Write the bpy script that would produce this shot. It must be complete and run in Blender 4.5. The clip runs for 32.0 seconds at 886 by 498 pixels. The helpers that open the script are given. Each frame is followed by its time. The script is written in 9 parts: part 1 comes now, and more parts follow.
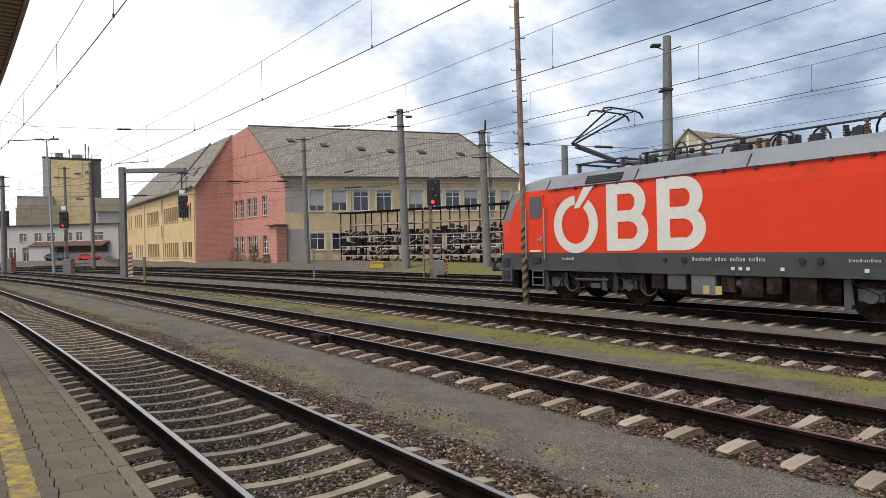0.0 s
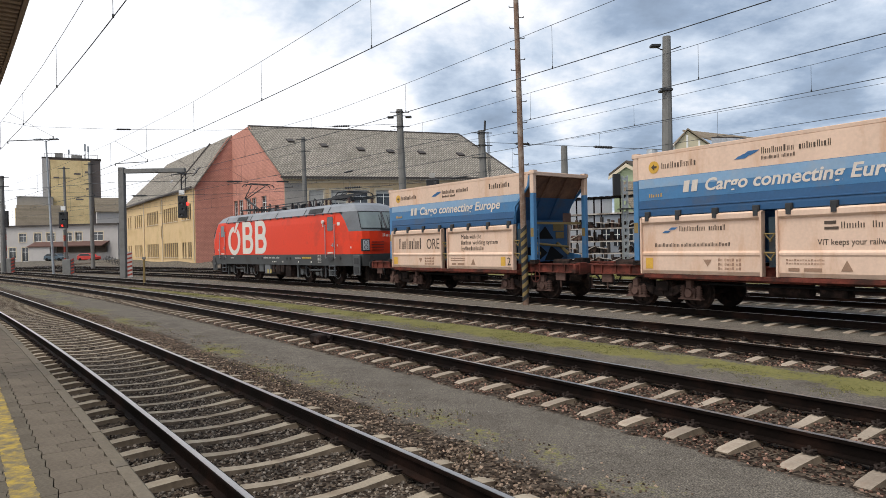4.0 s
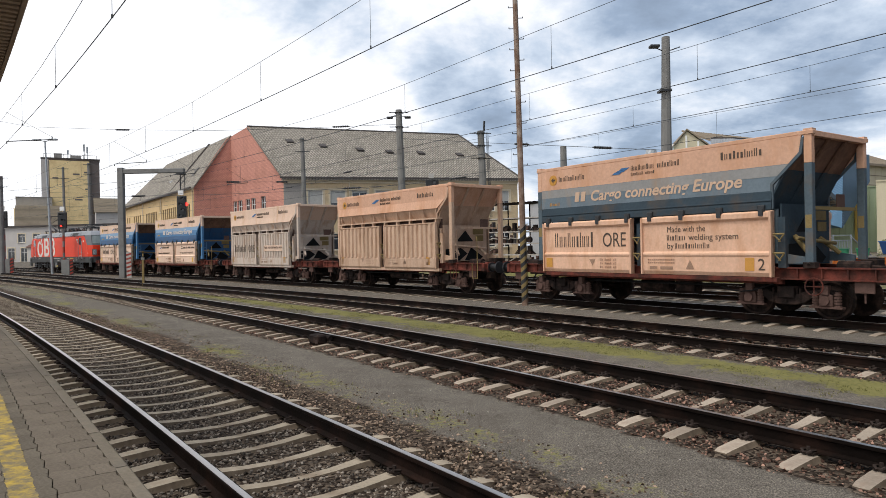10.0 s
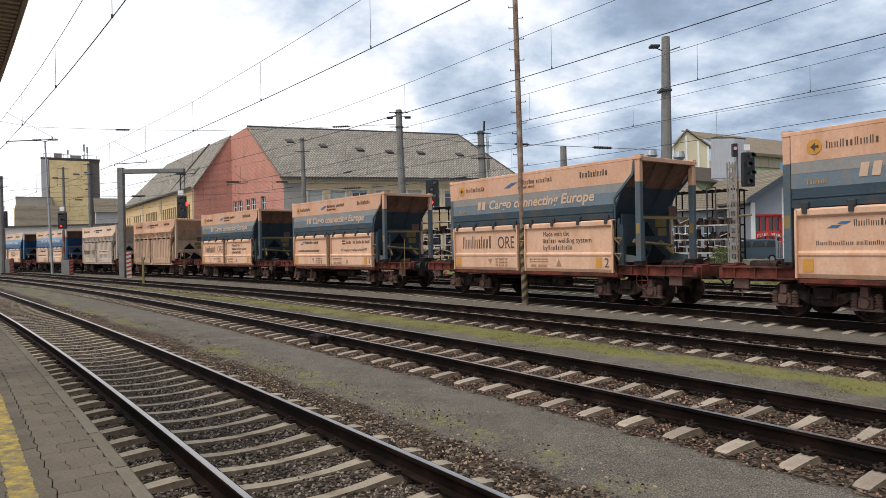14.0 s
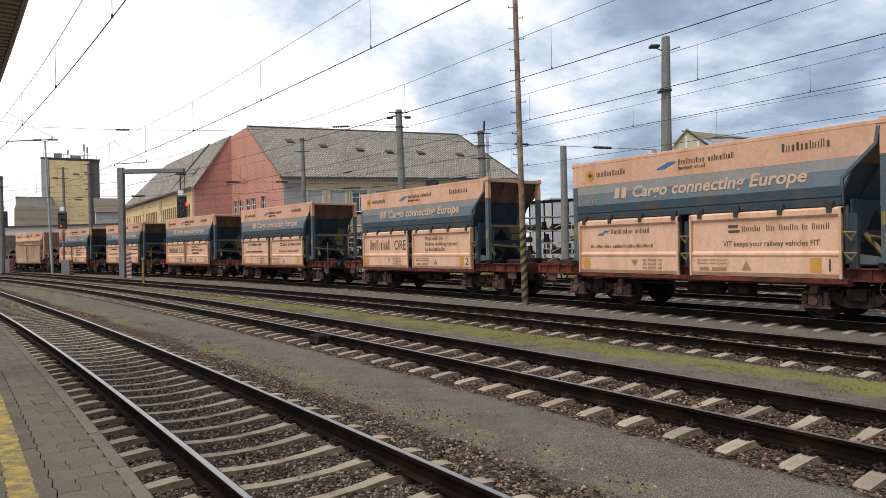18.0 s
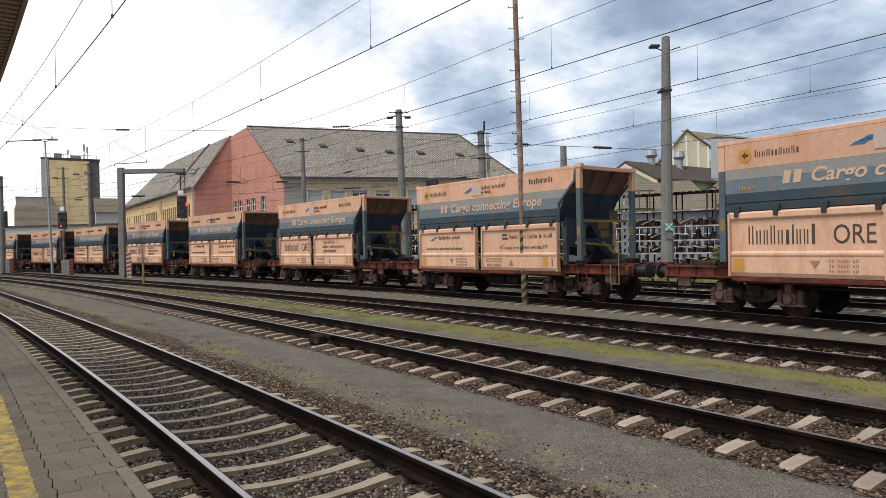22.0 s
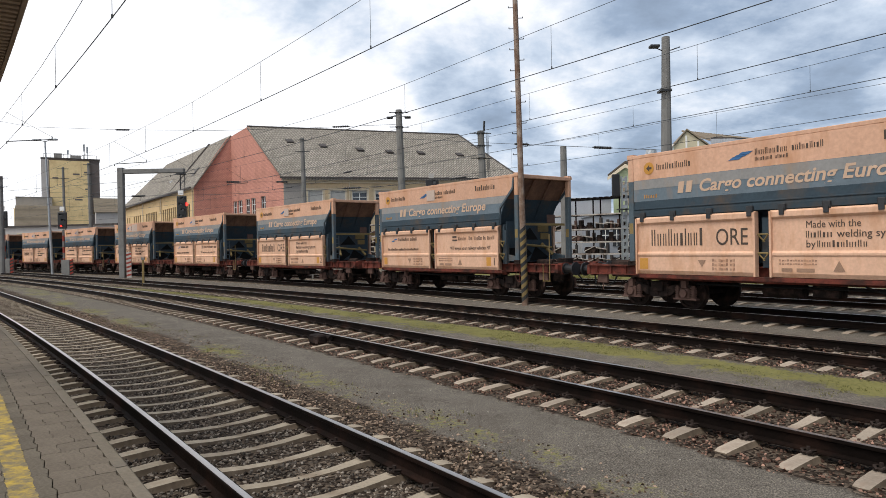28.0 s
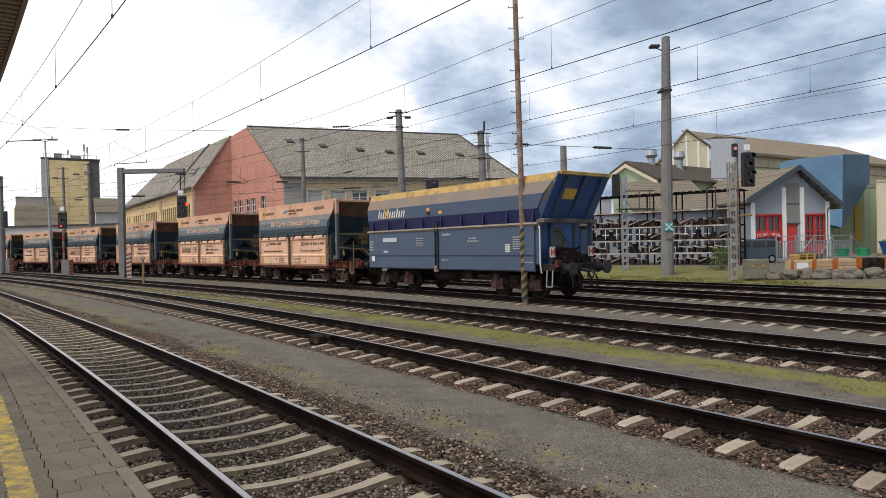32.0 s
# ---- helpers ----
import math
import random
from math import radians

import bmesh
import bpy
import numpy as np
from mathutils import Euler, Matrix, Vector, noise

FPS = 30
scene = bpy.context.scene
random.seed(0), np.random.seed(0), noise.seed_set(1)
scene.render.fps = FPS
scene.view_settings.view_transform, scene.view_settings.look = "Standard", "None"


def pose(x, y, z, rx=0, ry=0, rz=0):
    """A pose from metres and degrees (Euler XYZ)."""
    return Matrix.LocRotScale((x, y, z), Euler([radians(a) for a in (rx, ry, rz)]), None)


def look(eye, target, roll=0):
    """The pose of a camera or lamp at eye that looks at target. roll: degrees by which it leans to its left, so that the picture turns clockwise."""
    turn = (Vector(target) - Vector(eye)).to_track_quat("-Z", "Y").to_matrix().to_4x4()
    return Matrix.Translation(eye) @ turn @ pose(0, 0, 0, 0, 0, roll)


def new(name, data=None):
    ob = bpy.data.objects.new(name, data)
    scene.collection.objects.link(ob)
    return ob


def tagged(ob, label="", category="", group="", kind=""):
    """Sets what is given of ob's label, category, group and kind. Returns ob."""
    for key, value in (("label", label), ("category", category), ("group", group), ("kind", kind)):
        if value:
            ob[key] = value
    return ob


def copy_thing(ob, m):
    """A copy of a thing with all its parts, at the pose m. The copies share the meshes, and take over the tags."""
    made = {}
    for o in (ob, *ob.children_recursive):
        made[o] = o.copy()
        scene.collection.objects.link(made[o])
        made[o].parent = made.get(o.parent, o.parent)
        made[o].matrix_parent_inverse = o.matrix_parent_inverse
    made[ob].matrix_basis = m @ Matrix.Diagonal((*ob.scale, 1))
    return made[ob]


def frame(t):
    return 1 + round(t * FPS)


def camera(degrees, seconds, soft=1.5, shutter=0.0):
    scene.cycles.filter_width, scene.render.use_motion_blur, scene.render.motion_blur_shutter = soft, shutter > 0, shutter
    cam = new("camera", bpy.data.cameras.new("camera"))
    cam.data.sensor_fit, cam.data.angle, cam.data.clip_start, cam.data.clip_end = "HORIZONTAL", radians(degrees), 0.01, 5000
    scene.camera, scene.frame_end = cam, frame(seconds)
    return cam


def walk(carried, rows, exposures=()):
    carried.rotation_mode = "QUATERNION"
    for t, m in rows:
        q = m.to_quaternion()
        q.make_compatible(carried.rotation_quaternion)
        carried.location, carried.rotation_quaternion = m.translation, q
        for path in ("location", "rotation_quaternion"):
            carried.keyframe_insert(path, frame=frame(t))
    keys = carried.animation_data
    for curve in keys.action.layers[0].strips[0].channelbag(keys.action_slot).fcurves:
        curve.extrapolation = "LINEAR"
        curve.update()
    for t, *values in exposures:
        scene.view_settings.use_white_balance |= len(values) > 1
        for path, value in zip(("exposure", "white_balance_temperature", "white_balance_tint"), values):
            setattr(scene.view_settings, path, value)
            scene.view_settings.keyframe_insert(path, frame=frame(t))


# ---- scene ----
cam = camera(67.2, 32.0, 0.65)
EYE = 1.85


def aim(yaw, pitch):
    return pose(0, 0, EYE, 90 + pitch, 0, yaw) @ pose(0, 0, 0, 0, 0, -1.1)


walk(cam, [(0.0, aim(0.097, -0.244)), (1.5, aim(0.097, -0.244)), (3.4, aim(0.09, -0.24)), (5.4, aim(0.0, -0.195)),
           (8.0, aim(0.0, -0.195)), (20.0, aim(0.0, -0.195)), (32.0, aim(0.0, -0.195))])

# ---- light ----
SUN_EL, SUN_AZ = 63.0, -140.0   # azimuth from +y, positive to +x
scene.view_settings.exposure = 0.26


def make_world():
    w = bpy.data.worlds.new("sky")
    scene.world = w
    w.use_nodes = True
    nt = w.node_tree
    nt.nodes.clear()
    N, L = nt.nodes.new, nt.links.new
    out = N("ShaderNodeOutputWorld")
    sky = N("ShaderNodeTexSky")
    sky.sky_type = "NISHITA"
    sky.sun_disc = False
    sky.sun_elevation = radians(SUN_EL)
    sky.sun_rotation = radians(SUN_AZ)
    sky.dust_density = 3.0
    bg_sky = N("ShaderNodeBackground")
    L(sky.outputs[0], bg_sky.inputs[0])
    bg_sky.inputs[1].default_value = 0.09
    tc = N("ShaderNodeTexCoord")
    sep = N("ShaderNodeSeparateXYZ")
    L(tc.outputs["Generated"], sep.inputs[0])
    # a flat cloud deck: direction divided by its height
    up = N("ShaderNodeMath"); up.operation = "MAXIMUM"; up.inputs[1].default_value = 0.0
    L(sep.outputs[2], up.inputs[0])
    den = N("ShaderNodeMath"); den.operation = "ADD"; den.inputs[1].default_value = 0.3
    L(up.outputs[0], den.inputs[0])
    dx = N("ShaderNodeMath"); dx.operation = "DIVIDE"
    dy = N("ShaderNodeMath"); dy.operation = "DIVIDE"
    L(sep.outputs[0], dx.inputs[0]); L(den.outputs[0], dx.inputs[1])
    L(sep.outputs[1], dy.inputs[0]); L(den.outputs[0], dy.inputs[1])
    com = N("ShaderNodeCombineXYZ")
    L(dx.outputs[0], com.inputs[0]); L(dy.outputs[0], com.inputs[1]); com.inputs[2].default_value = 3.4
    n1 = N("ShaderNodeTexNoise"); n1.inputs["Scale"].default_value = 1.5; n1.inputs["Detail"].default_value = 9; n1.inputs["Roughness"].default_value = 0.56
    n1.inputs["Distortion"].default_value = 0.25
    L(com.outputs[0], n1.inputs["Vector"])
    n2 = N("ShaderNodeTexNoise"); n2.inputs["Scale"].default_value = 4.5; n2.inputs["Detail"].default_value = 8; n2.inputs["Roughness"].default_value = 0.6
    L(com.outputs[0], n2.inputs["Vector"])
    # thicker, darker cloud towards +x, thin bright cloud towards the sun side
    side = N("ShaderNodeMapRange"); side.inputs[1].default_value = -0.5; side.inputs[2].default_value = 0.3
    side.inputs[3].default_value = -0.27; side.inputs[4].default_value = 0.095
    L(sep.outputs[0], side.inputs[0])
    s1 = N("ShaderNodeMath"); s1.operation = "MULTIPLY_ADD"; s1.inputs[1].default_value = 0.35
    L(n2.outputs[0], s1.inputs[0]); L(n1.outputs[0], s1.inputs[2])
    s2 = N("ShaderNodeMath"); s2.operation = "ADD"
    L(s1.outputs[0], s2.inputs[0]); L(side.outputs[0], s2.inputs[1])
    low = N("ShaderNodeMapRange"); low.inputs[1].default_value = 0.02; low.inputs[2].default_value = 0.3
    low.inputs[3].default_value = -0.08; low.inputs[4].default_value = 0.05
    L(up.outputs[0], low.inputs[0])
    s3 = N("ShaderNodeMath"); s3.operation = "ADD"
    L(s2.outputs[0], s3.inputs[0]); L(low.outputs[0], s3.inputs[1])
    # darker cloud added overhead, above the view, to cut the ambient light
    high = N("ShaderNodeMapRange"); high.inputs[1].default_value = 0.42; high.inputs[2].default_value = 0.85
    high.inputs[3].default_value = 0.0; high.inputs[4].default_value = 0.2
    L(up.outputs[0], high.inputs[0])
    s4 = N("ShaderNodeMath"); s4.operation = "ADD"
    L(s3.outputs[0], s4.inputs[0]); L(high.outputs[0], s4.inputs[1])
    s3 = s4
    ramp = N("ShaderNodeValToRGB")
    cr = ramp.color_ramp
    cr.elements[0].position, cr.elements[0].color = 0.40, (1.15, 1.16, 1.2, 1)
    cr.elements[1].position, cr.elements[1].color = 0.95, (0.19, 0.24, 0.32, 1)
    for p, c in ((0.60, (0.96, 0.98, 1.03, 1)), (0.70, (0.59, 0.68, 0.81, 1)), (0.80, (0.33, 0.42, 0.56, 1))):
        el = cr.elements.new(p); el.color = c
    L(s3.outputs[0], ramp.inputs[0])
    bg_cloud = N("ShaderNodeBackground"); bg_cloud.inputs[1].default_value = 0.95
    L(ramp.outputs[0], bg_cloud.inputs[0])
    mix = N("ShaderNodeMixShader"); mix.inputs[0].default_value = 0.9
    L(bg_sky.outputs[0], mix.inputs[1]); L(bg_cloud.outputs[0], mix.inputs[2])
    L(mix.outputs[0], out.inputs[0])


make_world()
sun_data = bpy.data.lights.new("sun", "SUN")
sun_data.energy, sun_data.angle, sun_data.color = 2.4, radians(24), (1.0, 0.96, 0.9)
sun = new("sun", sun_data)
a, b = radians(SUN_AZ), radians(SUN_EL)
sun.matrix_world = look((0, 0, 30), (-math.sin(a) * math.cos(b), -math.cos(a) * math.cos(b), 30 - math.sin(b)))

# ---- materials ----
MATS = {}


def mat(name, col, rough=0.6, metal=0.0, vary=0.25, scale=2.0, fine=30.0, bump=0.15, dirt=None, dirt_amount=0.0, dirt_scale=1.2, rand=0.0, spec=0.5, emit=0.0, stretch=None):
    """A surface with two scales of variation, a second (dirt) colour in stains, and fine relief."""
    if name in MATS:
        return MATS[name]
    m = bpy.data.materials.new(name)
    m.use_nodes = True
    nt = m.node_tree
    bs = nt.nodes["Principled BSDF"]
    N, L = nt.nodes.new, nt.links.new
    tc = N("ShaderNodeTexCoord")
    src = tc.outputs["Object"]
    if stretch:
        mp = N("ShaderNodeMapping")
        mp.inputs["Scale"].default_value = stretch
        L(src, mp.inputs[0])
        src = mp.outputs[0]
    big = N("ShaderNodeTexNoise"); big.inputs["Scale"].default_value = scale; big.inputs["Detail"].default_value = 5
    small = N("ShaderNodeTexNoise"); small.inputs["Scale"].default_value = fine; small.inputs["Detail"].default_value = 4
    L(src, big.inputs["Vector"]); L(tc.outputs["Object"], small.inputs["Vector"])
    add = N("ShaderNodeMath"); add.operation = "ADD"
    L(big.outputs[0], add.inputs[0]); L(small.outputs[0], add.inputs[1])
    mr = N("ShaderNodeMapRange"); mr.inputs[1].default_value = 0.6; mr.inputs[2].default_value = 1.4
    mr.inputs[3].default_value = 1 - vary; mr.inputs[4].default_value = 1 + vary
    L(add.outputs[0], mr.inputs[0])
    val = mr.outputs[0]
    if rand:
        oi = N("ShaderNodeObjectInfo")
        r = N("ShaderNodeMapRange"); r.inputs[3].default_value = 1 - rand; r.inputs[4].default_value = 1 + rand
        L(oi.outputs["Random"], r.inputs[0])
        mm = N("ShaderNodeMath"); mm.operation = "MULTIPLY"
        L(val, mm.inputs[0]); L(r.outputs[0], mm.inputs[1])
        val = mm.outputs[0]
    colour = N("ShaderNodeVectorMath"); colour.operation = "SCALE"
    colour.inputs[0].default_value = col[:3]
    L(val, colour.inputs["Scale"])
    result = colour.outputs[0]
    if dirt:
        dn = N("ShaderNodeTexNoise"); dn.inputs["Scale"].default_value = dirt_scale; dn.inputs["Detail"].default_value = 8; dn.inputs["Roughness"].default_value = 0.65
        L(src, dn.inputs["Vector"])
        dr = N("ShaderNodeMapRange"); dr.inputs[1].default_value = 0.62 - 0.35 * dirt_amount; dr.inputs[2].default_value = 0.80 - 0.3 * dirt_amount
        dr.inputs[3].default_value = 0.0; dr.inputs[4].default_value = 0.9
        L(dn.outputs[0], dr.inputs[0])
        mx = N("ShaderNodeMix"); mx.data_type = "RGBA"
        mx.inputs["B"].default_value = (*dirt, 1)
        for s in mx.inputs:
            if s.identifier == "Factor_Float":
                L(dr.outputs[0], s)
            if s.identifier == "A_Color":
                L(result, s)
            if s.identifier == "B_Color":
                s.default_value = (*dirt, 1)
        result = [o for o in mx.outputs if o.identifier == "Result_Color"][0]
    L(result, bs.inputs["Base Color"])
    bs.inputs["Roughness"].default_value, bs.inputs["Metallic"].default_value = rough, metal
    # matt, dusty surfaces have next to no sheen
    bs.inputs["Specular IOR Level"].default_value = min(spec, 0.07) if rough >= 0.65 and not metal else spec
    if bump:
        bp = N("ShaderNodeBump"); bp.inputs["Strength"].default_value = bump; bp.inputs["Distance"].default_value = 0.01
        L(small.outputs[0], bp.inputs["Height"])
        L(bp.outputs[0], bs.inputs["Normal"])
    if emit:
        bs.inputs["Emission Color"].default_value = (*col[:3], 1)
        bs.inputs["Emission Strength"].default_value = emit
    MATS[name] = m
    return m


def glass(name, col=(0.03, 0.035, 0.04), rough=0.06):
    m = mat(name, col, rough, 0.0, 0.1, 0.5, 3.0, 0.0, spec=0.8)
    return m


# ---- building blocks ----
def box(bm, x0, x1, y0, y1, z0, z1, bevel=0.0):
    vs = [bm.verts.new((x, y, z)) for z in (z0, z1) for y in (y0, y1) for x in (x0, x1)]
    fs = [bm.faces.new([vs[i] for i in f]) for f in ((0, 2, 3, 1), (4, 5, 7, 6), (0, 1, 5, 4), (2, 6, 7, 3), (0, 4, 6, 2), (1, 3, 7, 5))]
    if bevel:
        es = {e for f in fs for e in f.edges}
        bmesh.ops.bevel(bm, geom=list(es), offset=bevel, segments=1, affect="EDGES")
    return bm


def bar(bm, p, q, r, seg=8, r2=None, cap=True):
    """A round bar from p to q."""
    p, q = Vector(p), Vector(q)
    d = (q - p).normalized()
    s = d.orthogonal().normalized()
    t = d.cross(s)
    r2 = r if r2 is None else r2
    ra = [bm.verts.new(p + r * (math.cos(2 * math.pi * i / seg) * s + math.sin(2 * math.pi * i / seg) * t)) for i in range(seg)]
    rb = [bm.verts.new(q + r2 * (math.cos(2 * math.pi * i / seg) * s + math.sin(2 * math.pi * i / seg) * t)) for i in range(seg)]
    for i in range(seg):
        bm.faces.new((ra[i], ra[(i + 1) % seg], rb[(i + 1) % seg], rb[i]))
    if cap:
        bm.faces.new(ra[::-1]); bm.faces.new(rb)
    return bm


def beam(bm, p, q, w, h=None):
    """A square bar from p to q, w wide, h high."""
    h = w if h is None else h
    p, q = Vector(p), Vector(q)
    d = (q - p).normalized()
    s = d.cross(Vector((0, 0, 1)))
    s = Vector((1, 0, 0)) if s.length < 1e-4 else s.normalized()
    t = s.cross(d)
    co = [s * w / 2 * a + t * h / 2 * b for a, b in ((-1, -1), (1, -1), (1, 1), (-1, 1))]
    ra = [bm.verts.new(p + c) for c in co]
    rb = [bm.verts.new(q + c) for c in co]
    for i in range(4):
        bm.faces.new((ra[i], ra[(i + 1) % 4], rb[(i + 1) % 4], rb[i]))
    bm.faces.new(ra[::-1]); bm.faces.new(rb)
    return bm


def prism(bm, pts, axis, a, b):
    """A flat outline pulled from a to b along an axis; pts are the two other coordinates in order."""
    def put(p, c):
        return {"x": (c, p[0], p[1]), "y": (p[0], c, p[1]), "z": (p[0], p[1], c)}[axis]
    ra = [bm.verts.new(put(p, a)) for p in pts]
    rb = [bm.verts.new(put(p, b)) for p in pts]
    n = len(pts)
    fs = [bm.faces.new((ra[i], ra[(i + 1) % n], rb[(i + 1) % n], rb[i])) for i in range(n)]
    fs += [bm.faces.new(ra[::-1]), bm.faces.new(rb)]
    return fs


def tube(bm, pts, r, seg=4):
    """One unbroken round wire through points."""
    pts = [Vector(p) for p in pts]
    prev = None
    for i, p in enumerate(pts):
        d = (pts[min(i + 1, len(pts) - 1)] - pts[max(i - 1, 0)]).normalized()
        s = d.cross(Vector((0, 0, 1)))
        s = s.normalized() if s.length > 1e-4 else Vector((1, 0, 0))
        t = s.cross(d)
        now = [bm.verts.new(p + r * (math.cos(2 * math.pi * k / seg) * s + math.sin(2 * math.pi * k / seg) * t)) for k in range(seg)]
        if prev:
            for k in range(seg):
                bm.faces.new((prev[k], prev[(k + 1) % seg], now[(k + 1) % seg], now[k]))
        else:
            bm.faces.new(now[::-1])
        prev = now
    bm.faces.new(prev)
    return bm


def part(name, bm, material, parent=None, label="", bevel=0.0, smooth=False):
    bmesh.ops.recalc_face_normals(bm, faces=bm.faces)
    if bevel:
        es = [e for e in bm.edges if len(e.link_faces) == 2 and e.calc_face_angle(0) > 0.5]
        bmesh.ops.bevel(bm, geom=es, offset=bevel, segments=1, affect="EDGES")
    me = bpy.data.meshes.new(name)
    bm.to_mesh(me)
    bm.free()
    if smooth:
        for p in me.polygons:
            p.use_smooth = True
    me.materials.append(material)
    ob = new(name, me)
    ob.parent = parent
    if label:
        tagged(ob, label)
    return ob


def again(ob, m, parent=None):
    """Another object on the same mesh."""
    o = new(ob.name.split(".")[0], ob.data)
    o.parent = ob.parent if parent is None else parent
    o.matrix_basis = m
    return o


def thing(name, label, category, m=None, group="", kind=""):
    ob = new(name)
    ob.empty_display_size = 0.2
    if m is not None:
        ob.matrix_basis = m
    return tagged(ob, label, category, group, kind)


def B():
    return bmesh.new()


def flat_text(words, size, depth=0.004, bold=False):
    """The outline of words in the built-in font as a mesh in the x-z plane, facing -y, with its lower left corner at the origin."""
    cu = bpy.data.curves.new("words", "FONT")
    cu.body, cu.size, cu.extrude = words, size, depth / 2
    cu.resolution_u = 3
    if bold:
        cu.shear, cu.offset = 0.22, size * 0.022
    ob = bpy.data.objects.new("words", cu)
    scene.collection.objects.link(ob)
    bpy.context.view_layer.update()
    me = bpy.data.meshes.new_from_object(ob.evaluated_get(bpy.context.evaluated_depsgraph_get()))
    bpy.data.objects.remove(ob)
    me.transform(Matrix.Rotation(radians(90), 4, "X"))
    return me


def text_part(name, words, size, material, parent, x, y, z, width=0.0, label="", bold=False):
    me = flat_text(words, size, 0.004, bold)
    if width:
        xs = [v.co.x for v in me.vertices]
        k = width / max(1e-6, max(xs) - min(xs))
        me.transform(Matrix.Diagonal((k, 1, 1, 1)))
    me.materials.append(material)
    ob = new(name, me)
    ob.parent = parent
    ob.matrix_basis = pose(x, y, z)
    return tagged(ob, label, kind="stuff")


def word_bars(bm, x, y, z, height, widths, gap=0.25, thick=0.006):
    """Plain upright bars in place of a word: a pair for each broad letter, one for a slim one."""
    for i, w in enumerate(widths):
        h = height * (1.0 if i % 3 == 0 else 0.74)
        if w > 0.45 * height or w > 0.11:
            for a, b in ((0.08, 0.27), (0.68, 0.87)):
                box(bm, x + a * w, x + b * w, y - thick, y + thick, z, z + h)
        elif w > 0:
            box(bm, x + 0.16 * w, x + 0.84 * w, y - thick, y + thick, z, z + h)
        x += abs(w) + gap * height
    return x


# ---- the plan of the tracks: u runs along (to +x), v across; a cubic for each, straight beyond its ends ----
A0 = radians(-20)
EU, EV = Vector((math.cos(A0), math.sin(A0))), Vector((-math.sin(A0), math.cos(A0)))
TRACK = {1: ((-0.3019, -1.3265, -13.7229, 2.9737), -34, 14, 0.0), 2: ((-0.0269, -0.8685, -13.5333, 8.83), -62, 16, 0.0),
         3: ((-0.30, -1.75, -13.45, 14.75), -52, 18, 0.0), 4: ((-0.3509, -1.7454, -13.8885, 20.5924), -22, 22, 0.0),
         5: ((-0.3509, -1.7454, -13.8885, 20.5924), -22, 26, 4.85), 6: ((-0.3509, -1.7454, -13.8885, 20.5924), -22, 30, 9.5)}
BEND = {3: -0.002, 4: -0.002, 5: -0.002, 6: -0.002}   # the gentle counter-curve far down the line


def on_track(k, u, off=0.0):
    """The place, the way to +u and the way across (away from the platform) on a track."""
    u = float(u)
    c, lo, hi, shift = TRACK[k]
    w = min(max(u, lo), hi) / 20
    v = ((c[0] * w + c[1]) * w + c[2]) * w + c[3]
    d = ((3 * c[0] * w + 2 * c[1]) * w + c[2]) / 20
    e = u - w * 20
    v += d * e
    if e < 0 and k in BEND:
        b = max(e, -70.0)
        v += BEND[k] * (b * b + 2 * b * (e - b))
        d += 2 * BEND[k] * b
    q = 1 / math.sqrt(1 + d * d)
    t = (EU + d * EV) * q
    n = (EV - d * EU) * q
    p = u * EU + v * EV + (off + shift) * n
    return p, t, n


def track_pose(k, u, off=0.0, z=0.0):
    p, t, n = on_track(k, u, off)
    return Matrix(((t.x, n.x, 0, p.x), (t.y, n.y, 0, p.y), (0, 0, 1, z), (0, 0, 0, 1)))


US = np.arange(-320, 320.01, 0.25)


def arc_table(k):
    pts = np.array([on_track(k, u)[0][:] for u in US])
    s = np.concatenate([[0], np.cumsum(np.linalg.norm(np.diff(pts, axis=0), axis=1))])
    return s - np.interp(0, US, s)


ARC4 = arc_table(4)


def u_at(s):
    return float(np.interp(s, ARC4, US))


def across4(x, y):
    """Distance from the middle of track 4, positive away from the platform."""
    g = Vector((x, y))
    u, v = g.dot(EU), g.dot(EV)
    p, t, n = on_track(4, u)
    return (g - p).dot(n)


def smooth(a, b, x):
    x = min(max((x - a) / (b - a), 0), 1)
    return x * x * (3 - 2 * x)


def ground_z(x, y):
    d = across4(x, y)
    return -0.21 + 0.75 * smooth(11.5, 19, d) * smooth(15, -15, x) + 0.33 * smooth(12, 20, d) * smooth(-15, 15, x)

# ---- surfaces ----
M_RUST = mat("rusty rail steel", (0.007, 0.0045, 0.0035), 0.7, 0.0, 0.35, 3, 60, 0.3, (0.026, 0.013, 0.009), 0.36, rand=0.1, spec=0.25)
M_STEEL = mat("polished rail steel", (0.5, 0.47, 0.44), 0.36, 1.0, 0.15, 2, 40, 0.03)
M_CONC = mat("sleeper concrete", (0.36, 0.3, 0.225), 0.9, 0, 0.25, 3, 40, 0.4, (0.2, 0.152, 0.108), 0.5, 2.5, rand=0.16)
M_CONC2 = mat("stained sleeper concrete", (0.33, 0.27, 0.21), 0.9, 0, 0.25, 3, 40, 0.4, (0.21, 0.15, 0.11), 0.55, 2.2, rand=0.2)
# sleeper sides: dirt, with the shade on them put into the colour too
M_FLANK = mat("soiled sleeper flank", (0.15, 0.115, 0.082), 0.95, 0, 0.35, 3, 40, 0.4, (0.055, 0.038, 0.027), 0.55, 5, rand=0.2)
M_CLIP = mat("fastening steel", (0.035, 0.026, 0.022), 0.75, 0.0, 0.3)
M_MAST = mat("mast concrete", (0.205, 0.2, 0.188), 0.85, 0, 0.18, 1.2, 30, 0.25, (0.14, 0.133, 0.123), 0.45, 0.8)
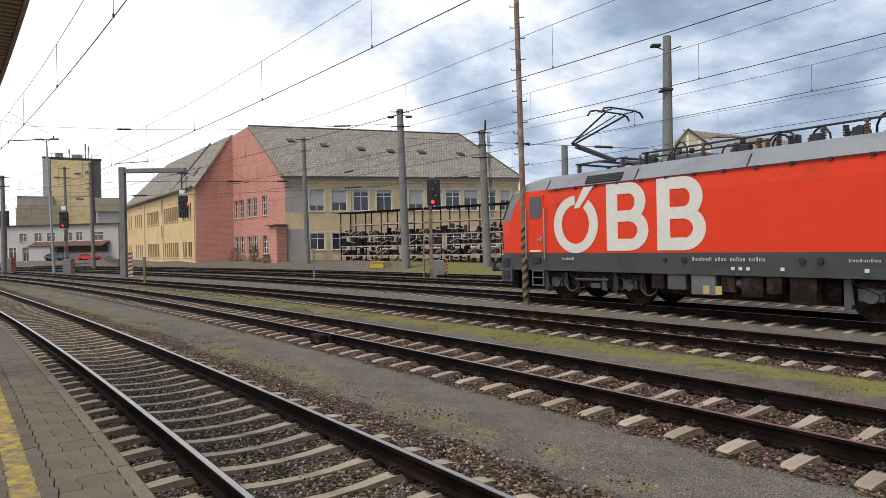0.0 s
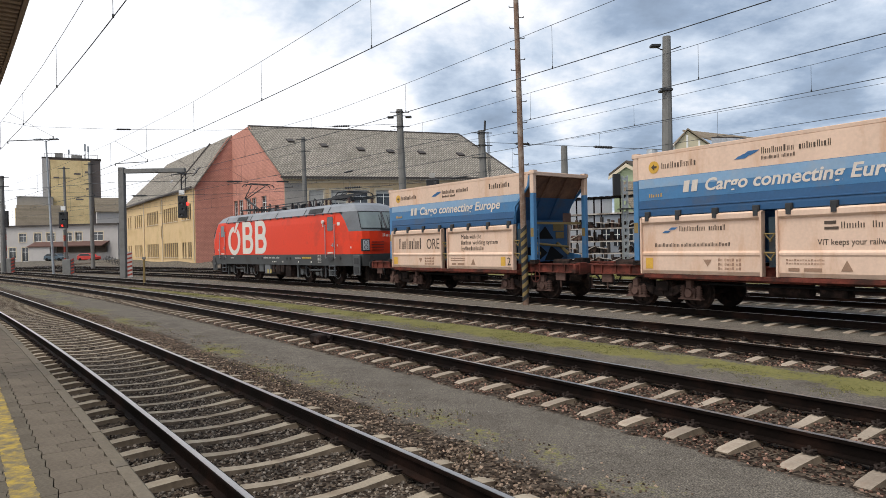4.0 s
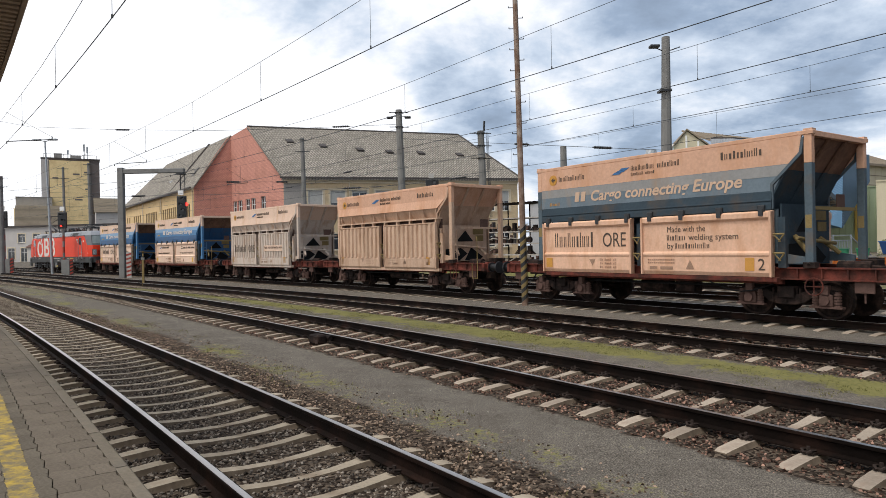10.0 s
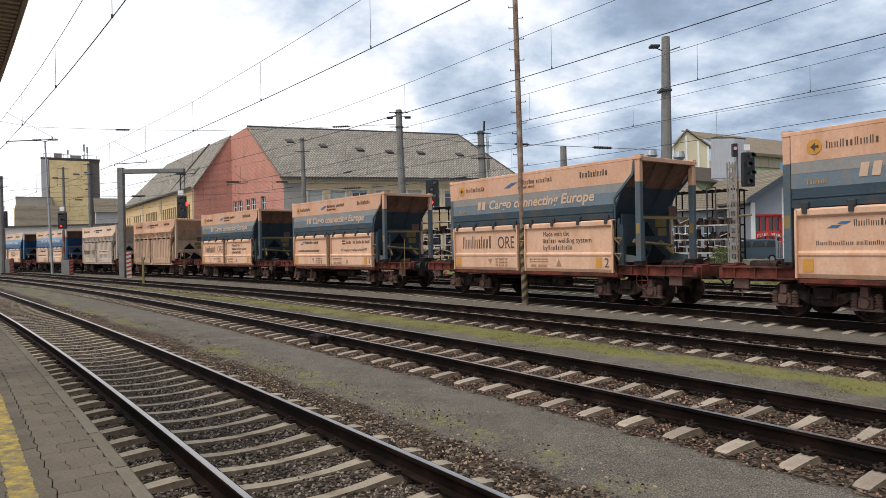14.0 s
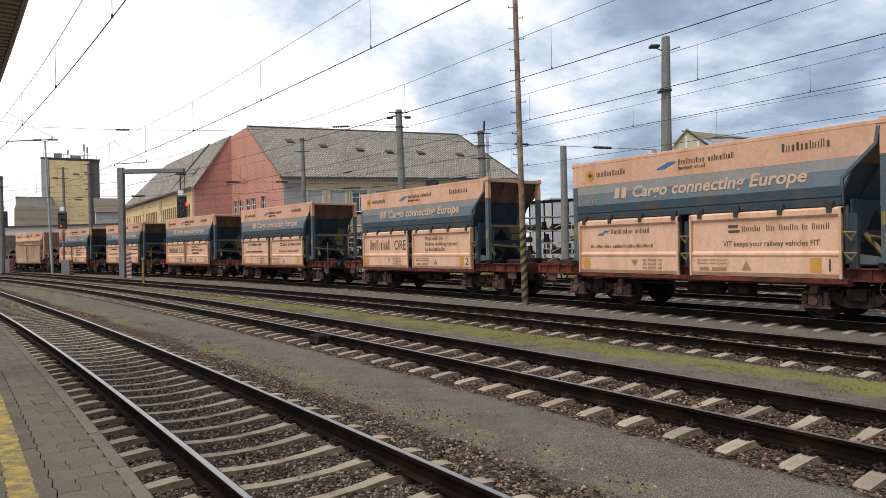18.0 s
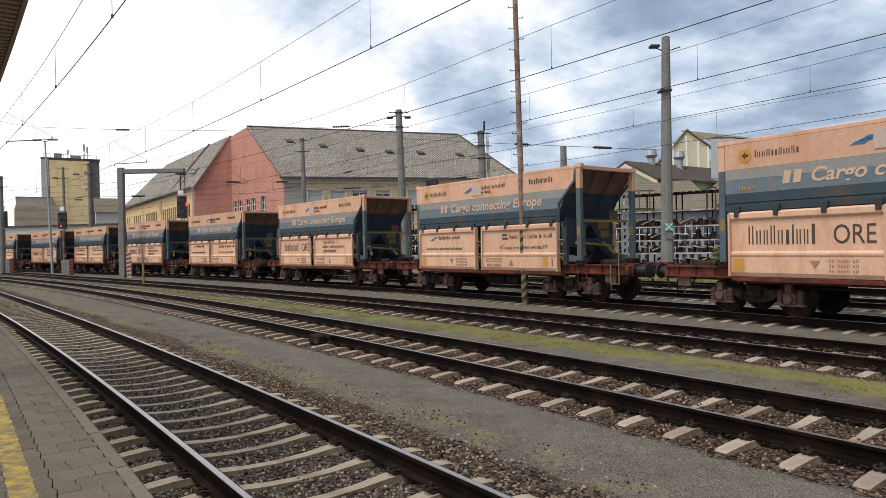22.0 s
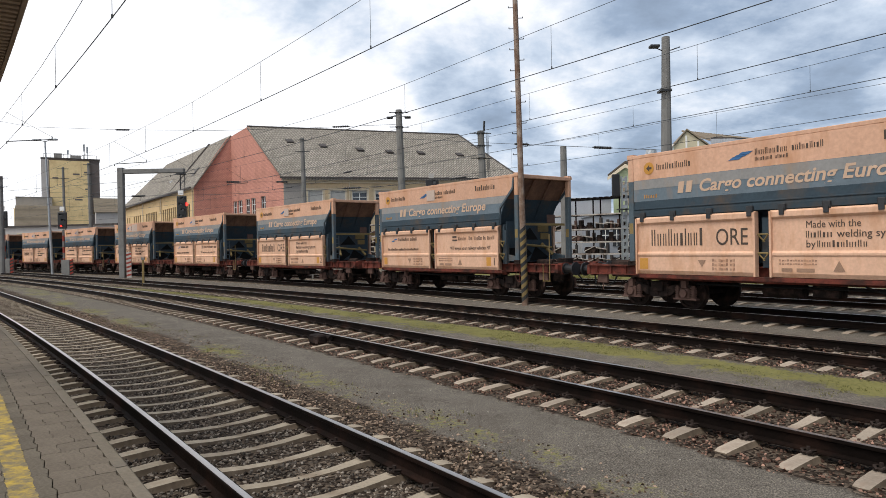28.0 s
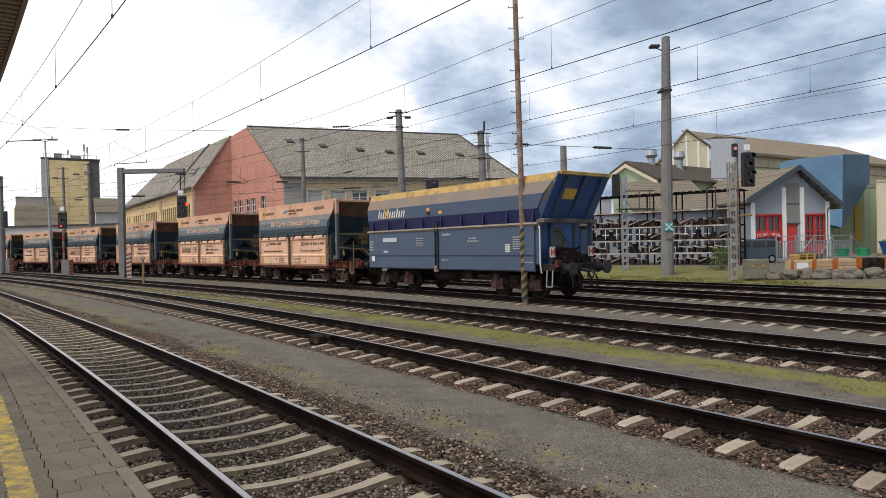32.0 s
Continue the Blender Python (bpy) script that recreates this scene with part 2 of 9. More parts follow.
M_GALV = mat("galvanised steel", (0.36, 0.38, 0.39), 0.5, 0.7, 0.2, 3, 30, 0.1)
M_DARK = mat("dark painted steel", (0.025, 0.026, 0.028), 0.55, 0.1, 0.3)
M_WIRE = mat("copper wire", (0.05, 0.055, 0.06), 0.6, 0.3, 0.1, bump=0)
M_WHITE = mat("white paint", (0.75, 0.74, 0.71), 0.5, 0, 0.1)
M_REDP = mat("red paint", (0.5, 0.03, 0.02), 0.5, 0, 0.15)
M_BLACK = mat("black paint", (0.012, 0.012, 0.013), 0.45, 0, 0.2)
M_RUSTP = mat("rusty pole steel", (0.17, 0.10, 0.065), 0.8, 0.1, 0.3, 4, 50, 0.3, (0.33, 0.27, 0.22), 0.5, 3)
M_YELLOWP = mat("yellow paint", (0.55, 0.36, 0.06), 0.6, 0, 0.2)


def ground_material():
    m = bpy.data.materials.new("yard ground")
    m.use_nodes = True
    nt = m.node_tree
    bs = nt.nodes["Principled BSDF"]
    N, L = nt.nodes.new, nt.links.new
    tc = N("ShaderNodeTexCoord")
    at_grass = N("ShaderNodeAttribute"); at_grass.attribute_name = "grass"
    at_stone = N("ShaderNodeAttribute"); at_stone.attribute_name = "stone"

    def noise_tex(scale, detail=6, rough=0.6):
        n = N("ShaderNodeTexNoise")
        n.inputs["Scale"].default_value, n.inputs["Detail"].default_value, n.inputs["Roughness"].default_value = scale, detail, rough
        L(tc.outputs["Object"], n.inputs["Vector"])
        return n.outputs[0]

    def ramp(src, *stops):
        r = N("ShaderNodeValToRGB")
        e = r.color_ramp.elements
        e[0].position, e[0].color = stops[0][0], (*stops[0][1], 1)
        e[1].position, e[1].color = stops[-1][0], (*stops[-1][1], 1)
        for p, c in stops[1:-1]:
            k = e.new(p); k.color = (*c, 1)
        L(src, r.inputs[0])
        return r.outputs[0]

    def mixc(f, a, b):
        x = N("ShaderNodeMix"); x.data_type = "RGBA"
        for s in x.inputs:
            if s.identifier == "Factor_Float": L(f, s)
            if s.identifier == "A_Color": L(a, s)
            if s.identifier == "B_Color": L(b, s)
        return [o for o in x.outputs if o.identifier == "Result_Color"][0]

    def math(op, a, b):
        x = N("ShaderNodeMath"); x.operation = op
        for i, v in enumerate((a, b)):
            if isinstance(v, float): x.inputs[i].default_value = v
            else: L(v, x.inputs[i])
        return x.outputs[0]

    big, mid, fine, grit = noise_tex(0.35, 4), noise_tex(2.2, 6), noise_tex(22, 5), noise_tex(62, 4, 0.7)
    vor = N("ShaderNodeTexVoronoi"); vor.inputs["Scale"].default_value = 30
    L(tc.outputs["Object"], vor.inputs["Vector"])
    fines = ramp(math("ADD", math("MULTIPLY", fine, 0.5), math("MULTIPLY", mid, 0.5)), (0.3, (0.07, 0.061, 0.051)), (0.5, (0.122, 0.107, 0.09)), (0.72, (0.17, 0.15, 0.126)))
    specks = ramp(grit, (0.38, (0.35, 0.35, 0.35)), (0.5, (1, 1, 1)), (0.66, (2.4, 2.35, 2.2)))
    mul = N("ShaderNodeMix"); mul.data_type = "RGBA"; mul.blend_type = "MULTIPLY"
    for s in mul.inputs:
        if s.identifier == "Factor_Float": s.default_value = 0.8
        if s.identifier == "A_Color": L(fines, s)
        if s.identifier == "B_Color": L(specks, s)
    fines = [o for o in mul.outputs if o.identifier == "Result_Color"][0]
    # stone bed kept dark: shade between the loose stones is partly in its colour
    stone = ramp(vor.outputs["Color"], (0.1, (0.008, 0.0055, 0.004)), (0.5, (0.045, 0.033, 0.025)), (0.9, (0.15, 0.115, 0.085)))
    green = ramp(math("ADD", math("MULTIPLY", fine, 0.6), math("MULTIPLY", mid, 0.4)), (0.3, (0.085, 0.076, 0.034)), (0.5, (0.155, 0.143, 0.052)), (0.7, (0.215, 0.197, 0.08)))
    g = math("ADD", at_grass.outputs["Fac"], math("MULTIPLY", math("SUBTRACT", math("ADD", mid, fine), 1.0), 1.1))
    gr = N("ShaderNodeMapRange"); gr.inputs[1].default_value = 0.42; gr.inputs[2].default_value = 0.62
    L(g, gr.inputs[0])
    s = math("ADD", at_stone.outputs["Fac"], math("MULTIPLY", math("SUBTRACT", mid, 0.5), 0.9))
    sr = N("ShaderNodeMapRange"); sr.inputs[1].default_value = 0.4; sr.inputs[2].default_value = 0.6
    L(s, sr.inputs[0])
    col = mixc(sr.outputs[0], fines, stone)
    col = mixc(gr.outputs[0], col, green)
    L(col, bs.inputs["Base Color"])
    bs.inputs["Roughness"].default_value = 0.95
    bs.inputs["Specular IOR Level"].default_value = 0.04
    bp = N("ShaderNodeBump"); bp.inputs["Strength"].default_value = 0.6; bp.inputs["Distance"].default_value = 0.03
    hgt = math("ADD", math("MULTIPLY", grit, 0.4), math("MULTIPLY", math("SUBTRACT", 1.0, vor.outputs["Distance"]), at_stone.outputs["Fac"]))
    L(math("ADD", hgt, math("MULTIPLY", fine, 0.5)), bp.inputs["Height"])
    L(bp.outputs[0], bs.inputs["Normal"])
    return m


M_GROUND = ground_material()


def steps(*spans):
    out = []
    for a, b, d in spans:
        n = max(1, round((b - a) / d))
        out += [a + (b - a) * i / n for i in range(n)]
    return out + [spans[-1][1]]


def near_track(x, y, ks=(1, 2, 3, 4, 5, 6)):
    """The nearest track and the distance across from its middle."""
    g = Vector((x, y))
    u = g.dot(EU)
    best = (0, 99.0)
    for k in ks:
        p, t, n = on_track(k, u)
        d = (g - p).dot(n)
        # one step along the tangent for the skew between u and the foot of the perpendicular
        p, t, n = on_track(k, u + (g - p).dot(t) * t.dot(EU))
        d = (g - p).dot(n)
        if abs(d) < abs(best[1]):
            best = (k, d)
    return best


def make_ground():
    us = steps((-2500, -400, 300), (-400, -120, 20), (-120, -60, 2.5), (-60, -28, 0.8), (-28, 16, 0.28), (16, 60, 2), (60, 300, 20), (300, 2500, 300))
    vs = steps((-2500, -200, 300), (-200, -20, 20), (-20, 0, 1.2), (0, 30, 0.25), (30, 75, 1.0), (75, 300, 15), (300, 3000, 300))
    verts, grass, stone = [], [], []
    for v in vs:
        for u in us:
            p = u * EU + v * EV
            x, y = p
            near = -130 < u < 70 and -25 < v < 110
            z, g, s = -0.21, 0.0, 0.0
            if near:
                z = ground_z(x, y)
                k, d = near_track(x, y)
                s = 1.0 if abs(d) < 1.3 else max(0.0, 1 - (abs(d) - 1.3) / 0.45)
                n1 = noise.noise((x * 0.35, y * 0.35, 0))
                if k == 3 and d < -1.0:
                    g = 0.78 * smooth(-1.3, -1.7, d) * smooth(-3.2, -2.3, d) + 0.28 * n1
                    g *= smooth(-60, -20, u) * 0.5 + 0.5
                elif k == 2 and d > 1.3:
                    g = 0.42 + 0.3 * n1 if d > 2.2 else 0.15
                elif k == 2 and d < -1.4:
                    g = 0.12 + 0.22 * n1 + 0.35 * smooth(-20, -34, u)
                    s *= smooth(-1.75, -1.35, d)
                elif k == 1 and d > 1.2:
                    s = max(s, 0.85 * smooth(2.3, 1.35, d + 0.25 * n1))
                    g = 0.40 * smooth(1.5, 1.9, d) * smooth(3.0, 2.1, d) + 0.35 * n1
                elif k in (4, 5) or (k == 6 and d < 0):
                    s *= 0.35
                elif k == 3 and d > 1.2:
                    s *= 0.3
                if across4(x, y) > 11.3:
                    g = (0.75 + 0.3 * n1) * (0.3 + 0.7 * smooth(-8, 0, x) * smooth(22, 15, x)) if across4(x, y) < 24 else 0.35
                    s = 0.2 * smooth(0, -8, x)
                z += 0.012 * noise.noise((x * 1.3, y * 1.3, 2)) + (0.015 * s * noise.noise((x * 6, y * 6, 1)) if s > 0 else 0)
                z -= 0.02 * smooth(1.5, 1.25, abs(d))
            else:
                g = 0.4
            verts.append((x, y, z)); grass.append(g); stone.append(s)
    w = len(us)
    faces = [(j * w + i, j * w + i + 1, (j + 1) * w + i + 1, (j + 1) * w + i) for j in range(len(vs) - 1) for i in range(w - 1)]
    me = bpy.data.meshes.new("ground")
    me.from_pydata(verts, [], faces)
    for nm, data in (("grass", grass), ("stone", stone)):
        me.attributes.new(nm, "FLOAT", "POINT").data.foreach_set("value", data)
    me.materials.append(M_GROUND)
    for p in me.polygons:
        p.use_smooth = True
    tagged(new("ground", me), "grey gravelly railway yard ground with patches of grass", "ground", kind="structure")


make_ground()

# ---- tracks ----
RAIL = [(-0.036, 0.0), (0.036, 0.0), (0.036, -0.03), (0.012, -0.045), (0.010, -0.135), (0.075, -0.15), (0.075, -0.163), (-0.075, -0.163), (-0.075, -0.15), (-0.010, -0.135), (-0.012, -0.045), (-0.036, -0.03)]


def sweep(bm, k, off, prof, us, z=0.0):
    prev = None
    n = len(prof)
    for u in us:
        p, t, nn = on_track(k, u, off)
        ring = [bm.verts.new((p.x + a * nn.x, p.y + a * nn.y, z + b)) for a, b in prof]
        if prev:
            for i in range(n):
                bm.faces.new((prev[i], prev[(i + 1) % n], ring[(i + 1) % n], ring[i]))
        else:
            bm.faces.new(ring)
        prev = ring
    bm.faces.new(prev[::-1])


def sleeper_mesh(material):
    bm = B()
    prev = None
    #  along the sleeper: position, half width below, half width above, height of the top
    for y, wb, wt, top in ((-1.3, 0.1, 0.065, -0.205), (-1.22, 0.105, 0.075, -0.186), (-0.95, 0.11, 0.078, -0.168), (-0.75, 0.11, 0.078, -0.165), (-0.55, 0.1, 0.07, -0.178), (-0.3, 0.088, 0.06, -0.202), (0, 0.084, 0.055, -0.212),
                           (0.3, 0.088, 0.06, -0.202), (0.55, 0.1, 0.07, -0.178), (0.75, 0.11, 0.078, -0.165), (0.95, 0.11, 0.078, -0.168), (1.22, 0.105, 0.075, -0.186), (1.3, 0.1, 0.065, -0.205)):
        ring = [bm.verts.new(c) for c in ((-wb, y, -0.36), (wb, y, -0.36), (wb, y, top - 0.055), (wt, y, top), (-wt, y, top), (-wb, y, top - 0.055))]
        if prev:
            for i in range(6):
                bm.faces.new((prev[i], prev[(i + 1) % 6], ring[(i + 1) % 6], ring[i]))
        else:
            bm.faces.new(ring)
        prev = ring
    bm.faces.new(prev[::-1])
    bmesh.ops.recalc_face_normals(bm, faces=bm.faces)
    me = bpy.data.meshes.new("sleeper")
    bm.to_mesh(me); bm.free()
    me.materials.append(material)
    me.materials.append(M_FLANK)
    # faces turned off upright get the dark flank colour, soiling plus painted shade
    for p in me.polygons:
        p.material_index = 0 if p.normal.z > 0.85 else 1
    return me


def clip_mesh():
    """The pair of spring clips and the pad that hold a rail at one seat."""
    bm = B()
    for sgn in (-1, 1):
        box(bm, -0.06, 0.06, sgn * 0.06 if sgn > 0 else -0.13, 0.13 if sgn > 0 else -0.06, -0.17, -0.15)
        for x in (-0.045, 0.045):
            bar(bm, (x, sgn * 0.06, -0.14), (x, sgn * 0.14, -0.125), 0.012, 5)
            bar(bm, (x, sgn * 0.14, -0.125), (x * 0.3, sgn * 0.16, -0.15), 0.012, 5)
        bar(bm, (0, sgn * 0.1, -0.16), (0, sgn * 0.1, -0.10), 0.018, 6)
    bmesh.ops.recalc_face_normals(bm, faces=bm.faces)
    me = bpy.data.meshes.new("rail_clip")
    bm.to_mesh(me); bm.free()
    me.materials.append(M_CLIP)
    return me


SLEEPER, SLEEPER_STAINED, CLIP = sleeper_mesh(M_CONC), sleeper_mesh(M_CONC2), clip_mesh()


def make_track(k, lo, hi, spacing, clip_lo, label, shiny=True, step=0.5):
    tr = thing("railway_track", label, "railway track", group="yard tracks", kind="structure")
    us = [lo + (hi - lo) * i / round((hi - lo) / step) for i in range(round((hi - lo) / step) + 1)]
    for off in (-0.7525, 0.7525):
        bm = B()
        sweep(bm, k, off, RAIL, us)
        r = part("rail", bm, M_RUST, tr)
        if shiny:
            bm = B()
            sweep(bm, k, off, [(-0.026, 0.003), (0.026, 0.003), (0.026, -0.002), (-0.026, -0.002)], us)
            part("running_band", bm, M_STEEL, r, "polished top of the rail")
    u = lo + 0.3
    rnd = random.Random(k)
    while u < hi:
        p, t, n = on_track(k, u)
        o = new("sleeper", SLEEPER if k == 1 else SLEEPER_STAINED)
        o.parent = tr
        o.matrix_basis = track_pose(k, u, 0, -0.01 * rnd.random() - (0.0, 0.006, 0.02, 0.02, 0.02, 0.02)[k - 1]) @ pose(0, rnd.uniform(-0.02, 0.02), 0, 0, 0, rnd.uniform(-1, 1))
        if u > clip_lo:
            for off in (-0.7525, 0.7525):
                c = new("rail_clip", CLIP)
                c.parent = tr
                c.matrix_basis = track_pose(k, u, off)
        u += spacing * t.dot(EU)
    return tr


make_track(1, -36, 10, 0.566, -16, "curved near track on pale concrete sleepers in dark ballast", step=0.4)
make_track(2, -66, 14, 0.62, -10, "curved track on concrete sleepers with worn bright rails")
make_track(3, -70, 18, 0.6, -8, "curved track on concrete sleepers beside a strip of grass")
make_track(4, -95, 26, 0.6, 90, "curved main track that carries the freight train")
make_track(5, -95, 32, 0.6, 90, "curved track behind the freight train", step=0.8)
make_track(6, -95, 38, 0.65, 90, "far curved track with rusty rails", shiny=True, step=0.8)

# ---- platform ----
M_PAVE = mat("concrete paver", (0.122, 0.102, 0.077), 0.9, 0, 0.25, 2, 60, 0.4, (0.075, 0.064, 0.049), 0.4, 2, rand=0.14)
M_PAVE_T = mat("tan concrete paver", (0.142, 0.116, 0.088), 0.9, 0, 0.25, 2, 60, 0.4, (0.10, 0.082, 0.062), 0.4, 2, rand=0.1)
M_KERB = mat("platform edge concrete", (0.165, 0.138, 0.104), 0.9, 0, 0.2, 2, 50, 0.35, (0.12, 0.105, 0.085), 0.4, 2, rand=0.08)
M_YPAVE = mat("yellow painted paver", (0.43, 0.30, 0.065), 0.85, 0, 0.25, 3, 50, 0.35, (0.14, 0.12, 0.09), 0.72, 11, rand=0.1)
M_JOINT = mat("joint sand", (0.03, 0.027, 0.023), 0.95, 0, 0.2)
EDGE, KERB = -1.65, 0.082


def make_platform():
    pf = thing("platform", "low station platform of grey concrete pavers with a worn yellow line", "platform", kind="structure")
    us = [-30 + i for i in range(43)]
    bm = B()
    sweep(bm, 1, 0, [(EDGE - 0.02, 0.50), (EDGE - 9, 0.50), (EDGE - 9, -0.4), (EDGE - 0.02, -0.4)], us)
    part("platform_base", bm, M_JOINT, pf, "dark jointing bed under the pavers")
    # edge slabs
    u = -29.0 - 0.03
    while u < 6:
        a, b = u, u + 0.81
        bm = B()
        sweep(bm, 1, 0, [(EDGE - KERB, 0.55), (EDGE - 0.012, 0.55), (EDGE, 0.538), (EDGE, 0.38), (EDGE - KERB, 0.38)], [a + 0.006, (a + b) / 2, b - 0.006])
        part("edge_slab", bm, M_KERB, pf)
        u = b
    return pf


PLATFORM = make_platform()


# ---- the freight train ----
M_PEACH = mat("ore-dusted cream paint", (0.6, 0.36, 0.245), 0.75, 0, 0.16, 0.9, 14, 0.08, (0.5, 0.265, 0.15), 0.4, 1.1, spec=0.25, rand=0.07, stretch=(1.6, 1.6, 0.45))
M_PEACH_L = mat("dusty door cream", (0.615, 0.385, 0.265), 0.75, 0, 0.16, 0.9, 14, 0.08, (0.52, 0.28, 0.16), 0.38, 1.3, spec=0.25, rand=0.07, stretch=(1.6, 1.6, 0.45))
M_CREAM = mat("pale cream paint", (0.64, 0.465, 0.355), 0.65, 0, 0.1, 0.8, 14, 0.05, (0.55, 0.34, 0.22), 0.3, 1.2, spec=0.3, rand=0.07, stretch=(1.6, 1.6, 0.45))
M_WHITEY = mat("dirty white paint", (0.50, 0.42, 0.355), 0.75, 0, 0.14, 0.9, 12, 0.08, (0.40, 0.28, 0.2), 0.42, 1.6, spec=0.25, rand=0.07, stretch=(1.6, 1.6, 0.45))
M_TAN = mat("tan dusty ribbed paint", (0.50, 0.345, 0.245), 0.75, 0, 0.16, 0.9, 12, 0.08, (0.36, 0.22, 0.14), 0.42, 1.6, spec=0.25, rand=0.07, stretch=(1.6, 1.6, 0.45))
M_SLATE = mat("dust-dulled blue paint", (0.135, 0.17, 0.195), 0.75, 0, 0.15, 0.8, 14, 0.08, (0.26, 0.19, 0.14), 0.28, 0.9, spec=0.25, rand=0.07, stretch=(1.6, 1.6, 0.45))
M_SLATE_L = mat("greyed blue paint", (0.25, 0.245, 0.235), 0.75, 0, 0.14, 0.8, 14, 0.08, (0.3, 0.225, 0.165), 0.3, 0.9, spec=0.25, rand=0.07, stretch=(1.6, 1.6, 0.45))
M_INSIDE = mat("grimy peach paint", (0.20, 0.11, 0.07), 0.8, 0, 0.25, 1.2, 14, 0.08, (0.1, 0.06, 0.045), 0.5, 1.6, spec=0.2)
M_POST = mat("grimy blue post paint", (0.085, 0.112, 0.13), 0.75, 0, 0.2, 0.9, 14, 0.08, (0.13, 0.1, 0.075), 0.35, 1.4, spec=0.25)
M_COVER = mat("pale dusty sheet", (0.47, 0.37, 0.31), 0.75, 0, 0.1, 1.2, 12, 0.05, spec=0.25)
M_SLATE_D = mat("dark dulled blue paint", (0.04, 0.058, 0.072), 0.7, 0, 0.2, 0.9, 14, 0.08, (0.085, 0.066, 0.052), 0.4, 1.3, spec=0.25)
M_BLUE_L = mat("sun-bleached blue paint", (0.20, 0.33, 0.48), 0.5, 0, 0.1, 0.8, 14, 0.05, (0.28, 0.34, 0.4), 0.3, 1.0, spec=0.3)
M_BLUE = mat("clean blue paint", (0.055, 0.17, 0.33), 0.5, 0, 0.12, 0.8, 14, 0.05, (0.12, 0.16, 0.22), 0.25, 1.0, spec=0.35)
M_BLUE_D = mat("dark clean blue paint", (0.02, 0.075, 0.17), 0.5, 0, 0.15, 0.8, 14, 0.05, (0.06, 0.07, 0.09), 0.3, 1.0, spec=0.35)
M_FRAME = mat("oxide red frame paint", (0.15, 0.042, 0.03), 0.75, 0, 0.3, 1.5, 20, 0.15, (0.035, 0.022, 0.018), 0.6, 2.4)
M_BOGIE = mat("oily bogie steel", (0.018, 0.0135, 0.012), 0.8, 0.0, 0.35, 4, 30, 0.2, (0.06, 0.037, 0.029), 0.4, 4, spec=0.25)
M_AXBOX = mat("rusty axle box", (0.105, 0.064, 0.052), 0.8, 0, 0.3, 6, 40, 0.2)
M_LETTER = mat("dark lettering", (0.085, 0.065, 0.052), 0.7, 0, 0.2, bump=0)
M_PRINT = mat("dusty small print", (0.3, 0.19, 0.13), 0.75, 0, 0.2, bump=0)
M_LETTER_W = mat("pale lettering", (0.62, 0.55, 0.48), 0.7, 0, 0.12, bump=0)
M_LETTER_P = mat("dusted pale lettering", (0.55, 0.38, 0.27), 0.75, 0, 0.12, bump=0)
M_LOGO_Y = mat("logo yellow", (0.58, 0.33, 0.04), 0.6, 0, 0.15, bump=0)
M_LOGO_O = mat("dusty logo yellow", (0.50, 0.25, 0.06), 0.7, 0, 0.15, bump=0)
M_LOGO_B = mat("logo blue", (0.03, 0.12, 0.27), 0.6, 0, 0.15, bump=0)
M_HANDRAIL = mat("dull ochre paint", (0.22, 0.16, 0.07), 0.7, 0, 0.25)
M_CABLE = mat("black rubber", (0.012, 0.012, 0.012), 0.7, 0, 0.2)


def bogie(parent, xc, wheelbase, dia, half, spring=True):
    """A two-axle bogie: side frames and bolster, with axle boxes, springs and wheelsets as its pieces."""
    r = dia / 2
    bm = B()
    for sy in (-1, 1):
        y = sy * 1.0
        up = [(-half, 0.2), (-wheelbase / 2, 0.26), (-0.45, 0.2), (-0.2, 0.1), (0.2, 0.1), (0.45, 0.2), (wheelbase / 2, 0.26), (half, 0.2)]
        dn = [(half, 0.12), (wheelbase / 2 - 0.2, 0.12), (0.42, -0.08), (0.2, -0.14), (-0.2, -0.14), (-0.42, -0.08), (-wheelbase / 2 + 0.2, 0.12), (-half, 0.12)]
        prism(bm, [(xc + x, r + z) for x, z in up + dn], "y", y - 0.07, y + 0.07)
        box(bm, xc - 0.2, xc + 0.2, y - 0.13, y + 0.13, r + 0.02, r + 0.3)
        for x in (xc - 0.32, xc, xc + 0.32):
            box(bm, x - 0.02, x + 0.02, y - 0.1, y + 0.1, r - 0.1, r + 0.26)
    box(bm, xc - 0.25, xc + 0.25, -1.05, 1.05, r + 0.05, r + 0.3)
    b = part("bogie", bm, M_BOGIE, parent, bevel=0.015)
    for sx in (-1, 1):
        x = xc + sx * wheelbase / 2
        for sy in (-1, 1):
            bm = B()
            box(bm, x - 0.15, x + 0.15, sy * 1.03 - 0.1, sy * 1.03 + 0.1, r - 0.15, r + 0.14, 0.03)
            bar(bm, (x, sy * 1.08, r), (x, sy * 1.2, r), 0.11, 10)
            part("axle_box", bm, M_AXBOX, b)
            if spring:
                for dx in (-0.24, 0.24):
                    bm = B()
                    for i in range(5):
                        bar(bm, (x + dx, sy * 1.05, r - 0.14 + i * 0.065), (x + dx, sy * 1.05, r - 0.10 + i * 0.065), 0.085, 8)
                    bar(bm, (x + dx, sy * 1.05, r - 0.15), (x + dx, sy * 1.05, r + 0.2), 0.055, 6)
                    part("coil_spring", bm, M_AXBOX, b)
            bm = B()
            box(bm, x - 0.36, x + 0.36, sy * 1.05 - 0.08, sy * 1.05 + 0.08, r - 0.18, r - 0.14); box(bm, x - 0.08, x + 0.08, sy * 1.1 - 0.06, sy * 1.1 + 0.08, r + 0.14, r + 0.34)
            part("spring_seat", bm, M_AXBOX, b)
        wheelset(b, x, r)
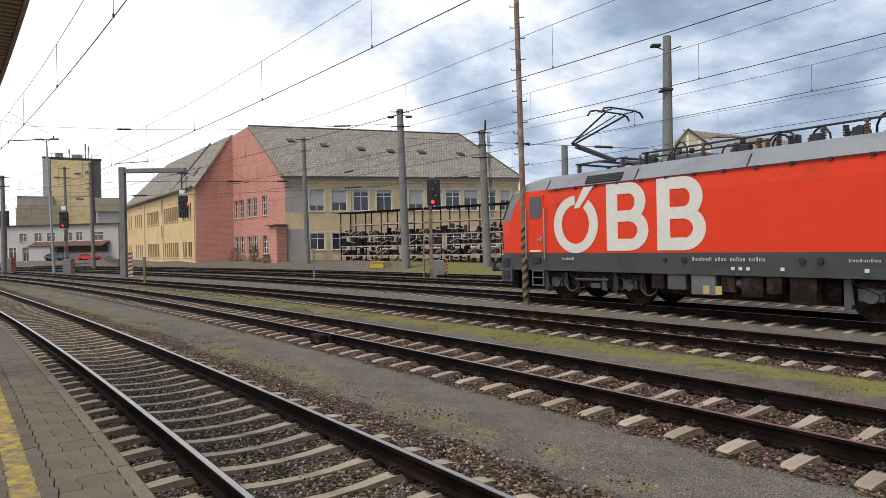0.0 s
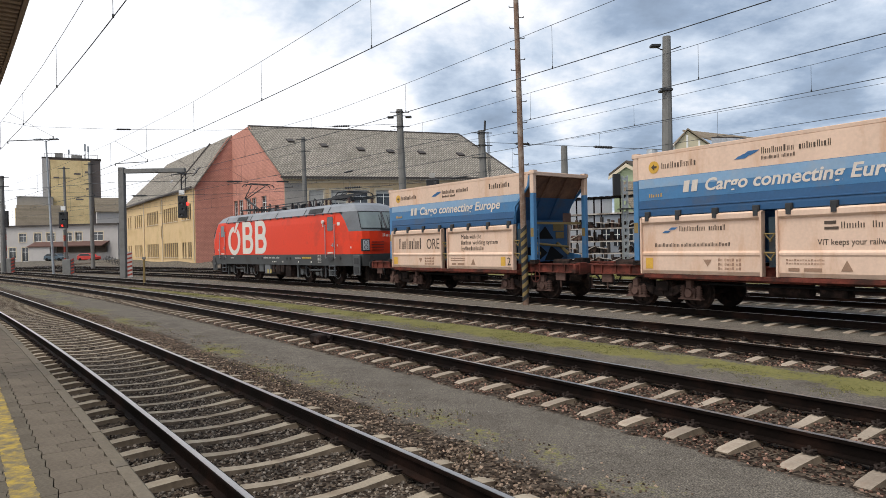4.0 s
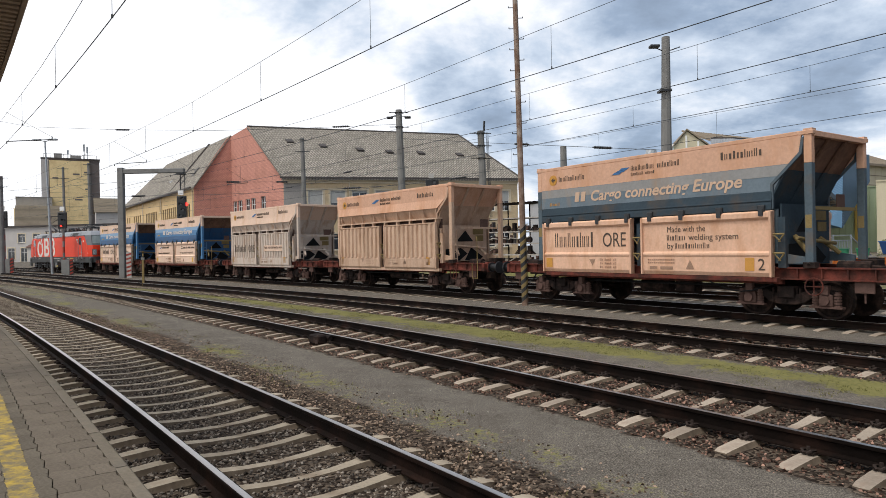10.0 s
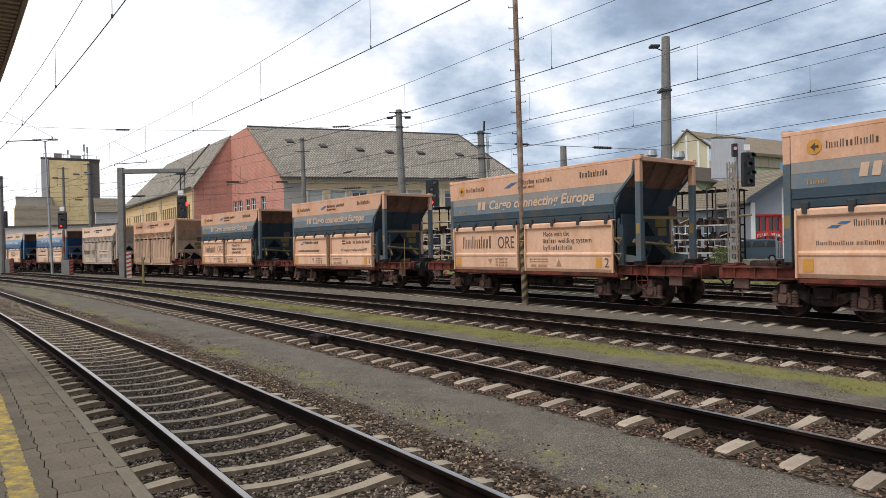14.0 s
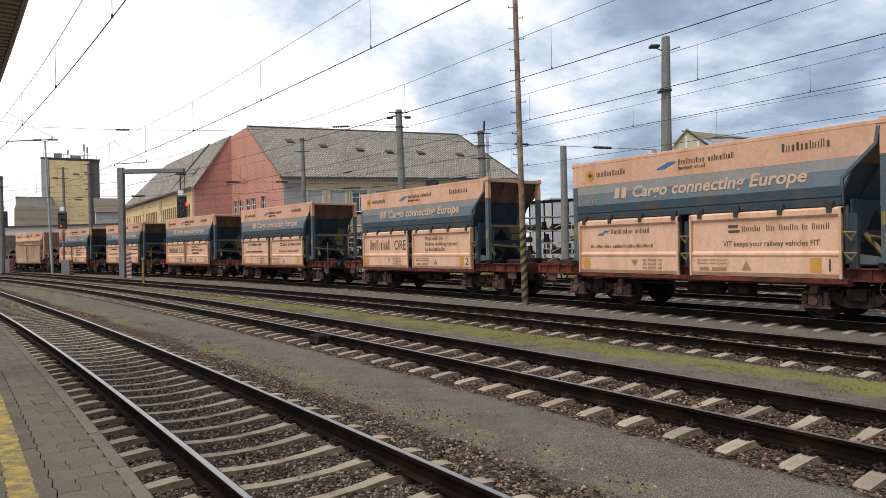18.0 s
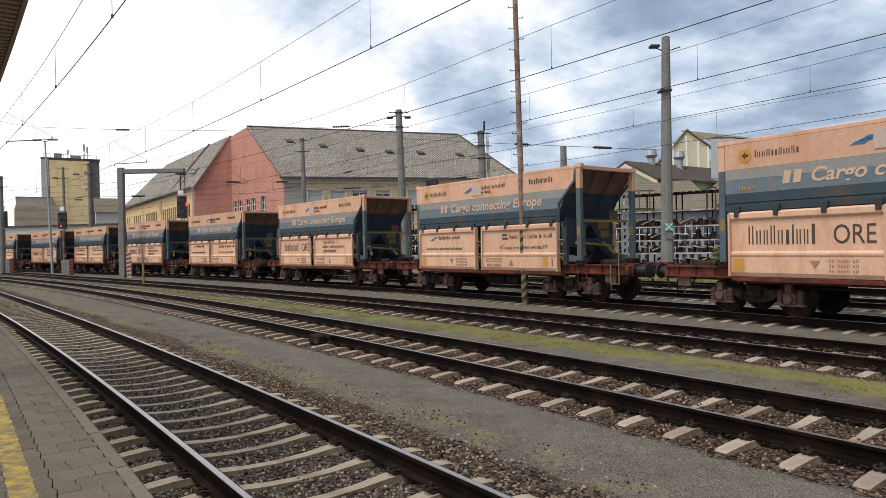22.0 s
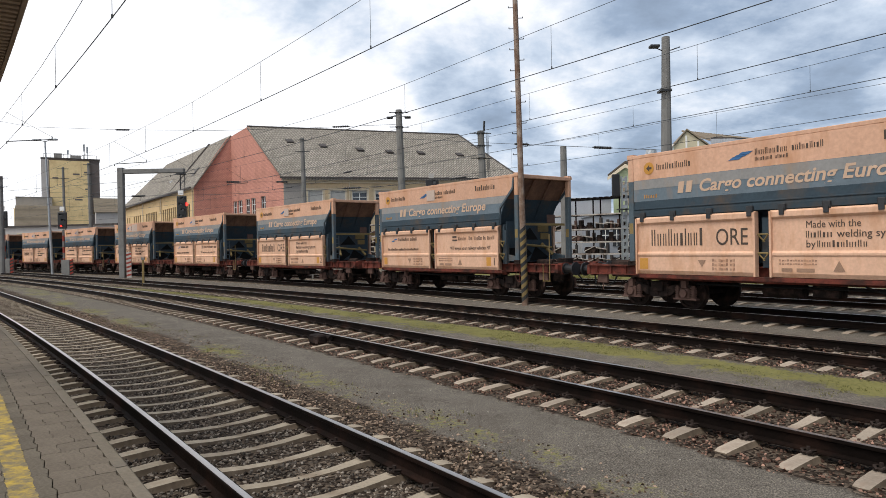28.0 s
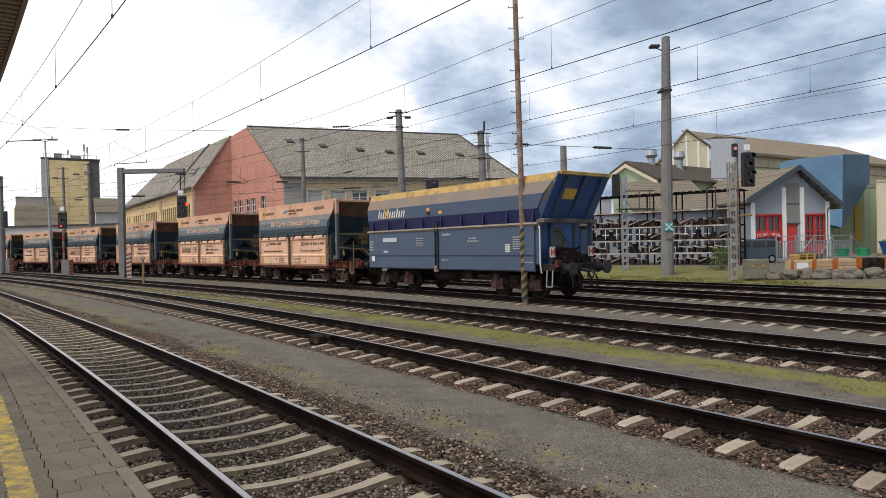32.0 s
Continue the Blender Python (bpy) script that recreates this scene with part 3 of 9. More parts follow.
    return b


def wheelset(parent, x, r):
    bm = B()
    bar(bm, (0, -0.85, 0), (0, 0.85, 0), 0.085, 10)
    for sy in (-1, 1):
        y = sy * 0.755
        prof = [(0.09, y + sy * 0.09), (0.17, y + sy * 0.09), (0.2, y + sy * 0.03), (r - 0.09, y + sy * 0.02), (r - 0.07, y + sy * 0.065), (r - 0.01, y + sy * 0.065), (r, y - sy * 0.03), (r + 0.028, y - sy * 0.045), (r + 0.02, y - sy * 0.07), (0.09, y - sy * 0.07)]
        seg = 28
        rings = [[bm.verts.new((q * math.cos(2 * math.pi * i / seg), yy, q * math.sin(2 * math.pi * i / seg))) for q, yy in prof] for i in range(seg)]
        for i in range(seg):
            a, c = rings[i], rings[(i + 1) % seg]
            for j in range(len(prof) - 1):
                bm.faces.new((a[j], a[j + 1], c[j + 1], c[j]))
        # balancing bosses, which show the turning
        for an in (0.4, 2.5, 4.6):
            bar(bm, (0.3 * r / 0.46 * math.cos(an), y + sy * 0.02, 0.3 * r / 0.46 * math.sin(an)), (0.3 * r / 0.46 * math.cos(an), y + sy * 0.07, 0.3 * r / 0.46 * math.sin(an)), 0.035, 6)
    w = part("wheelset", bm, M_BOGIE, parent, "dark steel wheels on one axle")
    w.matrix_basis = pose(x, 0, r)
    return w


def buffer_pair(parent, x, way, z=1.05, r=0.22):
    for sy in (-1, 1):
        bm = B()
        bar(bm, (x, sy * 0.875, z), (x + way * 0.42, sy * 0.875, z), 0.13, 12)
        bar(bm, (x, sy * 0.875, z), (x + way * 0.06, sy * 0.875, z), 0.19, 12)
        bar(bm, (x + way * 0.42, sy * 0.875, z), (x + way * 0.47, sy * 0.875, z), r, 16)
        part("buffer", bm, M_BLACK, parent, "black round buffer")


def ring(bm, c, r, thick, axis="y", seg=20):
    prev = None
    pts = []
    for i in range(seg):
        a = 2 * math.pi * i / seg
        pts.append(Vector(c) + r * (Vector((math.cos(a), 0, math.sin(a))) if axis == "y" else Vector((0, math.cos(a), math.sin(a)))))
    for i in range(seg):
        bar(bm, pts[i], pts[(i + 1) % seg], thick, 5, cap=False)


def slant(bm, x, z, w, h, lean, y):
    prism(bm, [(x, z), (x + w, z), (x + w + lean, z + h), (x + lean, z + h)], "y", y - 0.004, y + 0.004)


FACE = -1.40


def ore_wagon(label, ribbed, unit, top, mid, low, door, post, letter_mid, logo, group):
    """A flat wagon with a tall ore container; x runs from the left edge of the side doors, the platform side is -y."""
    w = thing("ore_wagon", label, "freight wagon", group=group)
    # underframe: flanged side beams with stiffeners, a dark deck between them and the centre sill
    for sy in (-1, 1):
        bm = B()
        y0 = sy * 1.18
        box(bm, -2.05, 10.15, y0 - 0.025, y0 + 0.025, 0.95, 1.18)
        box(bm, -2.05, 10.15, y0 - 0.09, y0 + 0.09, 1.18, 1.215)
        for x0, x1 in ((-2.05, 0.0), (7.75, 10.15)):
            box(bm, x0, x1, y0 - 0.09, y0 + 0.09, 0.92, 0.95)
        box(bm, 0.0, 7.75, sy * 1.1 - 0.06, sy * 1.1 + 0.06, 0.80, 0.95)
        for x in (-1.7, -1.15, -0.6, 8.15, 8.7, 9.25, 9.8):
            box(bm, x - 0.012, x + 0.012, min(y0, y0 + sy * 0.085), max(y0, y0 + sy * 0.085), 0.95, 1.18)
        part("side_beam", bm, M_FRAME, w, "rusty oxide-red side beam")
    bm = B()
    for x in (-1.9, -1.2, -0.45, 8.2, 9.0, 9.85):
        box(bm, x - 0.09, x + 0.09, -1.15, 1.15, 0.98, 1.15)
    box(bm, -2.0, 10.1, -0.25, 0.25, 0.8, 1.14)
    box(bm, -0.3, 8.3, -1.05, 1.05, 1.08, 1.14)
    part("underframe", bm, M_BOGIE, w, "dark oily cross members and centre sill")
    # brake gear and hoses on the open ends
    for xa in (-1.3, 9.1):
        bm = B()
        bar(bm, (xa - 0.35, -0.55, 1.22), (xa + 0.35, -0.55, 1.22), 0.13, 10)
        bar(bm, (xa + 0.35, -0.55, 1.22), (xa + 0.75, -0.5, 1.2), 0.04, 6)
        part("brake_cylinder", bm, M_BOGIE, w)
        bm = B()
        box(bm, xa - 0.25, xa + 0.1, 0.3, 0.75, 1.14, 1.36, 0.02)
        part("control_box", bm, M_BOGIE, w)
    for xa, d_ in ((-2.15, -1), (10.3, 1)):
        for ya in (-0.42, 0.36):
            bm = B()
            pts = [(xa, ya, 0.9), (xa + d_ * 0.18, ya, 0.78), (xa + d_ * 0.26, ya * 0.8, 0.56), (xa + d_ * 0.36, ya * 0.5, 0.5)]
            tube(bm, pts, 0.03, 6)
            part("air_hose", bm, M_CABLE, w)
    for xa in (-1.55, 9.55):
        bm = B()
        box(bm, xa - 0.2, xa + 0.2, -1.2, -1.12, 0.66, 0.92, 0.01)
        bar(bm, (xa, -1.16, 0.66), (xa, -1.16, 0.45), 0.02, 6)
        part("valve_case", bm, M_AXBOX, w)
    for x in (-2.12, 10.15):
        bm = B()
        box(bm, x - 0.03, x + 0.1, -1.25, 1.25, 0.9, 1.2, 0.02)
        for ya in (-0.875, 0.875):
            box(bm, x - 0.05, x + 0.12, ya - 0.2, ya + 0.2, 0.86, 1.24, 0.015)
        part("headstock", bm, M_FRAME, w)
    bm = B()
    box(bm, 0.0, 7.76, -1.43, -1.26, 0.86, 0.97); box(bm, 0.0, 7.76, 1.26, 1.43, 0.86, 0.97)
    part("sill", bm, M_FRAME if not ribbed else door, w, bevel=0.01)
    for xc in (0.4, 7.8):
        bogie(w, xc, 1.8, 0.92, 1.15)
    if unit == "front":
        buffer_pair(w, -2.1, -1); 
    else:
        buffer_pair(w, 10.25, 1)
    bm = B()
    x = 10.25 if unit == "front" else -2.15
    bar(bm, (x, 0, 1.0), (x + (0.9 if unit == "front" else -0.3), 0, 1.0), 0.1, 10)
    part("drawbar", bm, M_BLACK, w)
    # hand wheel, brake rods and air pipe
    bm = B()
    ring(bm, (8.55, -1.32, 0.78), 0.2, 0.016)
    bar(bm, (8.55, -1.32, 0.78), (8.55, -1.1, 0.78), 0.02, 6)
    for a in range(4):
        bar(bm, (8.55, -1.32, 0.78), (8.55 + 0.2 * math.cos(a * 1.571), -1.32, 0.78 + 0.2 * math.sin(a * 1.571)), 0.01, 5)
    part("hand_brake_wheel", bm, M_FRAME, w)
    bm = B()
    for i in range(6):
        a, c = -0.3 + i * 0.28, -0.3 + (i + 1) * 0.28
        f = lambda q: 0.82 - 0.22 * math.sin((q + 0.3) / 1.68 * math.pi)
        bar(bm, (6.2 + a, -1.25, f(a)), (6.2 + c, -1.25, f(c)), 0.018, 5)
    bar(bm, (1.6, -1.0, 0.72), (6.2, -1.0, 0.72), 0.03, 6)
    part("brake_pipe", bm, M_CABLE, w)
    bm = B()
    bar(bm, (3.3, -0.6, 0.62), (4.3, -0.6, 0.62), 0.17, 12)
    box(bm, 4.6, 5.2, -0.9, -0.5, 0.5, 0.85, 0.02)
    part("brake_reservoir", bm, M_BOGIE, w)
    bm = B()
    bar(bm, (9.95, -1.3, 0.62), (9.95, -1.3, 2.2), 0.016, 6); bar(bm, (9.65, -1.3, 0.62), (9.65, -1.3, 1.2), 0.014, 6)
    bar(bm, (9.65, -1.3, 0.64), (9.95, -1.3, 0.64), 0.014, 6)
    if unit == "rear":
        part("shunter_handrail", bm, M_HANDRAIL, w, "dull ochre hand rail and step")
    else:
        bm.free()
    # container posts and top frame
    for x0, x1 in ((-0.33, -0.15), (8.40, 8.58)):
        for sy in (-1, 1):
            bm = B()
            box(bm, x0, x1, sy * 1.31 - 0.075, sy * 1.31 + 0.075, 1.22, 3.6, 0.012)
            cp = part("corner_post", bm, post, w)
            bm = B()
            box(bm, x0, x1, sy * 1.31 - 0.075, sy * 1.31 + 0.075, 3.6, 4.28, 0.012)
            part("post_head", bm, top, cp)
            bm = B()
            box(bm, x0 + 0.02, x1 - 0.02, sy * 1.31 - 0.079, sy * 1.31 + 0.079, 2.12, 2.42)
            part("ochre_band", bm, M_HANDRAIL if not ribbed else post, cp)
            # foot plate with its locking lug
            bm = B()
            box(bm, x0 - 0.05, x1 + 0.05, sy * 1.31 - 0.1, sy * 1.31 + 0.1, 1.20, 1.34, 0.012)
            bar(bm, ((x0 + x1) / 2, sy * 1.3, 1.34), ((x0 + x1) / 2, sy * 1.42, 1.28), 0.04, 8)
            part("foot_lug", bm, M_BOGIE, cp)
    bm = B()
    for sy in (-1, 1):
        box(bm, -0.36, 8.62, sy * 1.34 - 0.06, sy * 1.34 + 0.06, 4.24, 4.34)
    for x in (-0.3, 8.54):
        box(bm, x - 0.07, x + 0.07, -1.3, 1.3, 4.2, 4.33)
    part("top_rim", bm, top, w, bevel=0.012)
    for x in (-0.25, 8.5):
        for sy in (-1, 1):
            bm = B()
            box(bm, x - 0.1, x + 0.1, sy * 1.3 - 0.09, sy * 1.3 + 0.09, 4.33, 4.38)
            part("corner_casting", bm, top, w)
            bm = B()
            box(bm, x - 0.12, x + 0.12, sy * 1.28 - 0.12, sy * 1.28 + 0.12, 1.2, 1.32)
            part("corner_casting", bm, M_FRAME, w)
    # side walls of the container, in its bands
    for sy in (-1, 1):
        y0, y1 = (FACE, FACE + 0.06) if sy < 0 else (-FACE - 0.06, -FACE)
        bm = B()
        if ribbed:
            prism(bm, [(-0.12, 3.74), (8.16, 3.74), (8.3, 3.86), (8.36, 4.24), (-0.12, 4.24)], "y", y0, y1)
        else:
            prism(bm, [(-0.12, 3.62), (8.06, 3.62), (8.3, 3.86), (8.36, 4.24), (-0.12, 4.24)], "y", y0, y1)
        part("upper_side", bm, top, w)
        bm = B()
        if ribbed:
            # a folded apron, then the wall leans in above a ledge, with brackets
            o = [bm.verts.new(p) for p in ((-0.12, sy * 1.405, 3.74), (8.16, sy * 1.405, 3.74), (7.74, sy * 1.455, 3.40), (-0.08, sy * 1.455, 3.40))]
            i_ = [bm.verts.new((p.co.x, p.co.y - sy * 0.05, p.co.z)) for p in o]
            bm.faces.new(o); bm.faces.new(i_[::-1])
            for k in range(4):
                bm.faces.new((o[k], i_[k], i_[(k + 1) % 4], o[(k + 1) % 4]))
            bmesh.ops.recalc_face_normals(bm, faces=bm.faces)
            part("apron", bm, top, w, "folded apron below the upper side")
            bm = B()
            prism(bm, [(sy * 1.42, 3.42), (sy * 1.24, 3.03), (sy * 1.18, 3.03), (sy * 1.36, 3.42)], "x", -0.1, 7.7)
            part("slanted_side", bm, mid, w)
            for x in (0.1, 1.05, 2.0, 2.95, 3.9, 4.85, 5.8, 6.75, 7.6):
                bm = B()
                prism(bm, [(sy * 1.43, 3.40), (sy * 1.25, 3.03), (sy * 1.40, 3.03)], "x", x, x + 0.035)
                part("bracket", bm, mid, w)
                bm = B()
                box(bm, x - 0.03, x + 0.06, min(sy * 1.3, sy * 1.44), max(sy * 1.3, sy * 1.44), 2.84, 2.97)
                part("hinge", bm, mid, w)
            bm = B()
            box(bm, -0.05, 7.75, min(sy * 1.45, sy * 1.2), max(sy * 1.45, sy * 1.2), 2.97, 3.03)
            part("ledge", bm, door, w)
            # dark rust colour on the inner wall deepens the shadow under the ledge
            bm = B()
            box(bm, 0.0, 7.7, min(sy * 1.14, sy * 1.2), max(sy * 1.14, sy * 1.2), 1.3, 2.98)
            part("inner_side", bm, M_AXBOX, w)
        else:
            prism(bm, [(-0.12, 3.02), (7.62, 3.02), (7.62, 3.2), (8.06, 3.62), (-0.12, 3.62)], "y", y0, y1)
            part("middle_side", bm, mid, w)
            if mid is M_BLUE:
                bm = B()
                prism(bm, [(-0.11, 3.37), (7.8, 3.37), (8.05, 3.61), (-0.11, 3.61)], "y", sy * 1.40 - 0.004, sy * 1.40 + 0.004)
                part("bleached_band", bm, M_BLUE_L, w, "lighter blue band")
            elif mid is M_SLATE:
                bm = B()
                prism(bm, [(-0.11, 3.36), (7.79, 3.36), (8.05, 3.61), (-0.11, 3.61)], "y", sy * 1.40 - 0.004, sy * 1.40 + 0.004)
                part("greyed_band", bm, M_SLATE_L, w, "greyed upper edge of the blue band")
            bm = B()
            prism(bm, [(sy * 1.40, 3.02), (sy * 1.44, 2.72), (sy * 1.44, 2.58), (sy * 1.32, 2.58), (sy * 1.34, 3.02)], "x", -0.1, 7.66)
            box(bm, -0.08, 7.66, min(sy * 1.45, sy * 1.3), max(sy * 1.45, sy * 1.3), 2.78, 2.82)
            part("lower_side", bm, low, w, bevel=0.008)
    if not ribbed:
        for i, x in enumerate((0.15, 1.15, 2.25, 3.35, 4.15, 5.15, 6.25, 7.35)):
            bm = B()
            box(bm, x, x + 0.17, FACE - 0.11, FACE - 0.02, 2.54, 2.70, 0.015)
            box(bm, x + 0.03, x + 0.14, FACE - 0.13, FACE - 0.1, 2.44, 2.6)
            part("hinge", bm, M_DARK, w)
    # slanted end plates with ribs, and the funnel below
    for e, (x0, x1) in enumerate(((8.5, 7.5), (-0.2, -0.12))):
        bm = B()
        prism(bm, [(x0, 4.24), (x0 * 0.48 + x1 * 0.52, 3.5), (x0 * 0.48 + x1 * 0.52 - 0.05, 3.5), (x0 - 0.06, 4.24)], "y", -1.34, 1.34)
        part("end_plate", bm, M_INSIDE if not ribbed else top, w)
        bm = B()
        xm = x0 * 0.48 + x1 * 0.52
        prism(bm, [(xm, 3.5), (x1, 2.6), (x1 - 0.05, 2.6), (xm - 0.05, 3.5)], "y", -1.34, 1.34)
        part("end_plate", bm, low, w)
        if e == 0:
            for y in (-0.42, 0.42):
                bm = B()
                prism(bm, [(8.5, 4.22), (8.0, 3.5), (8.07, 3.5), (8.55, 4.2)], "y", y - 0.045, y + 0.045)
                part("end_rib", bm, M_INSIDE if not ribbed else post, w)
                bm = B()
                prism(bm, [(8.0, 3.5), (7.5, 2.75), (7.58, 2.75), (8.07, 3.5)], "y", y - 0.045, y + 0.045)
                part("end_rib", bm, post if ribbed else low, w)
            bm = B()
            prism(bm, [(7.7, 2.6), (6.6, 1.25), (6.5, 1.25), (7.5, 2.62)], "y", -1.25, 1.25)
            part("funnel", bm, low, w)
            bm = B()
            box(bm, 7.72, 7.76, -1.16, 1.16, 1.24, 2.72)
            ep = part("end_panel", bm, post if ribbed else low, w, "lower end panel with black openings")
            for pts in (((-0.5, 2.05), (0.0, 2.5), (0.42, 2.05)), ((-1.05, 1.27), (-1.05, 1.75), (-0.25, 1.78), (0.1, 1.55), (-0.35, 1.27)), ((-0.05, 1.27), (0.75, 1.27), (0.95, 1.4), (0.3, 1.8))):
                bm = B()
                prism(bm, pts, "x", 7.762, 7.775)
                part("opening", bm, M_CABLE, ep)
            for y0_, y1_, z0_, z1_ in ((0.42, 0.98, 2.34, 2.58), (0.55, 0.98, 2.06, 2.3)):
                bm = B()
                box(bm, 7.762, 7.78, y0_, y1_, z0_, z1_)
                part("plate", bm, M_HANDRAIL, ep, "ochre plate")
            bm = B()
            bar(bm, (8.0, -0.95, 1.9), (8.0, 0.95, 1.75), 0.045, 8); bar(bm, (7.78, -0.6, 1.95), (8.2, -0.75, 1.5), 0.06, 8); bar(bm, (7.78, 0.6, 1.9), (8.2, 0.75, 1.5), 0.06, 8)
            part("door_gear", bm, M_HANDRAIL if not ribbed else post, w)
            bm = B()
            for y in (-1.22, -0.98):
                box(bm, 8.38, 8.42, y - 0.015, y + 0.015, 1.25, 2.5)
            for k in range(5):
                box(bm, 8.385, 8.415, -1.22, -0.98, 1.35 + k * 0.25, 1.38 + k * 0.25)
            part("ladder", bm, post, w)
            bm = B()
            box(bm, 8.32, 8.4, -1.2, 1.2, 2.55, 2.63); 
            part("cross_bar", bm, M_HANDRAIL if not ribbed else post, w)
            bm = B()
            box(bm, 8.30, 8.33, 0.35, 0.75, 2.62, 2.95)
            part("placard", bm, M_AXBOX, w, "rust-brown placard")
            for sy in (-1, 1):
                bm = B()
                prism(bm, [(7.62, 3.2), (8.3, 3.86), (8.36, 4.2), (8.42, 4.2), (8.36, 3.82), (7.68, 3.16), (7.68, 2.6), (7.62, 2.6)], "y", sy * 1.37 - 0.03, sy * 1.37 + 0.03)
                prism(bm, [(7.62, 1.3), (7.62, 2.6), (7.7, 2.6), (7.7, 1.55), (8.36, 1.45), (8.36, 1.3)], "y", sy * 1.2 - 0.04, sy * 1.2 + 0.04)
                part("side_gusset", bm, post, w)
    bm = B()
    prism(bm, [(-0.1, 3.0), (7.6, 3.0), (6.4, 1.3), (1.2, 1.3)], "y", -1.0, 1.0)
    part("hopper_core", bm, low if not ribbed else M_BOGIE, w)
    # two flap doors a side
    for sy in (-1, 1):
        for x0, x1 in ((0.0, 3.58), (3.93, 7.68)):
            bm = B()
            prism(bm, [(sy * p, z) for p, z in (((1.36, 0.95), (1.44, 0.95), (1.48, 1.02), (1.48, 1.38), (1.42, 1.45), (1.42, 2.77), (1.46, 2.79), (1.46, 2.84), (1.36, 2.84)) if ribbed else ((1.36, 0.98), (1.42, 0.98), (1.47, 1.08), (1.47, 1.46), (1.49, 1.50), (1.49, 1.55), (1.44, 1.60), (1.44, 2.34), (1.50, 2.40), (1.50, 2.52), (1.44, 2.56), (1.34, 2.56)))], "x", x0, x1)
            d = part("side_door", bm, door, w, bevel=0.006)
            if ribbed and sy < 0:
                n = 11 if x0 == 0 else 12
                for i in range(n):
                    xx = x0 + 0.1 + (x1 - x0 - 0.2) * i / (n - 1)
                    bm = B()
                    prism(bm, [(xx - 0.105, -1.42), (xx - 0.075, -1.495), (xx + 0.075, -1.495), (xx + 0.105, -1.42)], "z", 1.42, 2.77)
                    part("rib", bm, door, d)
            if sy < 0:
                bm = B()
                box(bm, x0, x0 + 0.05, -1.52, -1.36, 0.98, 2.84 if ribbed else 2.54)
                part("edge_strip", bm, door, d)
                bm = B()
                box(bm, x1 - 0.05, x1, -1.52, -1.36, 0.98, 2.84 if ribbed else 2.54)
                part("edge_strip", bm, door, d)
    for x in (3.755, 7.84):
        for z in (1.55, 2.0):
            bm = B()
            bar(bm, (x - 0.13, FACE - 0.07, z), (x + 0.13, FACE - 0.07, z), 0.02, 6)
            bar(bm, (x - 0.13, FACE - 0.07, z), (x + 0.02, FACE - 0.03, z - 0.18), 0.018, 6)
            bar(bm, (x + 0.13, FACE - 0.07, z), (x - 0.02, FACE - 0.03, z - 0.18), 0.018, 6)
            part("door_latch", bm, M_HANDRAIL, w, "dull ochre latch rods")
        bm = B()
        box(bm, x - 0.09, x + 0.09, FACE + 0.06, FACE + 0.2, 1.2, 2.4)
        part("latch_post", bm, M_SLATE_D if not ribbed else door, w)
    # lettering
    y = FACE - 0.006
    bm = B()
    bar(bm, (0.42, y + 0.005, 3.93), (0.42, y - 0.004, 3.93), 0.17, 20)
    part("round_mark", bm, logo, w, "round ochre mark")
    bm = B()
    prism(bm, [(0.34, 3.93), (0.44, 4.02), (0.44, 3.96), (0.52, 3.96), (0.52, 3.90), (0.44, 3.90), (0.44, 3.84)], "y", y - 0.009, y - 0.004)
    part("arrow", bm, M_LETTER, w)
    bm = B()
    word_bars(bm, 0.68, y, 3.86, 0.17, (0.03, 0.08, 0.08, 0.09, 0.05, 0.06, 0.08, 0.03, 0.09, 0.08, 0.06), 0.2)
    tagged(part("lettering", bm, M_LETTER, w, "dark lettering"), kind="stuff")
    bm = B()
    slant(bm, 2.85, 3.86, 0.28, 0.07, 0.12, y); slant(bm, 3.1, 3.96, 0.28, 0.07, 0.12, y); slant(bm, 2.98, 3.92, 0.3, 0.05, 0.1, y)
    part("slanted_mark", bm, M_LOGO_B, w, "blue slanted mark")
    bm = B()
    word_bars(bm, 3.55, y, 3.92, 0.15, (0.07, 0.03, 0.08, 0.07, 0.07, 0.07, 0.06, 0.07, 0.07, -0.06, 0.06, 0.07, 0.03, 0.07, 0.06, 0.07, 0.03, 0.06, 0.07), 0.16)
    word_bars(bm, 3.55, y, 3.78, 0.09, (0.05, 0.05, 0.05, 0.04, 0.05, 0.05, 0.05, -0.04, 0.05, 0.05, 0.05, 0.06, 0.04), 0.16)
    tagged(part("lettering", bm, M_LETTER, w, "dark lettering"), kind="stuff")
    bm = B()
    word_bars(bm, 6.35, y, 3.90, 0.19, (0.08, 0.09, 0.08, 0.07, 0.06, 0.08, 0.03, 0.09, 0.03, 0.09, 0.08), 0.16)
    tagged(part("lettering", bm, M_LETTER, w, "dark lettering"), kind="stuff")
    if not ribbed:
        bm = B()
        slant(bm, 1.35, 3.17, 0.17, 0.3, 0.05, y); slant(bm, 1.6, 3.17, 0.17, 0.3, 0.05, y)
        tagged(part("lettering", bm, letter_mid, w, "pale block mark"), kind="stuff")
        text_part("lettering", "Cargo connecting Europe", 0.44, letter_mid, w, 1.98, y, 3.17, 4.9, "pale words along the side", True)
        bm = B()
        word_bars(bm, 0.25, y, 3.1, 0.1, (0.12, 0.08, 0.1, 0.08), 0.2)
        tagged(part("lettering", bm, logo, w), kind="stuff")
    yd = -1.44 - 0.006
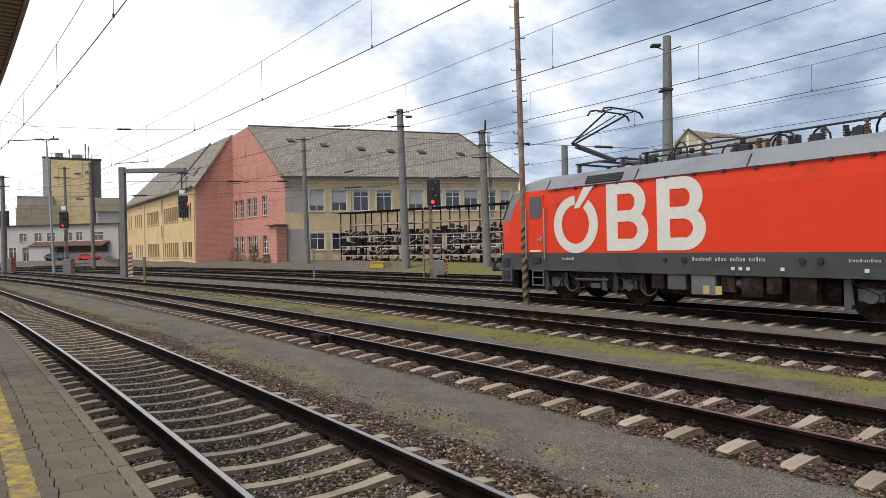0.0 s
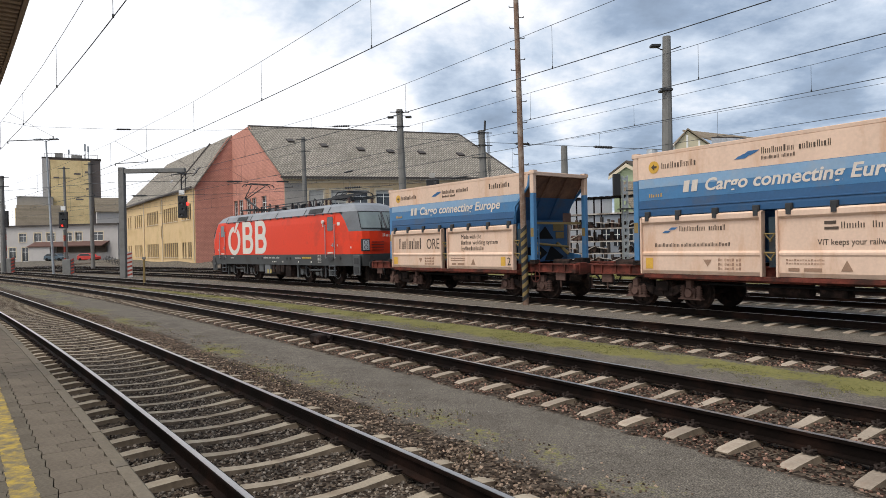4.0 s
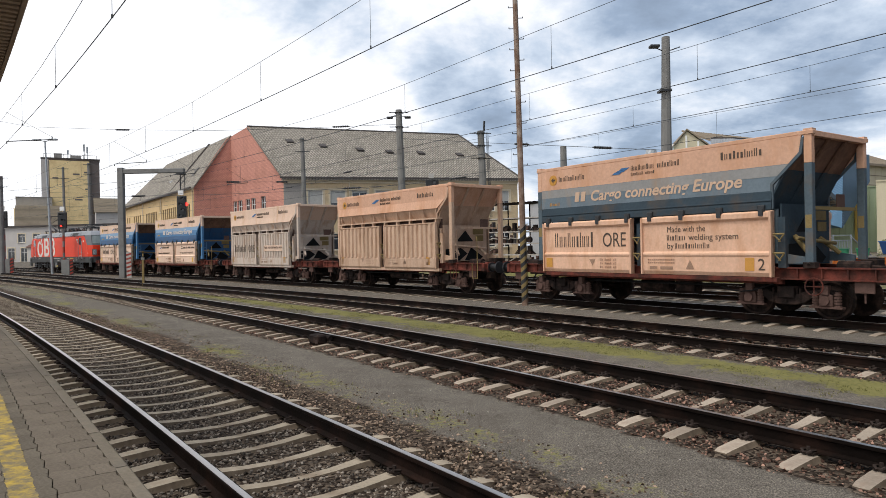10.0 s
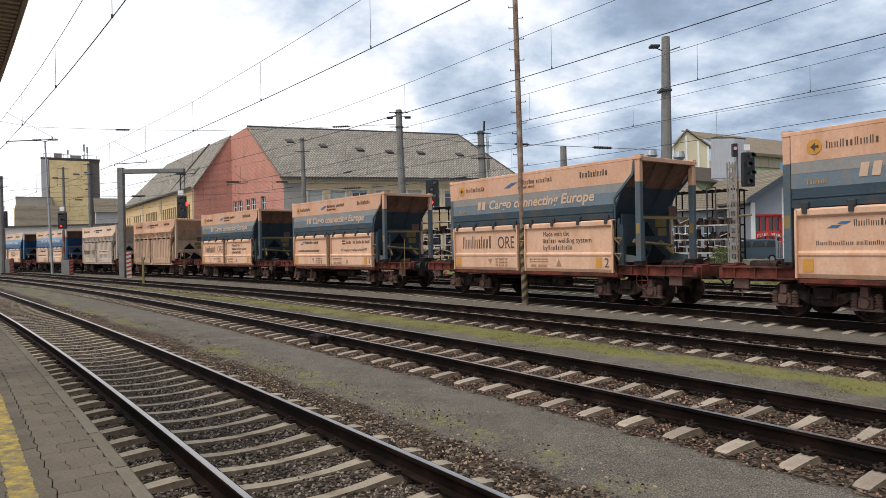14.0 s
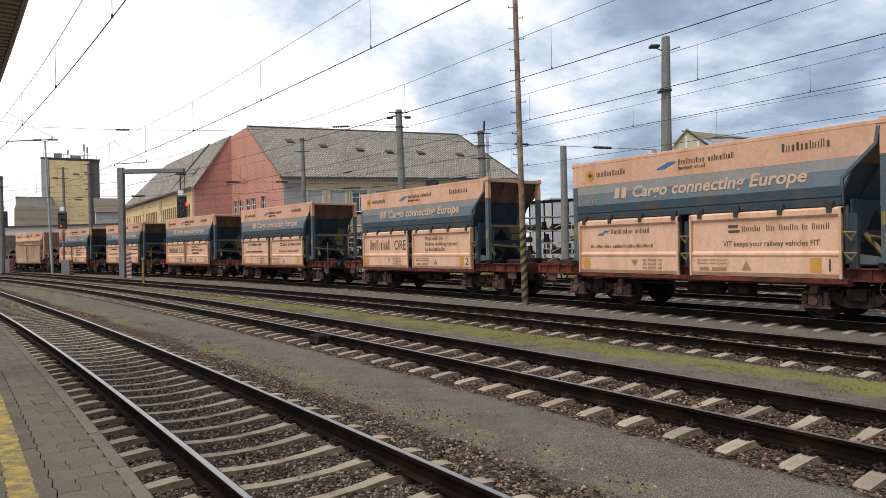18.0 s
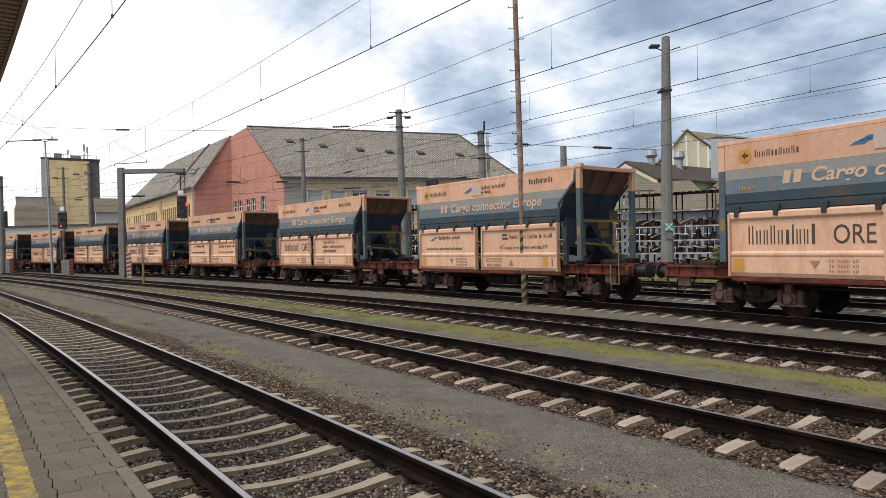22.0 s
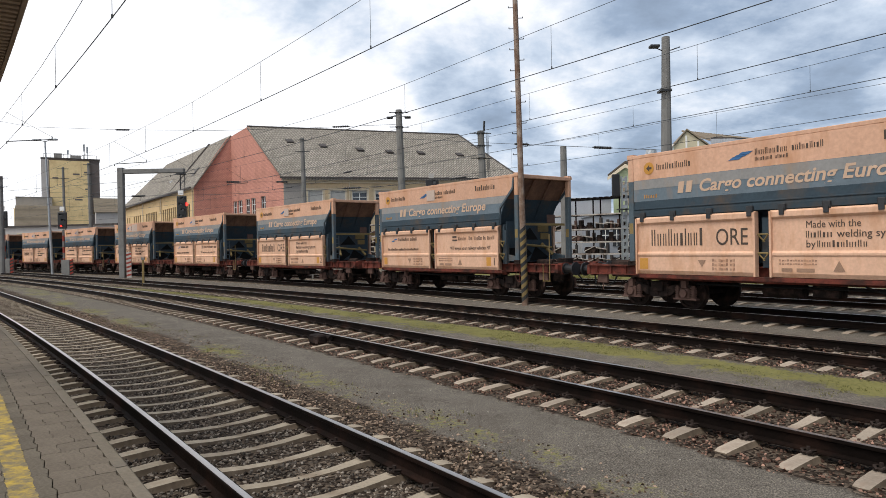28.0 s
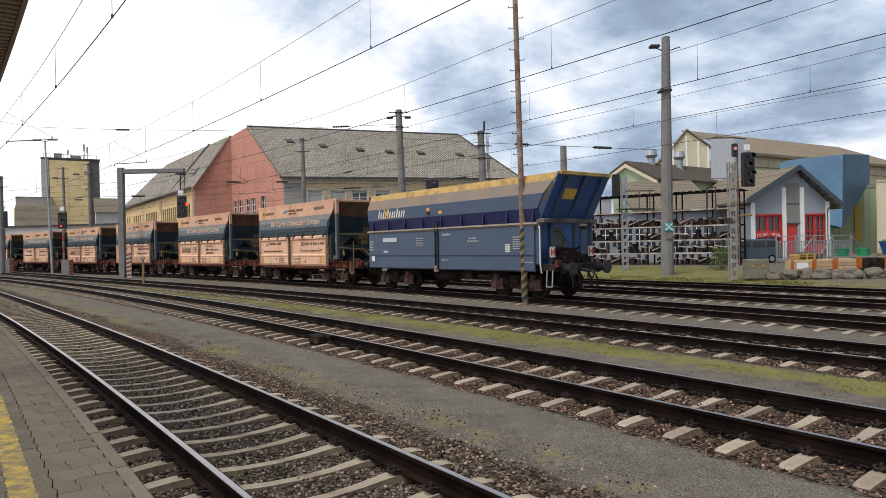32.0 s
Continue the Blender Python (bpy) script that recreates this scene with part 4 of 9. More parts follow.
    if unit == "front":
        if ribbed:
            yd = -1.50
        bm = B()
        word_bars(bm, 0.5, yd, 1.76, 0.45, (0.15, 0.14, 0.12, 0.13, 0.14, 0.1, 0.05, 0.12, 0.12, 0.1), 0.11)
        tagged(part("lettering", bm, M_LETTER, w, "dark block lettering"), kind="stuff")
        text_part("lettering", "ORE", 0.6, M_LETTER, w, 2.48, yd, 1.76, 0.86, "dark word on the door")
        if ribbed:
            bm = B()
            box(bm, 4.6, 6.9, yd - 0.012, yd, 1.78, 2.12)
            part("plate", bm, M_CREAM, w, "cream plate")
            text_part("lettering", "Made with", 0.21, M_LETTER, w, 4.65, yd - 0.016, 1.94, 0.85)
            bm = B()
            word_bars(bm, 5.55, yd - 0.014, 1.94, 0.14, (0.07, 0.03, 0.06, 0.07, 0.06, 0.1), 0.2)
            tagged(part("lettering", bm, M_LETTER, w), kind="stuff")
            text_part("lettering", "welding system", 0.21, M_LETTER, w, 6.05 - 0.05, yd - 0.016, 1.94, 0.88)
        else:
            text_part("lettering", "Made with the", 0.23, M_LETTER, w, 4.75, yd, 2.12, 1.15)
            bm = B()
            word_bars(bm, 4.75, yd, 1.9, 0.15, (0.08, 0.03, 0.06, 0.08, 0.06, 0.12), 0.2)
            word_bars(bm, 5.0, yd, 1.68, 0.15, (0.07, 0.08, 0.08, 0.06, 0.06, 0.08, 0.03, 0.08, 0.03, 0.08, 0.08), 0.2)
            tagged(part("lettering", bm, M_LETTER, w), kind="stuff")
            text_part("lettering", "welding system", 0.23, M_LETTER, w, 5.42, yd, 1.9, 1.4)
            text_part("lettering", "by", 0.23, M_LETTER, w, 4.75, yd, 1.68)
    elif not ribbed:
        bm = B()
        slant(bm, 0.7, 2.1, 0.2, 0.06, 0.1, yd); slant(bm, 0.9, 2.18, 0.2, 0.06, 0.1, yd)
        part("slanted_mark", bm, M_LOGO_B, w)
        bm = B()
        word_bars(bm, 1.25, yd, 2.13, 0.14, (0.07, 0.03, 0.08, 0.07, 0.07, 0.07, 0.06, 0.07, 0.07, -0.06, 0.06, 0.07, 0.03, 0.07, 0.06, 0.07), 0.16)
        word_bars(bm, 0.45, yd, 1.72, 0.1, (0.07,) * 9 + (-0.02,) + (0.06,) * 18, 0.2)
        word_bars(bm, 5.35, yd, 2.08, 0.14, (0.09, 0.09, 0.09, 0.03, 0.09, -0.1, 0.09, 0.09, -0.06, 0.09, 0.03, 0.07, 0.08, 0.08, -0.05, 0.03, 0.07, -0.05, 0.07, 0.08, 0.08, 0.08), 0.16)
        box(bm, 5.0, 5.3, yd - 0.005, yd, 2.06, 2.12); box(bm, 5.0, 5.25, yd - 0.005, yd, 2.18, 2.25)
        tagged(part("lettering", bm, M_LETTER, w), kind="stuff")
        text_part("lettering", "VIT keeps your railway vehicles FIT", 0.19, M_LETTER, w, 4.85, yd, 1.72, 2.35)
    # small plates at the foot of the doors
    yd = -1.47 - 0.006
    bm = B()
    box(bm, 0.12, 0.4, yd - 0.004, yd, 1.12, 1.42) if unit == "front" else box(bm, 0.16, 0.4, yd - 0.004, yd, 1.12, 1.42)
    part("placard", bm, logo, w, "ochre placard")
    bm = B()
    box(bm, 7.0, 7.24, yd - 0.004, yd, 1.12, 1.44)
    part("placard", bm, logo, w, "ochre placard")
    text_part("lettering", "2" if unit == "front" else "1", 0.4, M_LETTER, w, 7.32, yd, 1.14)
    bm = B()
    prism(bm, [(1.98, 1.38), (2.22, 1.38), (2.1, 1.2)], "y", yd - 0.004, yd)
    prism(bm, [(5.35, 1.14), (5.6, 1.14), (5.475, 1.38)], "y", yd - 0.004, yd)
    for i in range(3):
        word_bars(bm, 2.4, yd, 1.34 - i * 0.11, 0.07, (0.05, 0.05, -0.03, 0.05, 0.05, 0.05, 0.05, -0.03, 0.05, 0.05), 0.25)
    for i in range(2):
        word_bars(bm, 4.15, yd, 1.36 - i * 0.08, 0.045, (0.04,) * 14, 0.5)
    box(bm, 4.2, 4.45, yd - 0.004, yd, 1.12, 1.2); box(bm, 4.55, 4.95, yd - 0.004, yd, 1.12, 1.2)
    tagged(part("small_print", bm, M_PRINT, w), kind="stuff")
    return w


def make_train():
    vehicles = []
    group = "wagons of the ore train"
    clean_f = ore_wagon("ore wagon with a clean blue and cream container", False, "front", M_CREAM, M_BLUE, M_BLUE_D, M_CREAM, M_BLUE, M_LETTER_W, M_LOGO_Y, group)
    clean_r = ore_wagon("ore wagon with a clean blue and cream container", False, "rear", M_CREAM, M_BLUE, M_BLUE_D, M_CREAM, M_BLUE, M_LETTER_W, M_LOGO_Y, group)
    rib_f = ore_wagon("ore wagon with a dirty white ribbed container", True, "front", M_CREAM, M_WHITEY, M_WHITEY, M_WHITEY, M_WHITEY, M_LETTER_W, M_LOGO_O, group)
    rib_r = ore_wagon("ore wagon with a tan dusty ribbed container", True, "rear", M_PEACH, M_TAN, M_TAN, M_TAN, M_TAN, M_LETTER_W, M_LOGO_O, group)
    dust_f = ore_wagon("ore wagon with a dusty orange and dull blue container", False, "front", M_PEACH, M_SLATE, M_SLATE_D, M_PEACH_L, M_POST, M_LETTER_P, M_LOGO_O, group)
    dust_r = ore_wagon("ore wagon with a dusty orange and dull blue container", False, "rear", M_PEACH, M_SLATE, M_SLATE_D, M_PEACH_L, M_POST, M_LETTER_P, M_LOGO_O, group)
    for i, w in enumerate((clean_f, clean_r, rib_f, rib_r, dust_f, dust_r)):
        vehicles.append((w, i + 1))
    for k in range(7, 19):
        w = copy_thing(dust_f if k % 2 else dust_r, pose(0, 0, 0))
        vehicles.append((w, k))
        if 11 <= k <= 16:
            # an old mark has been covered over
            bm = B()
            box(bm, 3.32, 3.86, FACE - 0.016, FACE - 0.002, 3.72, 4.14)
            part("cover_sheet", bm, M_COVER, w, "pale sheet stuck over an old mark")
        if k == 13:
            bm = B()
            box(bm, 3.95, 5.15, FACE - 0.013, FACE - 0.002, 3.64, 4.22)
            part("cover_sheet", bm, M_COVER, w, "pale wiped patch of paint")
    return vehicles


VEHICLES = make_train()
WAY = (108.58495, 13.42243, -8.91527, 12.29351, -5.91266, 0.96897)


def travelled(t):
    q = t / 16
    return sum(c * q ** (i + 1) for i, c in enumerate(WAY))


def wagon_start(k):
    return 14.365 + 13.104 * (k // 2) + 13.710 * ((k - 1) // 2)


def ride(s, xa, xb):
    """The pose of a vehicle whose origin is s along track 4 and whose bogies stand xa and xb behind it."""
    p, q = on_track(4, u_at(s + xa))[0], on_track(4, u_at(s + xb))[0]
    d = (q - p).normalized()
    o = p - d * xa
    return Matrix(((d.x, -d.y, 0, o.x), (d.y, d.x, 0, o.y), (0, 0, 1, 0), (0, 0, 0, 1)))


def drive(ob, start, xa, xb):
    walk(ob, [(t, ride(start - travelled(t), xa, xb)) for t in [i * 0.5 for i in range(65)]])
    for o in ob.children_recursive:
        if o.name.split(".")[0] == "wheelset":
            x, r = o.location.x, o.location.z
            rows = [(f / 30, pose(x, 0, r, 0, -math.degrees(travelled(f / 30) / r) % 360, 0)) for f in range(0, 961, 2)]
            walk(o, rows)


def motions():
    for ob, k in VEHICLES:
        drive(ob, wagon_start(k), 0.4, 7.8)
    drive(LOCO, -6.513, 3.95, 13.4)
    drive(HOPPER, wagon_start(18) + 11.635, 1.65, 9.2)

# ---- the locomotive ----
M_LRED = mat("locomotive red", (0.66, 0.045, 0.014), 0.42, 0, 0.07, 0.6, 10, 0.03, (0.36, 0.04, 0.022), 0.28, 0.6, spec=0.18)
M_LGREY = mat("locomotive roof grey", (0.115, 0.122, 0.13), 0.5, 0, 0.1, 0.8, 12, 0.04, (0.09, 0.09, 0.09), 0.35, 0.9)
# roof grey lifted above the hood's, skylight on it put into the colour
M_LROOF = mat("bleached roof grey", (0.2, 0.21, 0.225), 0.5, 0, 0.1, 0.8, 12, 0.04, (0.15, 0.15, 0.155), 0.35, 0.9)
M_LDARK = mat("locomotive skirt grey", (0.06, 0.064, 0.064), 0.6, 0, 0.15, 1, 14, 0.05, (0.045, 0.043, 0.04), 0.4, 1.2)
M_PLATE = mat("pale yellow plate", (0.42, 0.34, 0.14), 0.7, 0, 0.15)
M_LWHITE = mat("locomotive mark white", (0.62, 0.59, 0.53), 0.5, 0, 0.08, 1.5, 12, 0.02)
# pale base colour stands in for sky reflection and the lit cab behind
M_LGLASS = glass("windscreen glass", (0.36, 0.42, 0.42), 0.05)
M_DGLASS = glass("dark door glass", (0.012, 0.015, 0.018), 0.06)
M_NOSESLOT = mat("shadowed red slot", (0.12, 0.012, 0.008), 0.6, 0, 0.1)
M_LAMP = mat("lamp glass", (0.45, 0.48, 0.5), 0.15, 0.2, 0.05, bump=0)
M_INSUL = mat("brown insulator", (0.09, 0.045, 0.035), 0.35, 0, 0.2)
LOCO_L = 18.85
FRONT = 1.05   # how far the leading nose stands before the mark that the vehicle is placed by


def locomotive():
    lo = thing("locomotive", "red electric locomotive with grey roof and dark grey skirt", "locomotive")
    #        z, nose x, then two corner points (depth, half width), depth of the side corner at either end, half width
    rows = [(0.98, 0.82, 0.05, 0.98, 0.16, 1.24, 0.55, 0.7, 1.42), (1.56, 0.70, 0.05, 1.0, 0.18, 1.30, 0.62, 0.8, 1.5), (2.1, 0.67, 0.05, 1.0, 0.18, 1.32, 0.62, 0.85, 1.5), (2.66, 0.72, 0.05, 1.0, 0.18, 1.32, 0.62, 0.9, 1.5),
            (2.76, 0.77, 0.05, 1.0, 0.18, 1.32, 0.6, 0.9, 1.5), (3.2, 1.00, 0.05, 0.98, 0.17, 1.29, 0.6, 0.98, 1.5), (3.64, 1.26, 0.05, 0.95, 0.17, 1.24, 0.7, 1.2, 1.47), (3.95, 1.72, 0.06, 0.8, 0.18, 1.06, 0.7, 1.0, 1.28), (4.10, 2.2, 0.06, 0.6, 0.18, 0.82, 0.6, 0.8, 1.02)]

    def at_height(z):
        for p, q in zip(rows, rows[1:]):
            if p[0] <= z <= q[0]:
                f = (z - p[0]) / (q[0] - p[0])
                return tuple(i + (j - i) * f for i, j in zip(p, q))
        return rows[-1]

    def quarter(r, end, out=0.0):
        """Three corner points and the start of the side, counted from the middle of one end."""
        z, x0, d1, w1, d2, w2, ca, cb, w = r
        x0 -= out
        c = ca if end == 0 else cb
        return [(x0, w1 * 0.55), (x0 + d1, w1 + out * 0.3), (x0 + d2, w2 + out * 0.8), (x0 + d2 + c + out, w + out)]

    def outline(r):
        a, b = quarter(r, 0), quarter(r, 1)
        a = [(x - FRONT, y) for x, y in a]
        pts = [(x, -y) for x, y in a] + [(LOCO_L - x, -y) for x, y in b[::-1]] + [(LOCO_L - x, y) for x, y in b] + [(x, y) for x, y in a[::-1]]
        return [Vector((x, y, r[0])) for x, y in pts]

    def bands(idx, sides):
        bm = B()
        for i in idx:
            a, b = outline(rows[i]), outline(rows[i + 1])
            for s in sides:
                t = (s + 1) % 16
                bm.faces.new([bm.verts.new(v) for v in (a[s], a[t], b[t], b[s])])
        bmesh.ops.remove_doubles(bm, verts=bm.verts, dist=0.0005)
        return bm
    whole = range(16)
    part("skirt", bands((0,), whole), M_LDARK, lo, "dark grey skirt")
    bm = bands((1, 2), whole)
    t = bands((3, 4, 5), (3, 11)); me = bpy.data.meshes.new("t"); t.to_mesh(me); t.free(); bm.from_mesh(me)
    bmesh.ops.remove_doubles(bm, verts=bm.verts, dist=0.0005)
    part("body_shell", bm, M_LRED, lo, "glossy red body sides and nose")
    for sides in ((12, 13, 14, 15, 0, 1, 2), (4, 5, 6, 7, 8, 9, 10)):
        part("cab_hood", bands((3, 4, 5), sides), M_LGREY, lo, "grey cab hood round the windscreen")
    bm = bands((6, 7), whole)
    bm.faces.new([bm.verts.new(v) for v in outline(rows[8])])
    bmesh.ops.remove_doubles(bm, verts=bm.verts, dist=0.0005)
    part("roof", bm, M_LROOF, lo, "grey roof with sloped edges")
    bm = B()
    bm.faces.new([bm.verts.new(v) for v in outline(rows[0])][::-1])
    part("floor_plate", bm, M_LDARK, lo)
    # a rail of small brackets along the roof edge and panel joints
    for i in range(17):
        bm = B()
        x = 2.7 + i * 0.85
        box(bm, x, x + 0.1, -1.52, -1.47, 3.56, 3.64)
        part("roof_bracket", bm, M_BLACK, lo)
    bm = B()
    box(bm, 2.4, LOCO_L - 2.4, -1.515, -1.49, 3.60, 3.63)
    part("roof_seam", bm, M_BLACK, lo)
    for x in (2.3, 5.9, 9.3, 12.6, 15.1):
        bm = B()
        beam(bm, (x, -1.475, 3.64), (x + 0.02, -1.29, 3.96), 0.03, 0.02)
        part("panel_joint", bm, M_BLACK, lo)
    for a, c in ((4.0, 5.4), (13.1, 14.5)):
        bm = B()
        pts = [(-1.455, 3.68), (-1.325, 3.92), (-1.345, 3.93), (-1.475, 3.69)]
        prism(bm, pts, "x", a, c)
        g = part("roof_grille", bm, M_BLACK, lo, "black air grille in the roof edge")
        for k in range(5):
            bm = B()
            z = 3.70 + k * 0.05
            y = -1.475 + (z - 3.69) * 0.54
            box(bm, a, c, y - 0.012, y + 0.01, z, z + 0.012)
            part("slat", bm, M_LDARK, g)
    # windscreens
    for end in (0, 1):
        def fx(x):
            return x - FRONT if end == 0 else LOCO_L - x
        sg = -1 if end == 0 else 1
        def ring_at(z, out, cut):
            """The windscreen's line at one height, from the middle post to its outer edge."""
            q = quarter(at_height(z), end, out)
            e = Vector(q[1]).lerp(Vector(q[2]), 1.0 - cut)
            return [(q[0][0], 0.045), q[0], q[1], (e.x, e.y)]
        for sy in (-1, 1):
            bm = B()
            lines = [ring_at(2.80, 0.012, 0.0), ring_at(3.2, 0.012, 0.05), ring_at(3.62, 0.012, 0.1)]
            vs = [[bm.verts.new((fx(x), sy * y, z)) for x, y in ln] for ln, z in zip(lines, (2.80, 3.2, 3.62))]
            for i in range(2):
                for j in range(3):
                    bm.faces.new((vs[i][j], vs[i][j + 1], vs[i + 1][j + 1], vs[i + 1][j]))
            bmesh.ops.solidify(bm, geom=bm.faces[:], thickness=0.006)
            bmesh.ops.recalc_face_normals(bm, faces=bm.faces)
            part("windscreen", bm, M_LGLASS, lo, "large sloping windscreen pane")
            # rubber rim round the pane
            bm = B()
            pts = [(fx(x), sy * y, 2.79) for x, y in ring_at(2.79, 0.016, -0.03)] + [(fx(x), sy * y, 3.2) for x, y in ring_at(3.2, 0.016, 0.02)[3:]] + [(fx(x), sy * y, 3.61) for x, y in ring_at(3.61, 0.016, 0.1)[::-1]]
            for p, q in zip(pts, pts[1:] + pts[:1]):
                bar(bm, p, q, 0.02, 5)
            part("window_rim", bm, M_BLACK, lo)
        for y in (-0.28, 0.2):
            for dy in (0.0, 0.34):
                bm = B()
                bar(bm, (fx(0.73), y, 2.72), (fx(0.73 + 0.34), y + dy * 0.4 + 0.05, 3.45), 0.014, 5)
                part("wiper", bm, M_BLACK, lo)
            bm = B()
            bar(bm, (fx(0.70), y - 0.1, 2.72), (fx(0.70), y + 0.4, 2.72), 0.03, 5)
            part("wiper_base", bm, M_BLACK, lo)
        for sy in (-1, 1):
            bm = B()
            tops = []
            for z in (1.70, 2.28):
                q = quarter(at_height(z), end, 0.02)
                f = [Vector(q[1]).lerp(Vector(q[2]), k) for k in (0.02, 1.0)] + [Vector(q[2]).lerp(Vector(q[3]), 0.12)]
                g = [p + Vector((0.09, -0.05)) for p in f[::-1]]
                tops.append([bm.verts.new((fx(p.x), sy * p.y, z)) for p in f + g])
            bm.faces.new(tops[0]); bm.faces.new(tops[1][::-1])
            for i in range(6):
                bm.faces.new((tops[0][i], tops[0][(i + 1) % 6], tops[1][(i + 1) % 6], tops[1][i]))
            bmesh.ops.recalc_face_normals(bm, faces=bm.faces)
            h = part("headlight", bm, M_BLACK, lo, "headlight unit with two lamps one above the other")
            q = quarter(at_height(2.0), end, 0.02)
            p0, p1 = Vector(q[1]), Vector(q[2])
            nrm = Vector((-(p1 - p0).y, (p1 - p0).x)).normalized()
            nrm = nrm if nrm.x < 0 else -nrm
            bm = B()
            e0, e1 = p0.lerp(p1, 0.12) + nrm * 0.012, p0.lerp(p1, 0.95) + nrm * 0.012
            k0, k1 = e0 - nrm * 0.03, e1 - nrm * 0.03
            prism(bm, [(fx(p.x), sy * p.y) for p in (e0, e1, k1, k0)], "z", 1.75, 2.23)
            bmesh.ops.recalc_face_normals(bm, faces=bm.faces)
            part("reflector", bm, M_LAMP, h, "pale glass panel")
            for z in (1.87, 2.11):
                bm = B()
                c = p0.lerp(p1, 0.55)
                a_, b_ = c, c + nrm * 0.03
                bar(bm, (fx(a_.x), sy * a_.y, z), (fx(b_.x), sy * b_.y, z), 0.1, 14)
                part("lamp", bm, M_LDARK, h)
                bm = B()
                c_ = c + nrm * 0.035
                bar(bm, (fx(a_.x), sy * a_.y, z), (fx(c_.x), sy * c_.y, z), 0.07, 14)
                part("lamp", bm, M_LAMP, h)
            for k in range(4):
                bm = B()
                z = 1.72 + k * 0.13
                x = at_height(z)[1]
                box(bm, min(fx(x - 0.012), fx(x + 0.08)), max(fx(x - 0.012), fx(x + 0.08)), min(sy * 0.22, sy * 0.92), max(sy * 0.22, sy * 0.92), z, z + 0.035)
                part("nose_slot", bm, M_NOSESLOT, lo)
            bm = B()
            box(bm, min(fx(0.25), fx(0.8)), max(fx(0.25), fx(0.8)), sy * 0.88 - 0.13, sy * 0.88 + 0.13, 0.92, 1.18)
            bar(bm, (fx(0.28), sy * 0.88, 1.05), (fx(0.0), sy * 0.88, 1.05), 0.13, 14)
            box(bm, min(fx(0.0), fx(0.05)), max(fx(0.0), fx(0.05)), sy * 0.88 - 0.26, sy * 0.88 + 0.26, 0.88, 1.22, 0.04)
            part("buffer", bm, M_LDARK, lo, "dark buffer with a wide plate")
            # end step frame with two openings
            x0_, x1_ = (0.95, 1.5)
            bm = B()
            box(bm, min(fx(x0_), fx(x1_)), max(fx(x0_), fx(x1_)), sy * 1.42 - 0.04, sy * 1.42 + 0.05, 0.55, 1.50, 0.015)
            part("corner_step", bm, M_LDARK, lo, "dark step frame with two openings")
            for z in (0.64, 1.08):
                bm = B()
                box(bm, min(fx(1.05), fx(1.4)), max(fx(1.05), fx(1.4)), sy * 1.475 - 0.012, sy * 1.475 + 0.012, z, z + 0.3)
                part("step_hole", bm, M_BLACK, lo)
        text = B()
        word_bars(text, 0, 0, 0, 0.16, (0.16, 0.13, 0.13), 0.2)
        o = part("nose_mark", text, M_LWHITE, lo, "white mark on the nose")
        o.matrix_basis = pose(fx(0.66), 0.3 if end == 0 else -0.3, 2.38, 0, 0, -90 if end == 0 else 90)
        bm = B()
        prism(bm, [(fx(0.95), 0.3), (fx(1.25), 0.3), (fx(1.3), 0.8), (fx(1.05), 0.98), (fx(1.0), 0.98)], "y", -0.95, 0.95)
        part("plough", bm, M_BOGIE, lo)
        bm = B()
        bar(bm, (fx(0.75), 0, 1.0), (fx(0.35), 0, 0.98), 0.06, 8); ring(bm, (fx(0.3), 0, 0.9), 0.12, 0.03)
        for y in (-0.45, -0.3, 0.35):
            bar(bm, (fx(0.72), y, 1.0), (fx(0.5), y, 0.55), 0.03, 6)
        part("coupling", bm, M_BLACK, lo)
    # doors, rails and steps on both sides
    for sy in (-1, 1):
        for a in (1.42, 15.0):
            y = sy * 1.505
            bm = B()
            box(bm, a, a + 0.76, y - 0.012, y + 0.012, 1.57, 3.5, 0.008)
            d = part("cab_door", bm, M_LRED, lo, "red cab door")
            bm = B()
            prism(bm, [(a + 0.16, 2.74), (a + 0.6, 2.74), (a + 0.66, 2.82), (a + 0.66, 3.36), (a + 0.6, 3.44), (a + 0.16, 3.44), (a + 0.1, 3.36), (a + 0.1, 2.82)], "y", y + sy * 0.012, y + sy * 0.03)
            part("door_window", bm, M_DGLASS, d, "dark rounded window")
            bm = B()
            box(bm, a + 0.5, a + 0.7, y + min(sy * 0.012, sy * 0.06), y + max(sy * 0.012, sy * 0.06), 1.98, 2.03)
            box(bm, a + 0.62, a + 0.66, y + min(sy * 0.012, sy * 0.05), y + max(sy * 0.012, sy * 0.05), 1.92, 2.12)
            part("door_handle", bm, M_GALV, d)
            for x in (a - 0.06, a + 0.84):
                bm = B()
                yy = sy * 1.57
                bar(bm, (x, yy, 1.35), (x, yy, 3.05), 0.022, 8)
                for z in (1.38, 3.02):
                    bar(bm, (x, yy, z), (x, sy * 1.49, z), 0.02, 6)
                part("hand_rail", bm, M_GALV, lo, "pale vertical hand rail")
            bm = B()
            box(bm, a + 0.12, a + 0.56, sy * 1.49 - 0.015, sy * 1.49 + 0.015, 1.24, 1.42)
            part("step_hole", bm, M_BLACK, lo)
            bm = B()
            for x in (a + 0.1, a + 0.62):
                box(bm, x, x + 0.035, sy * 1.44 - 0.02, sy * 1.44 + 0.02, 0.45, 1.02)
            for z in (0.47, 0.72, 0.95):
                box(bm, a + 0.1, a + 0.65, sy * 1.40 - 0.08, sy * 1.40 + 0.06, z, z + 0.03)
            part("ladder", bm, M_LGREY, lo, "grey step ladder under the door")
            bm = B()
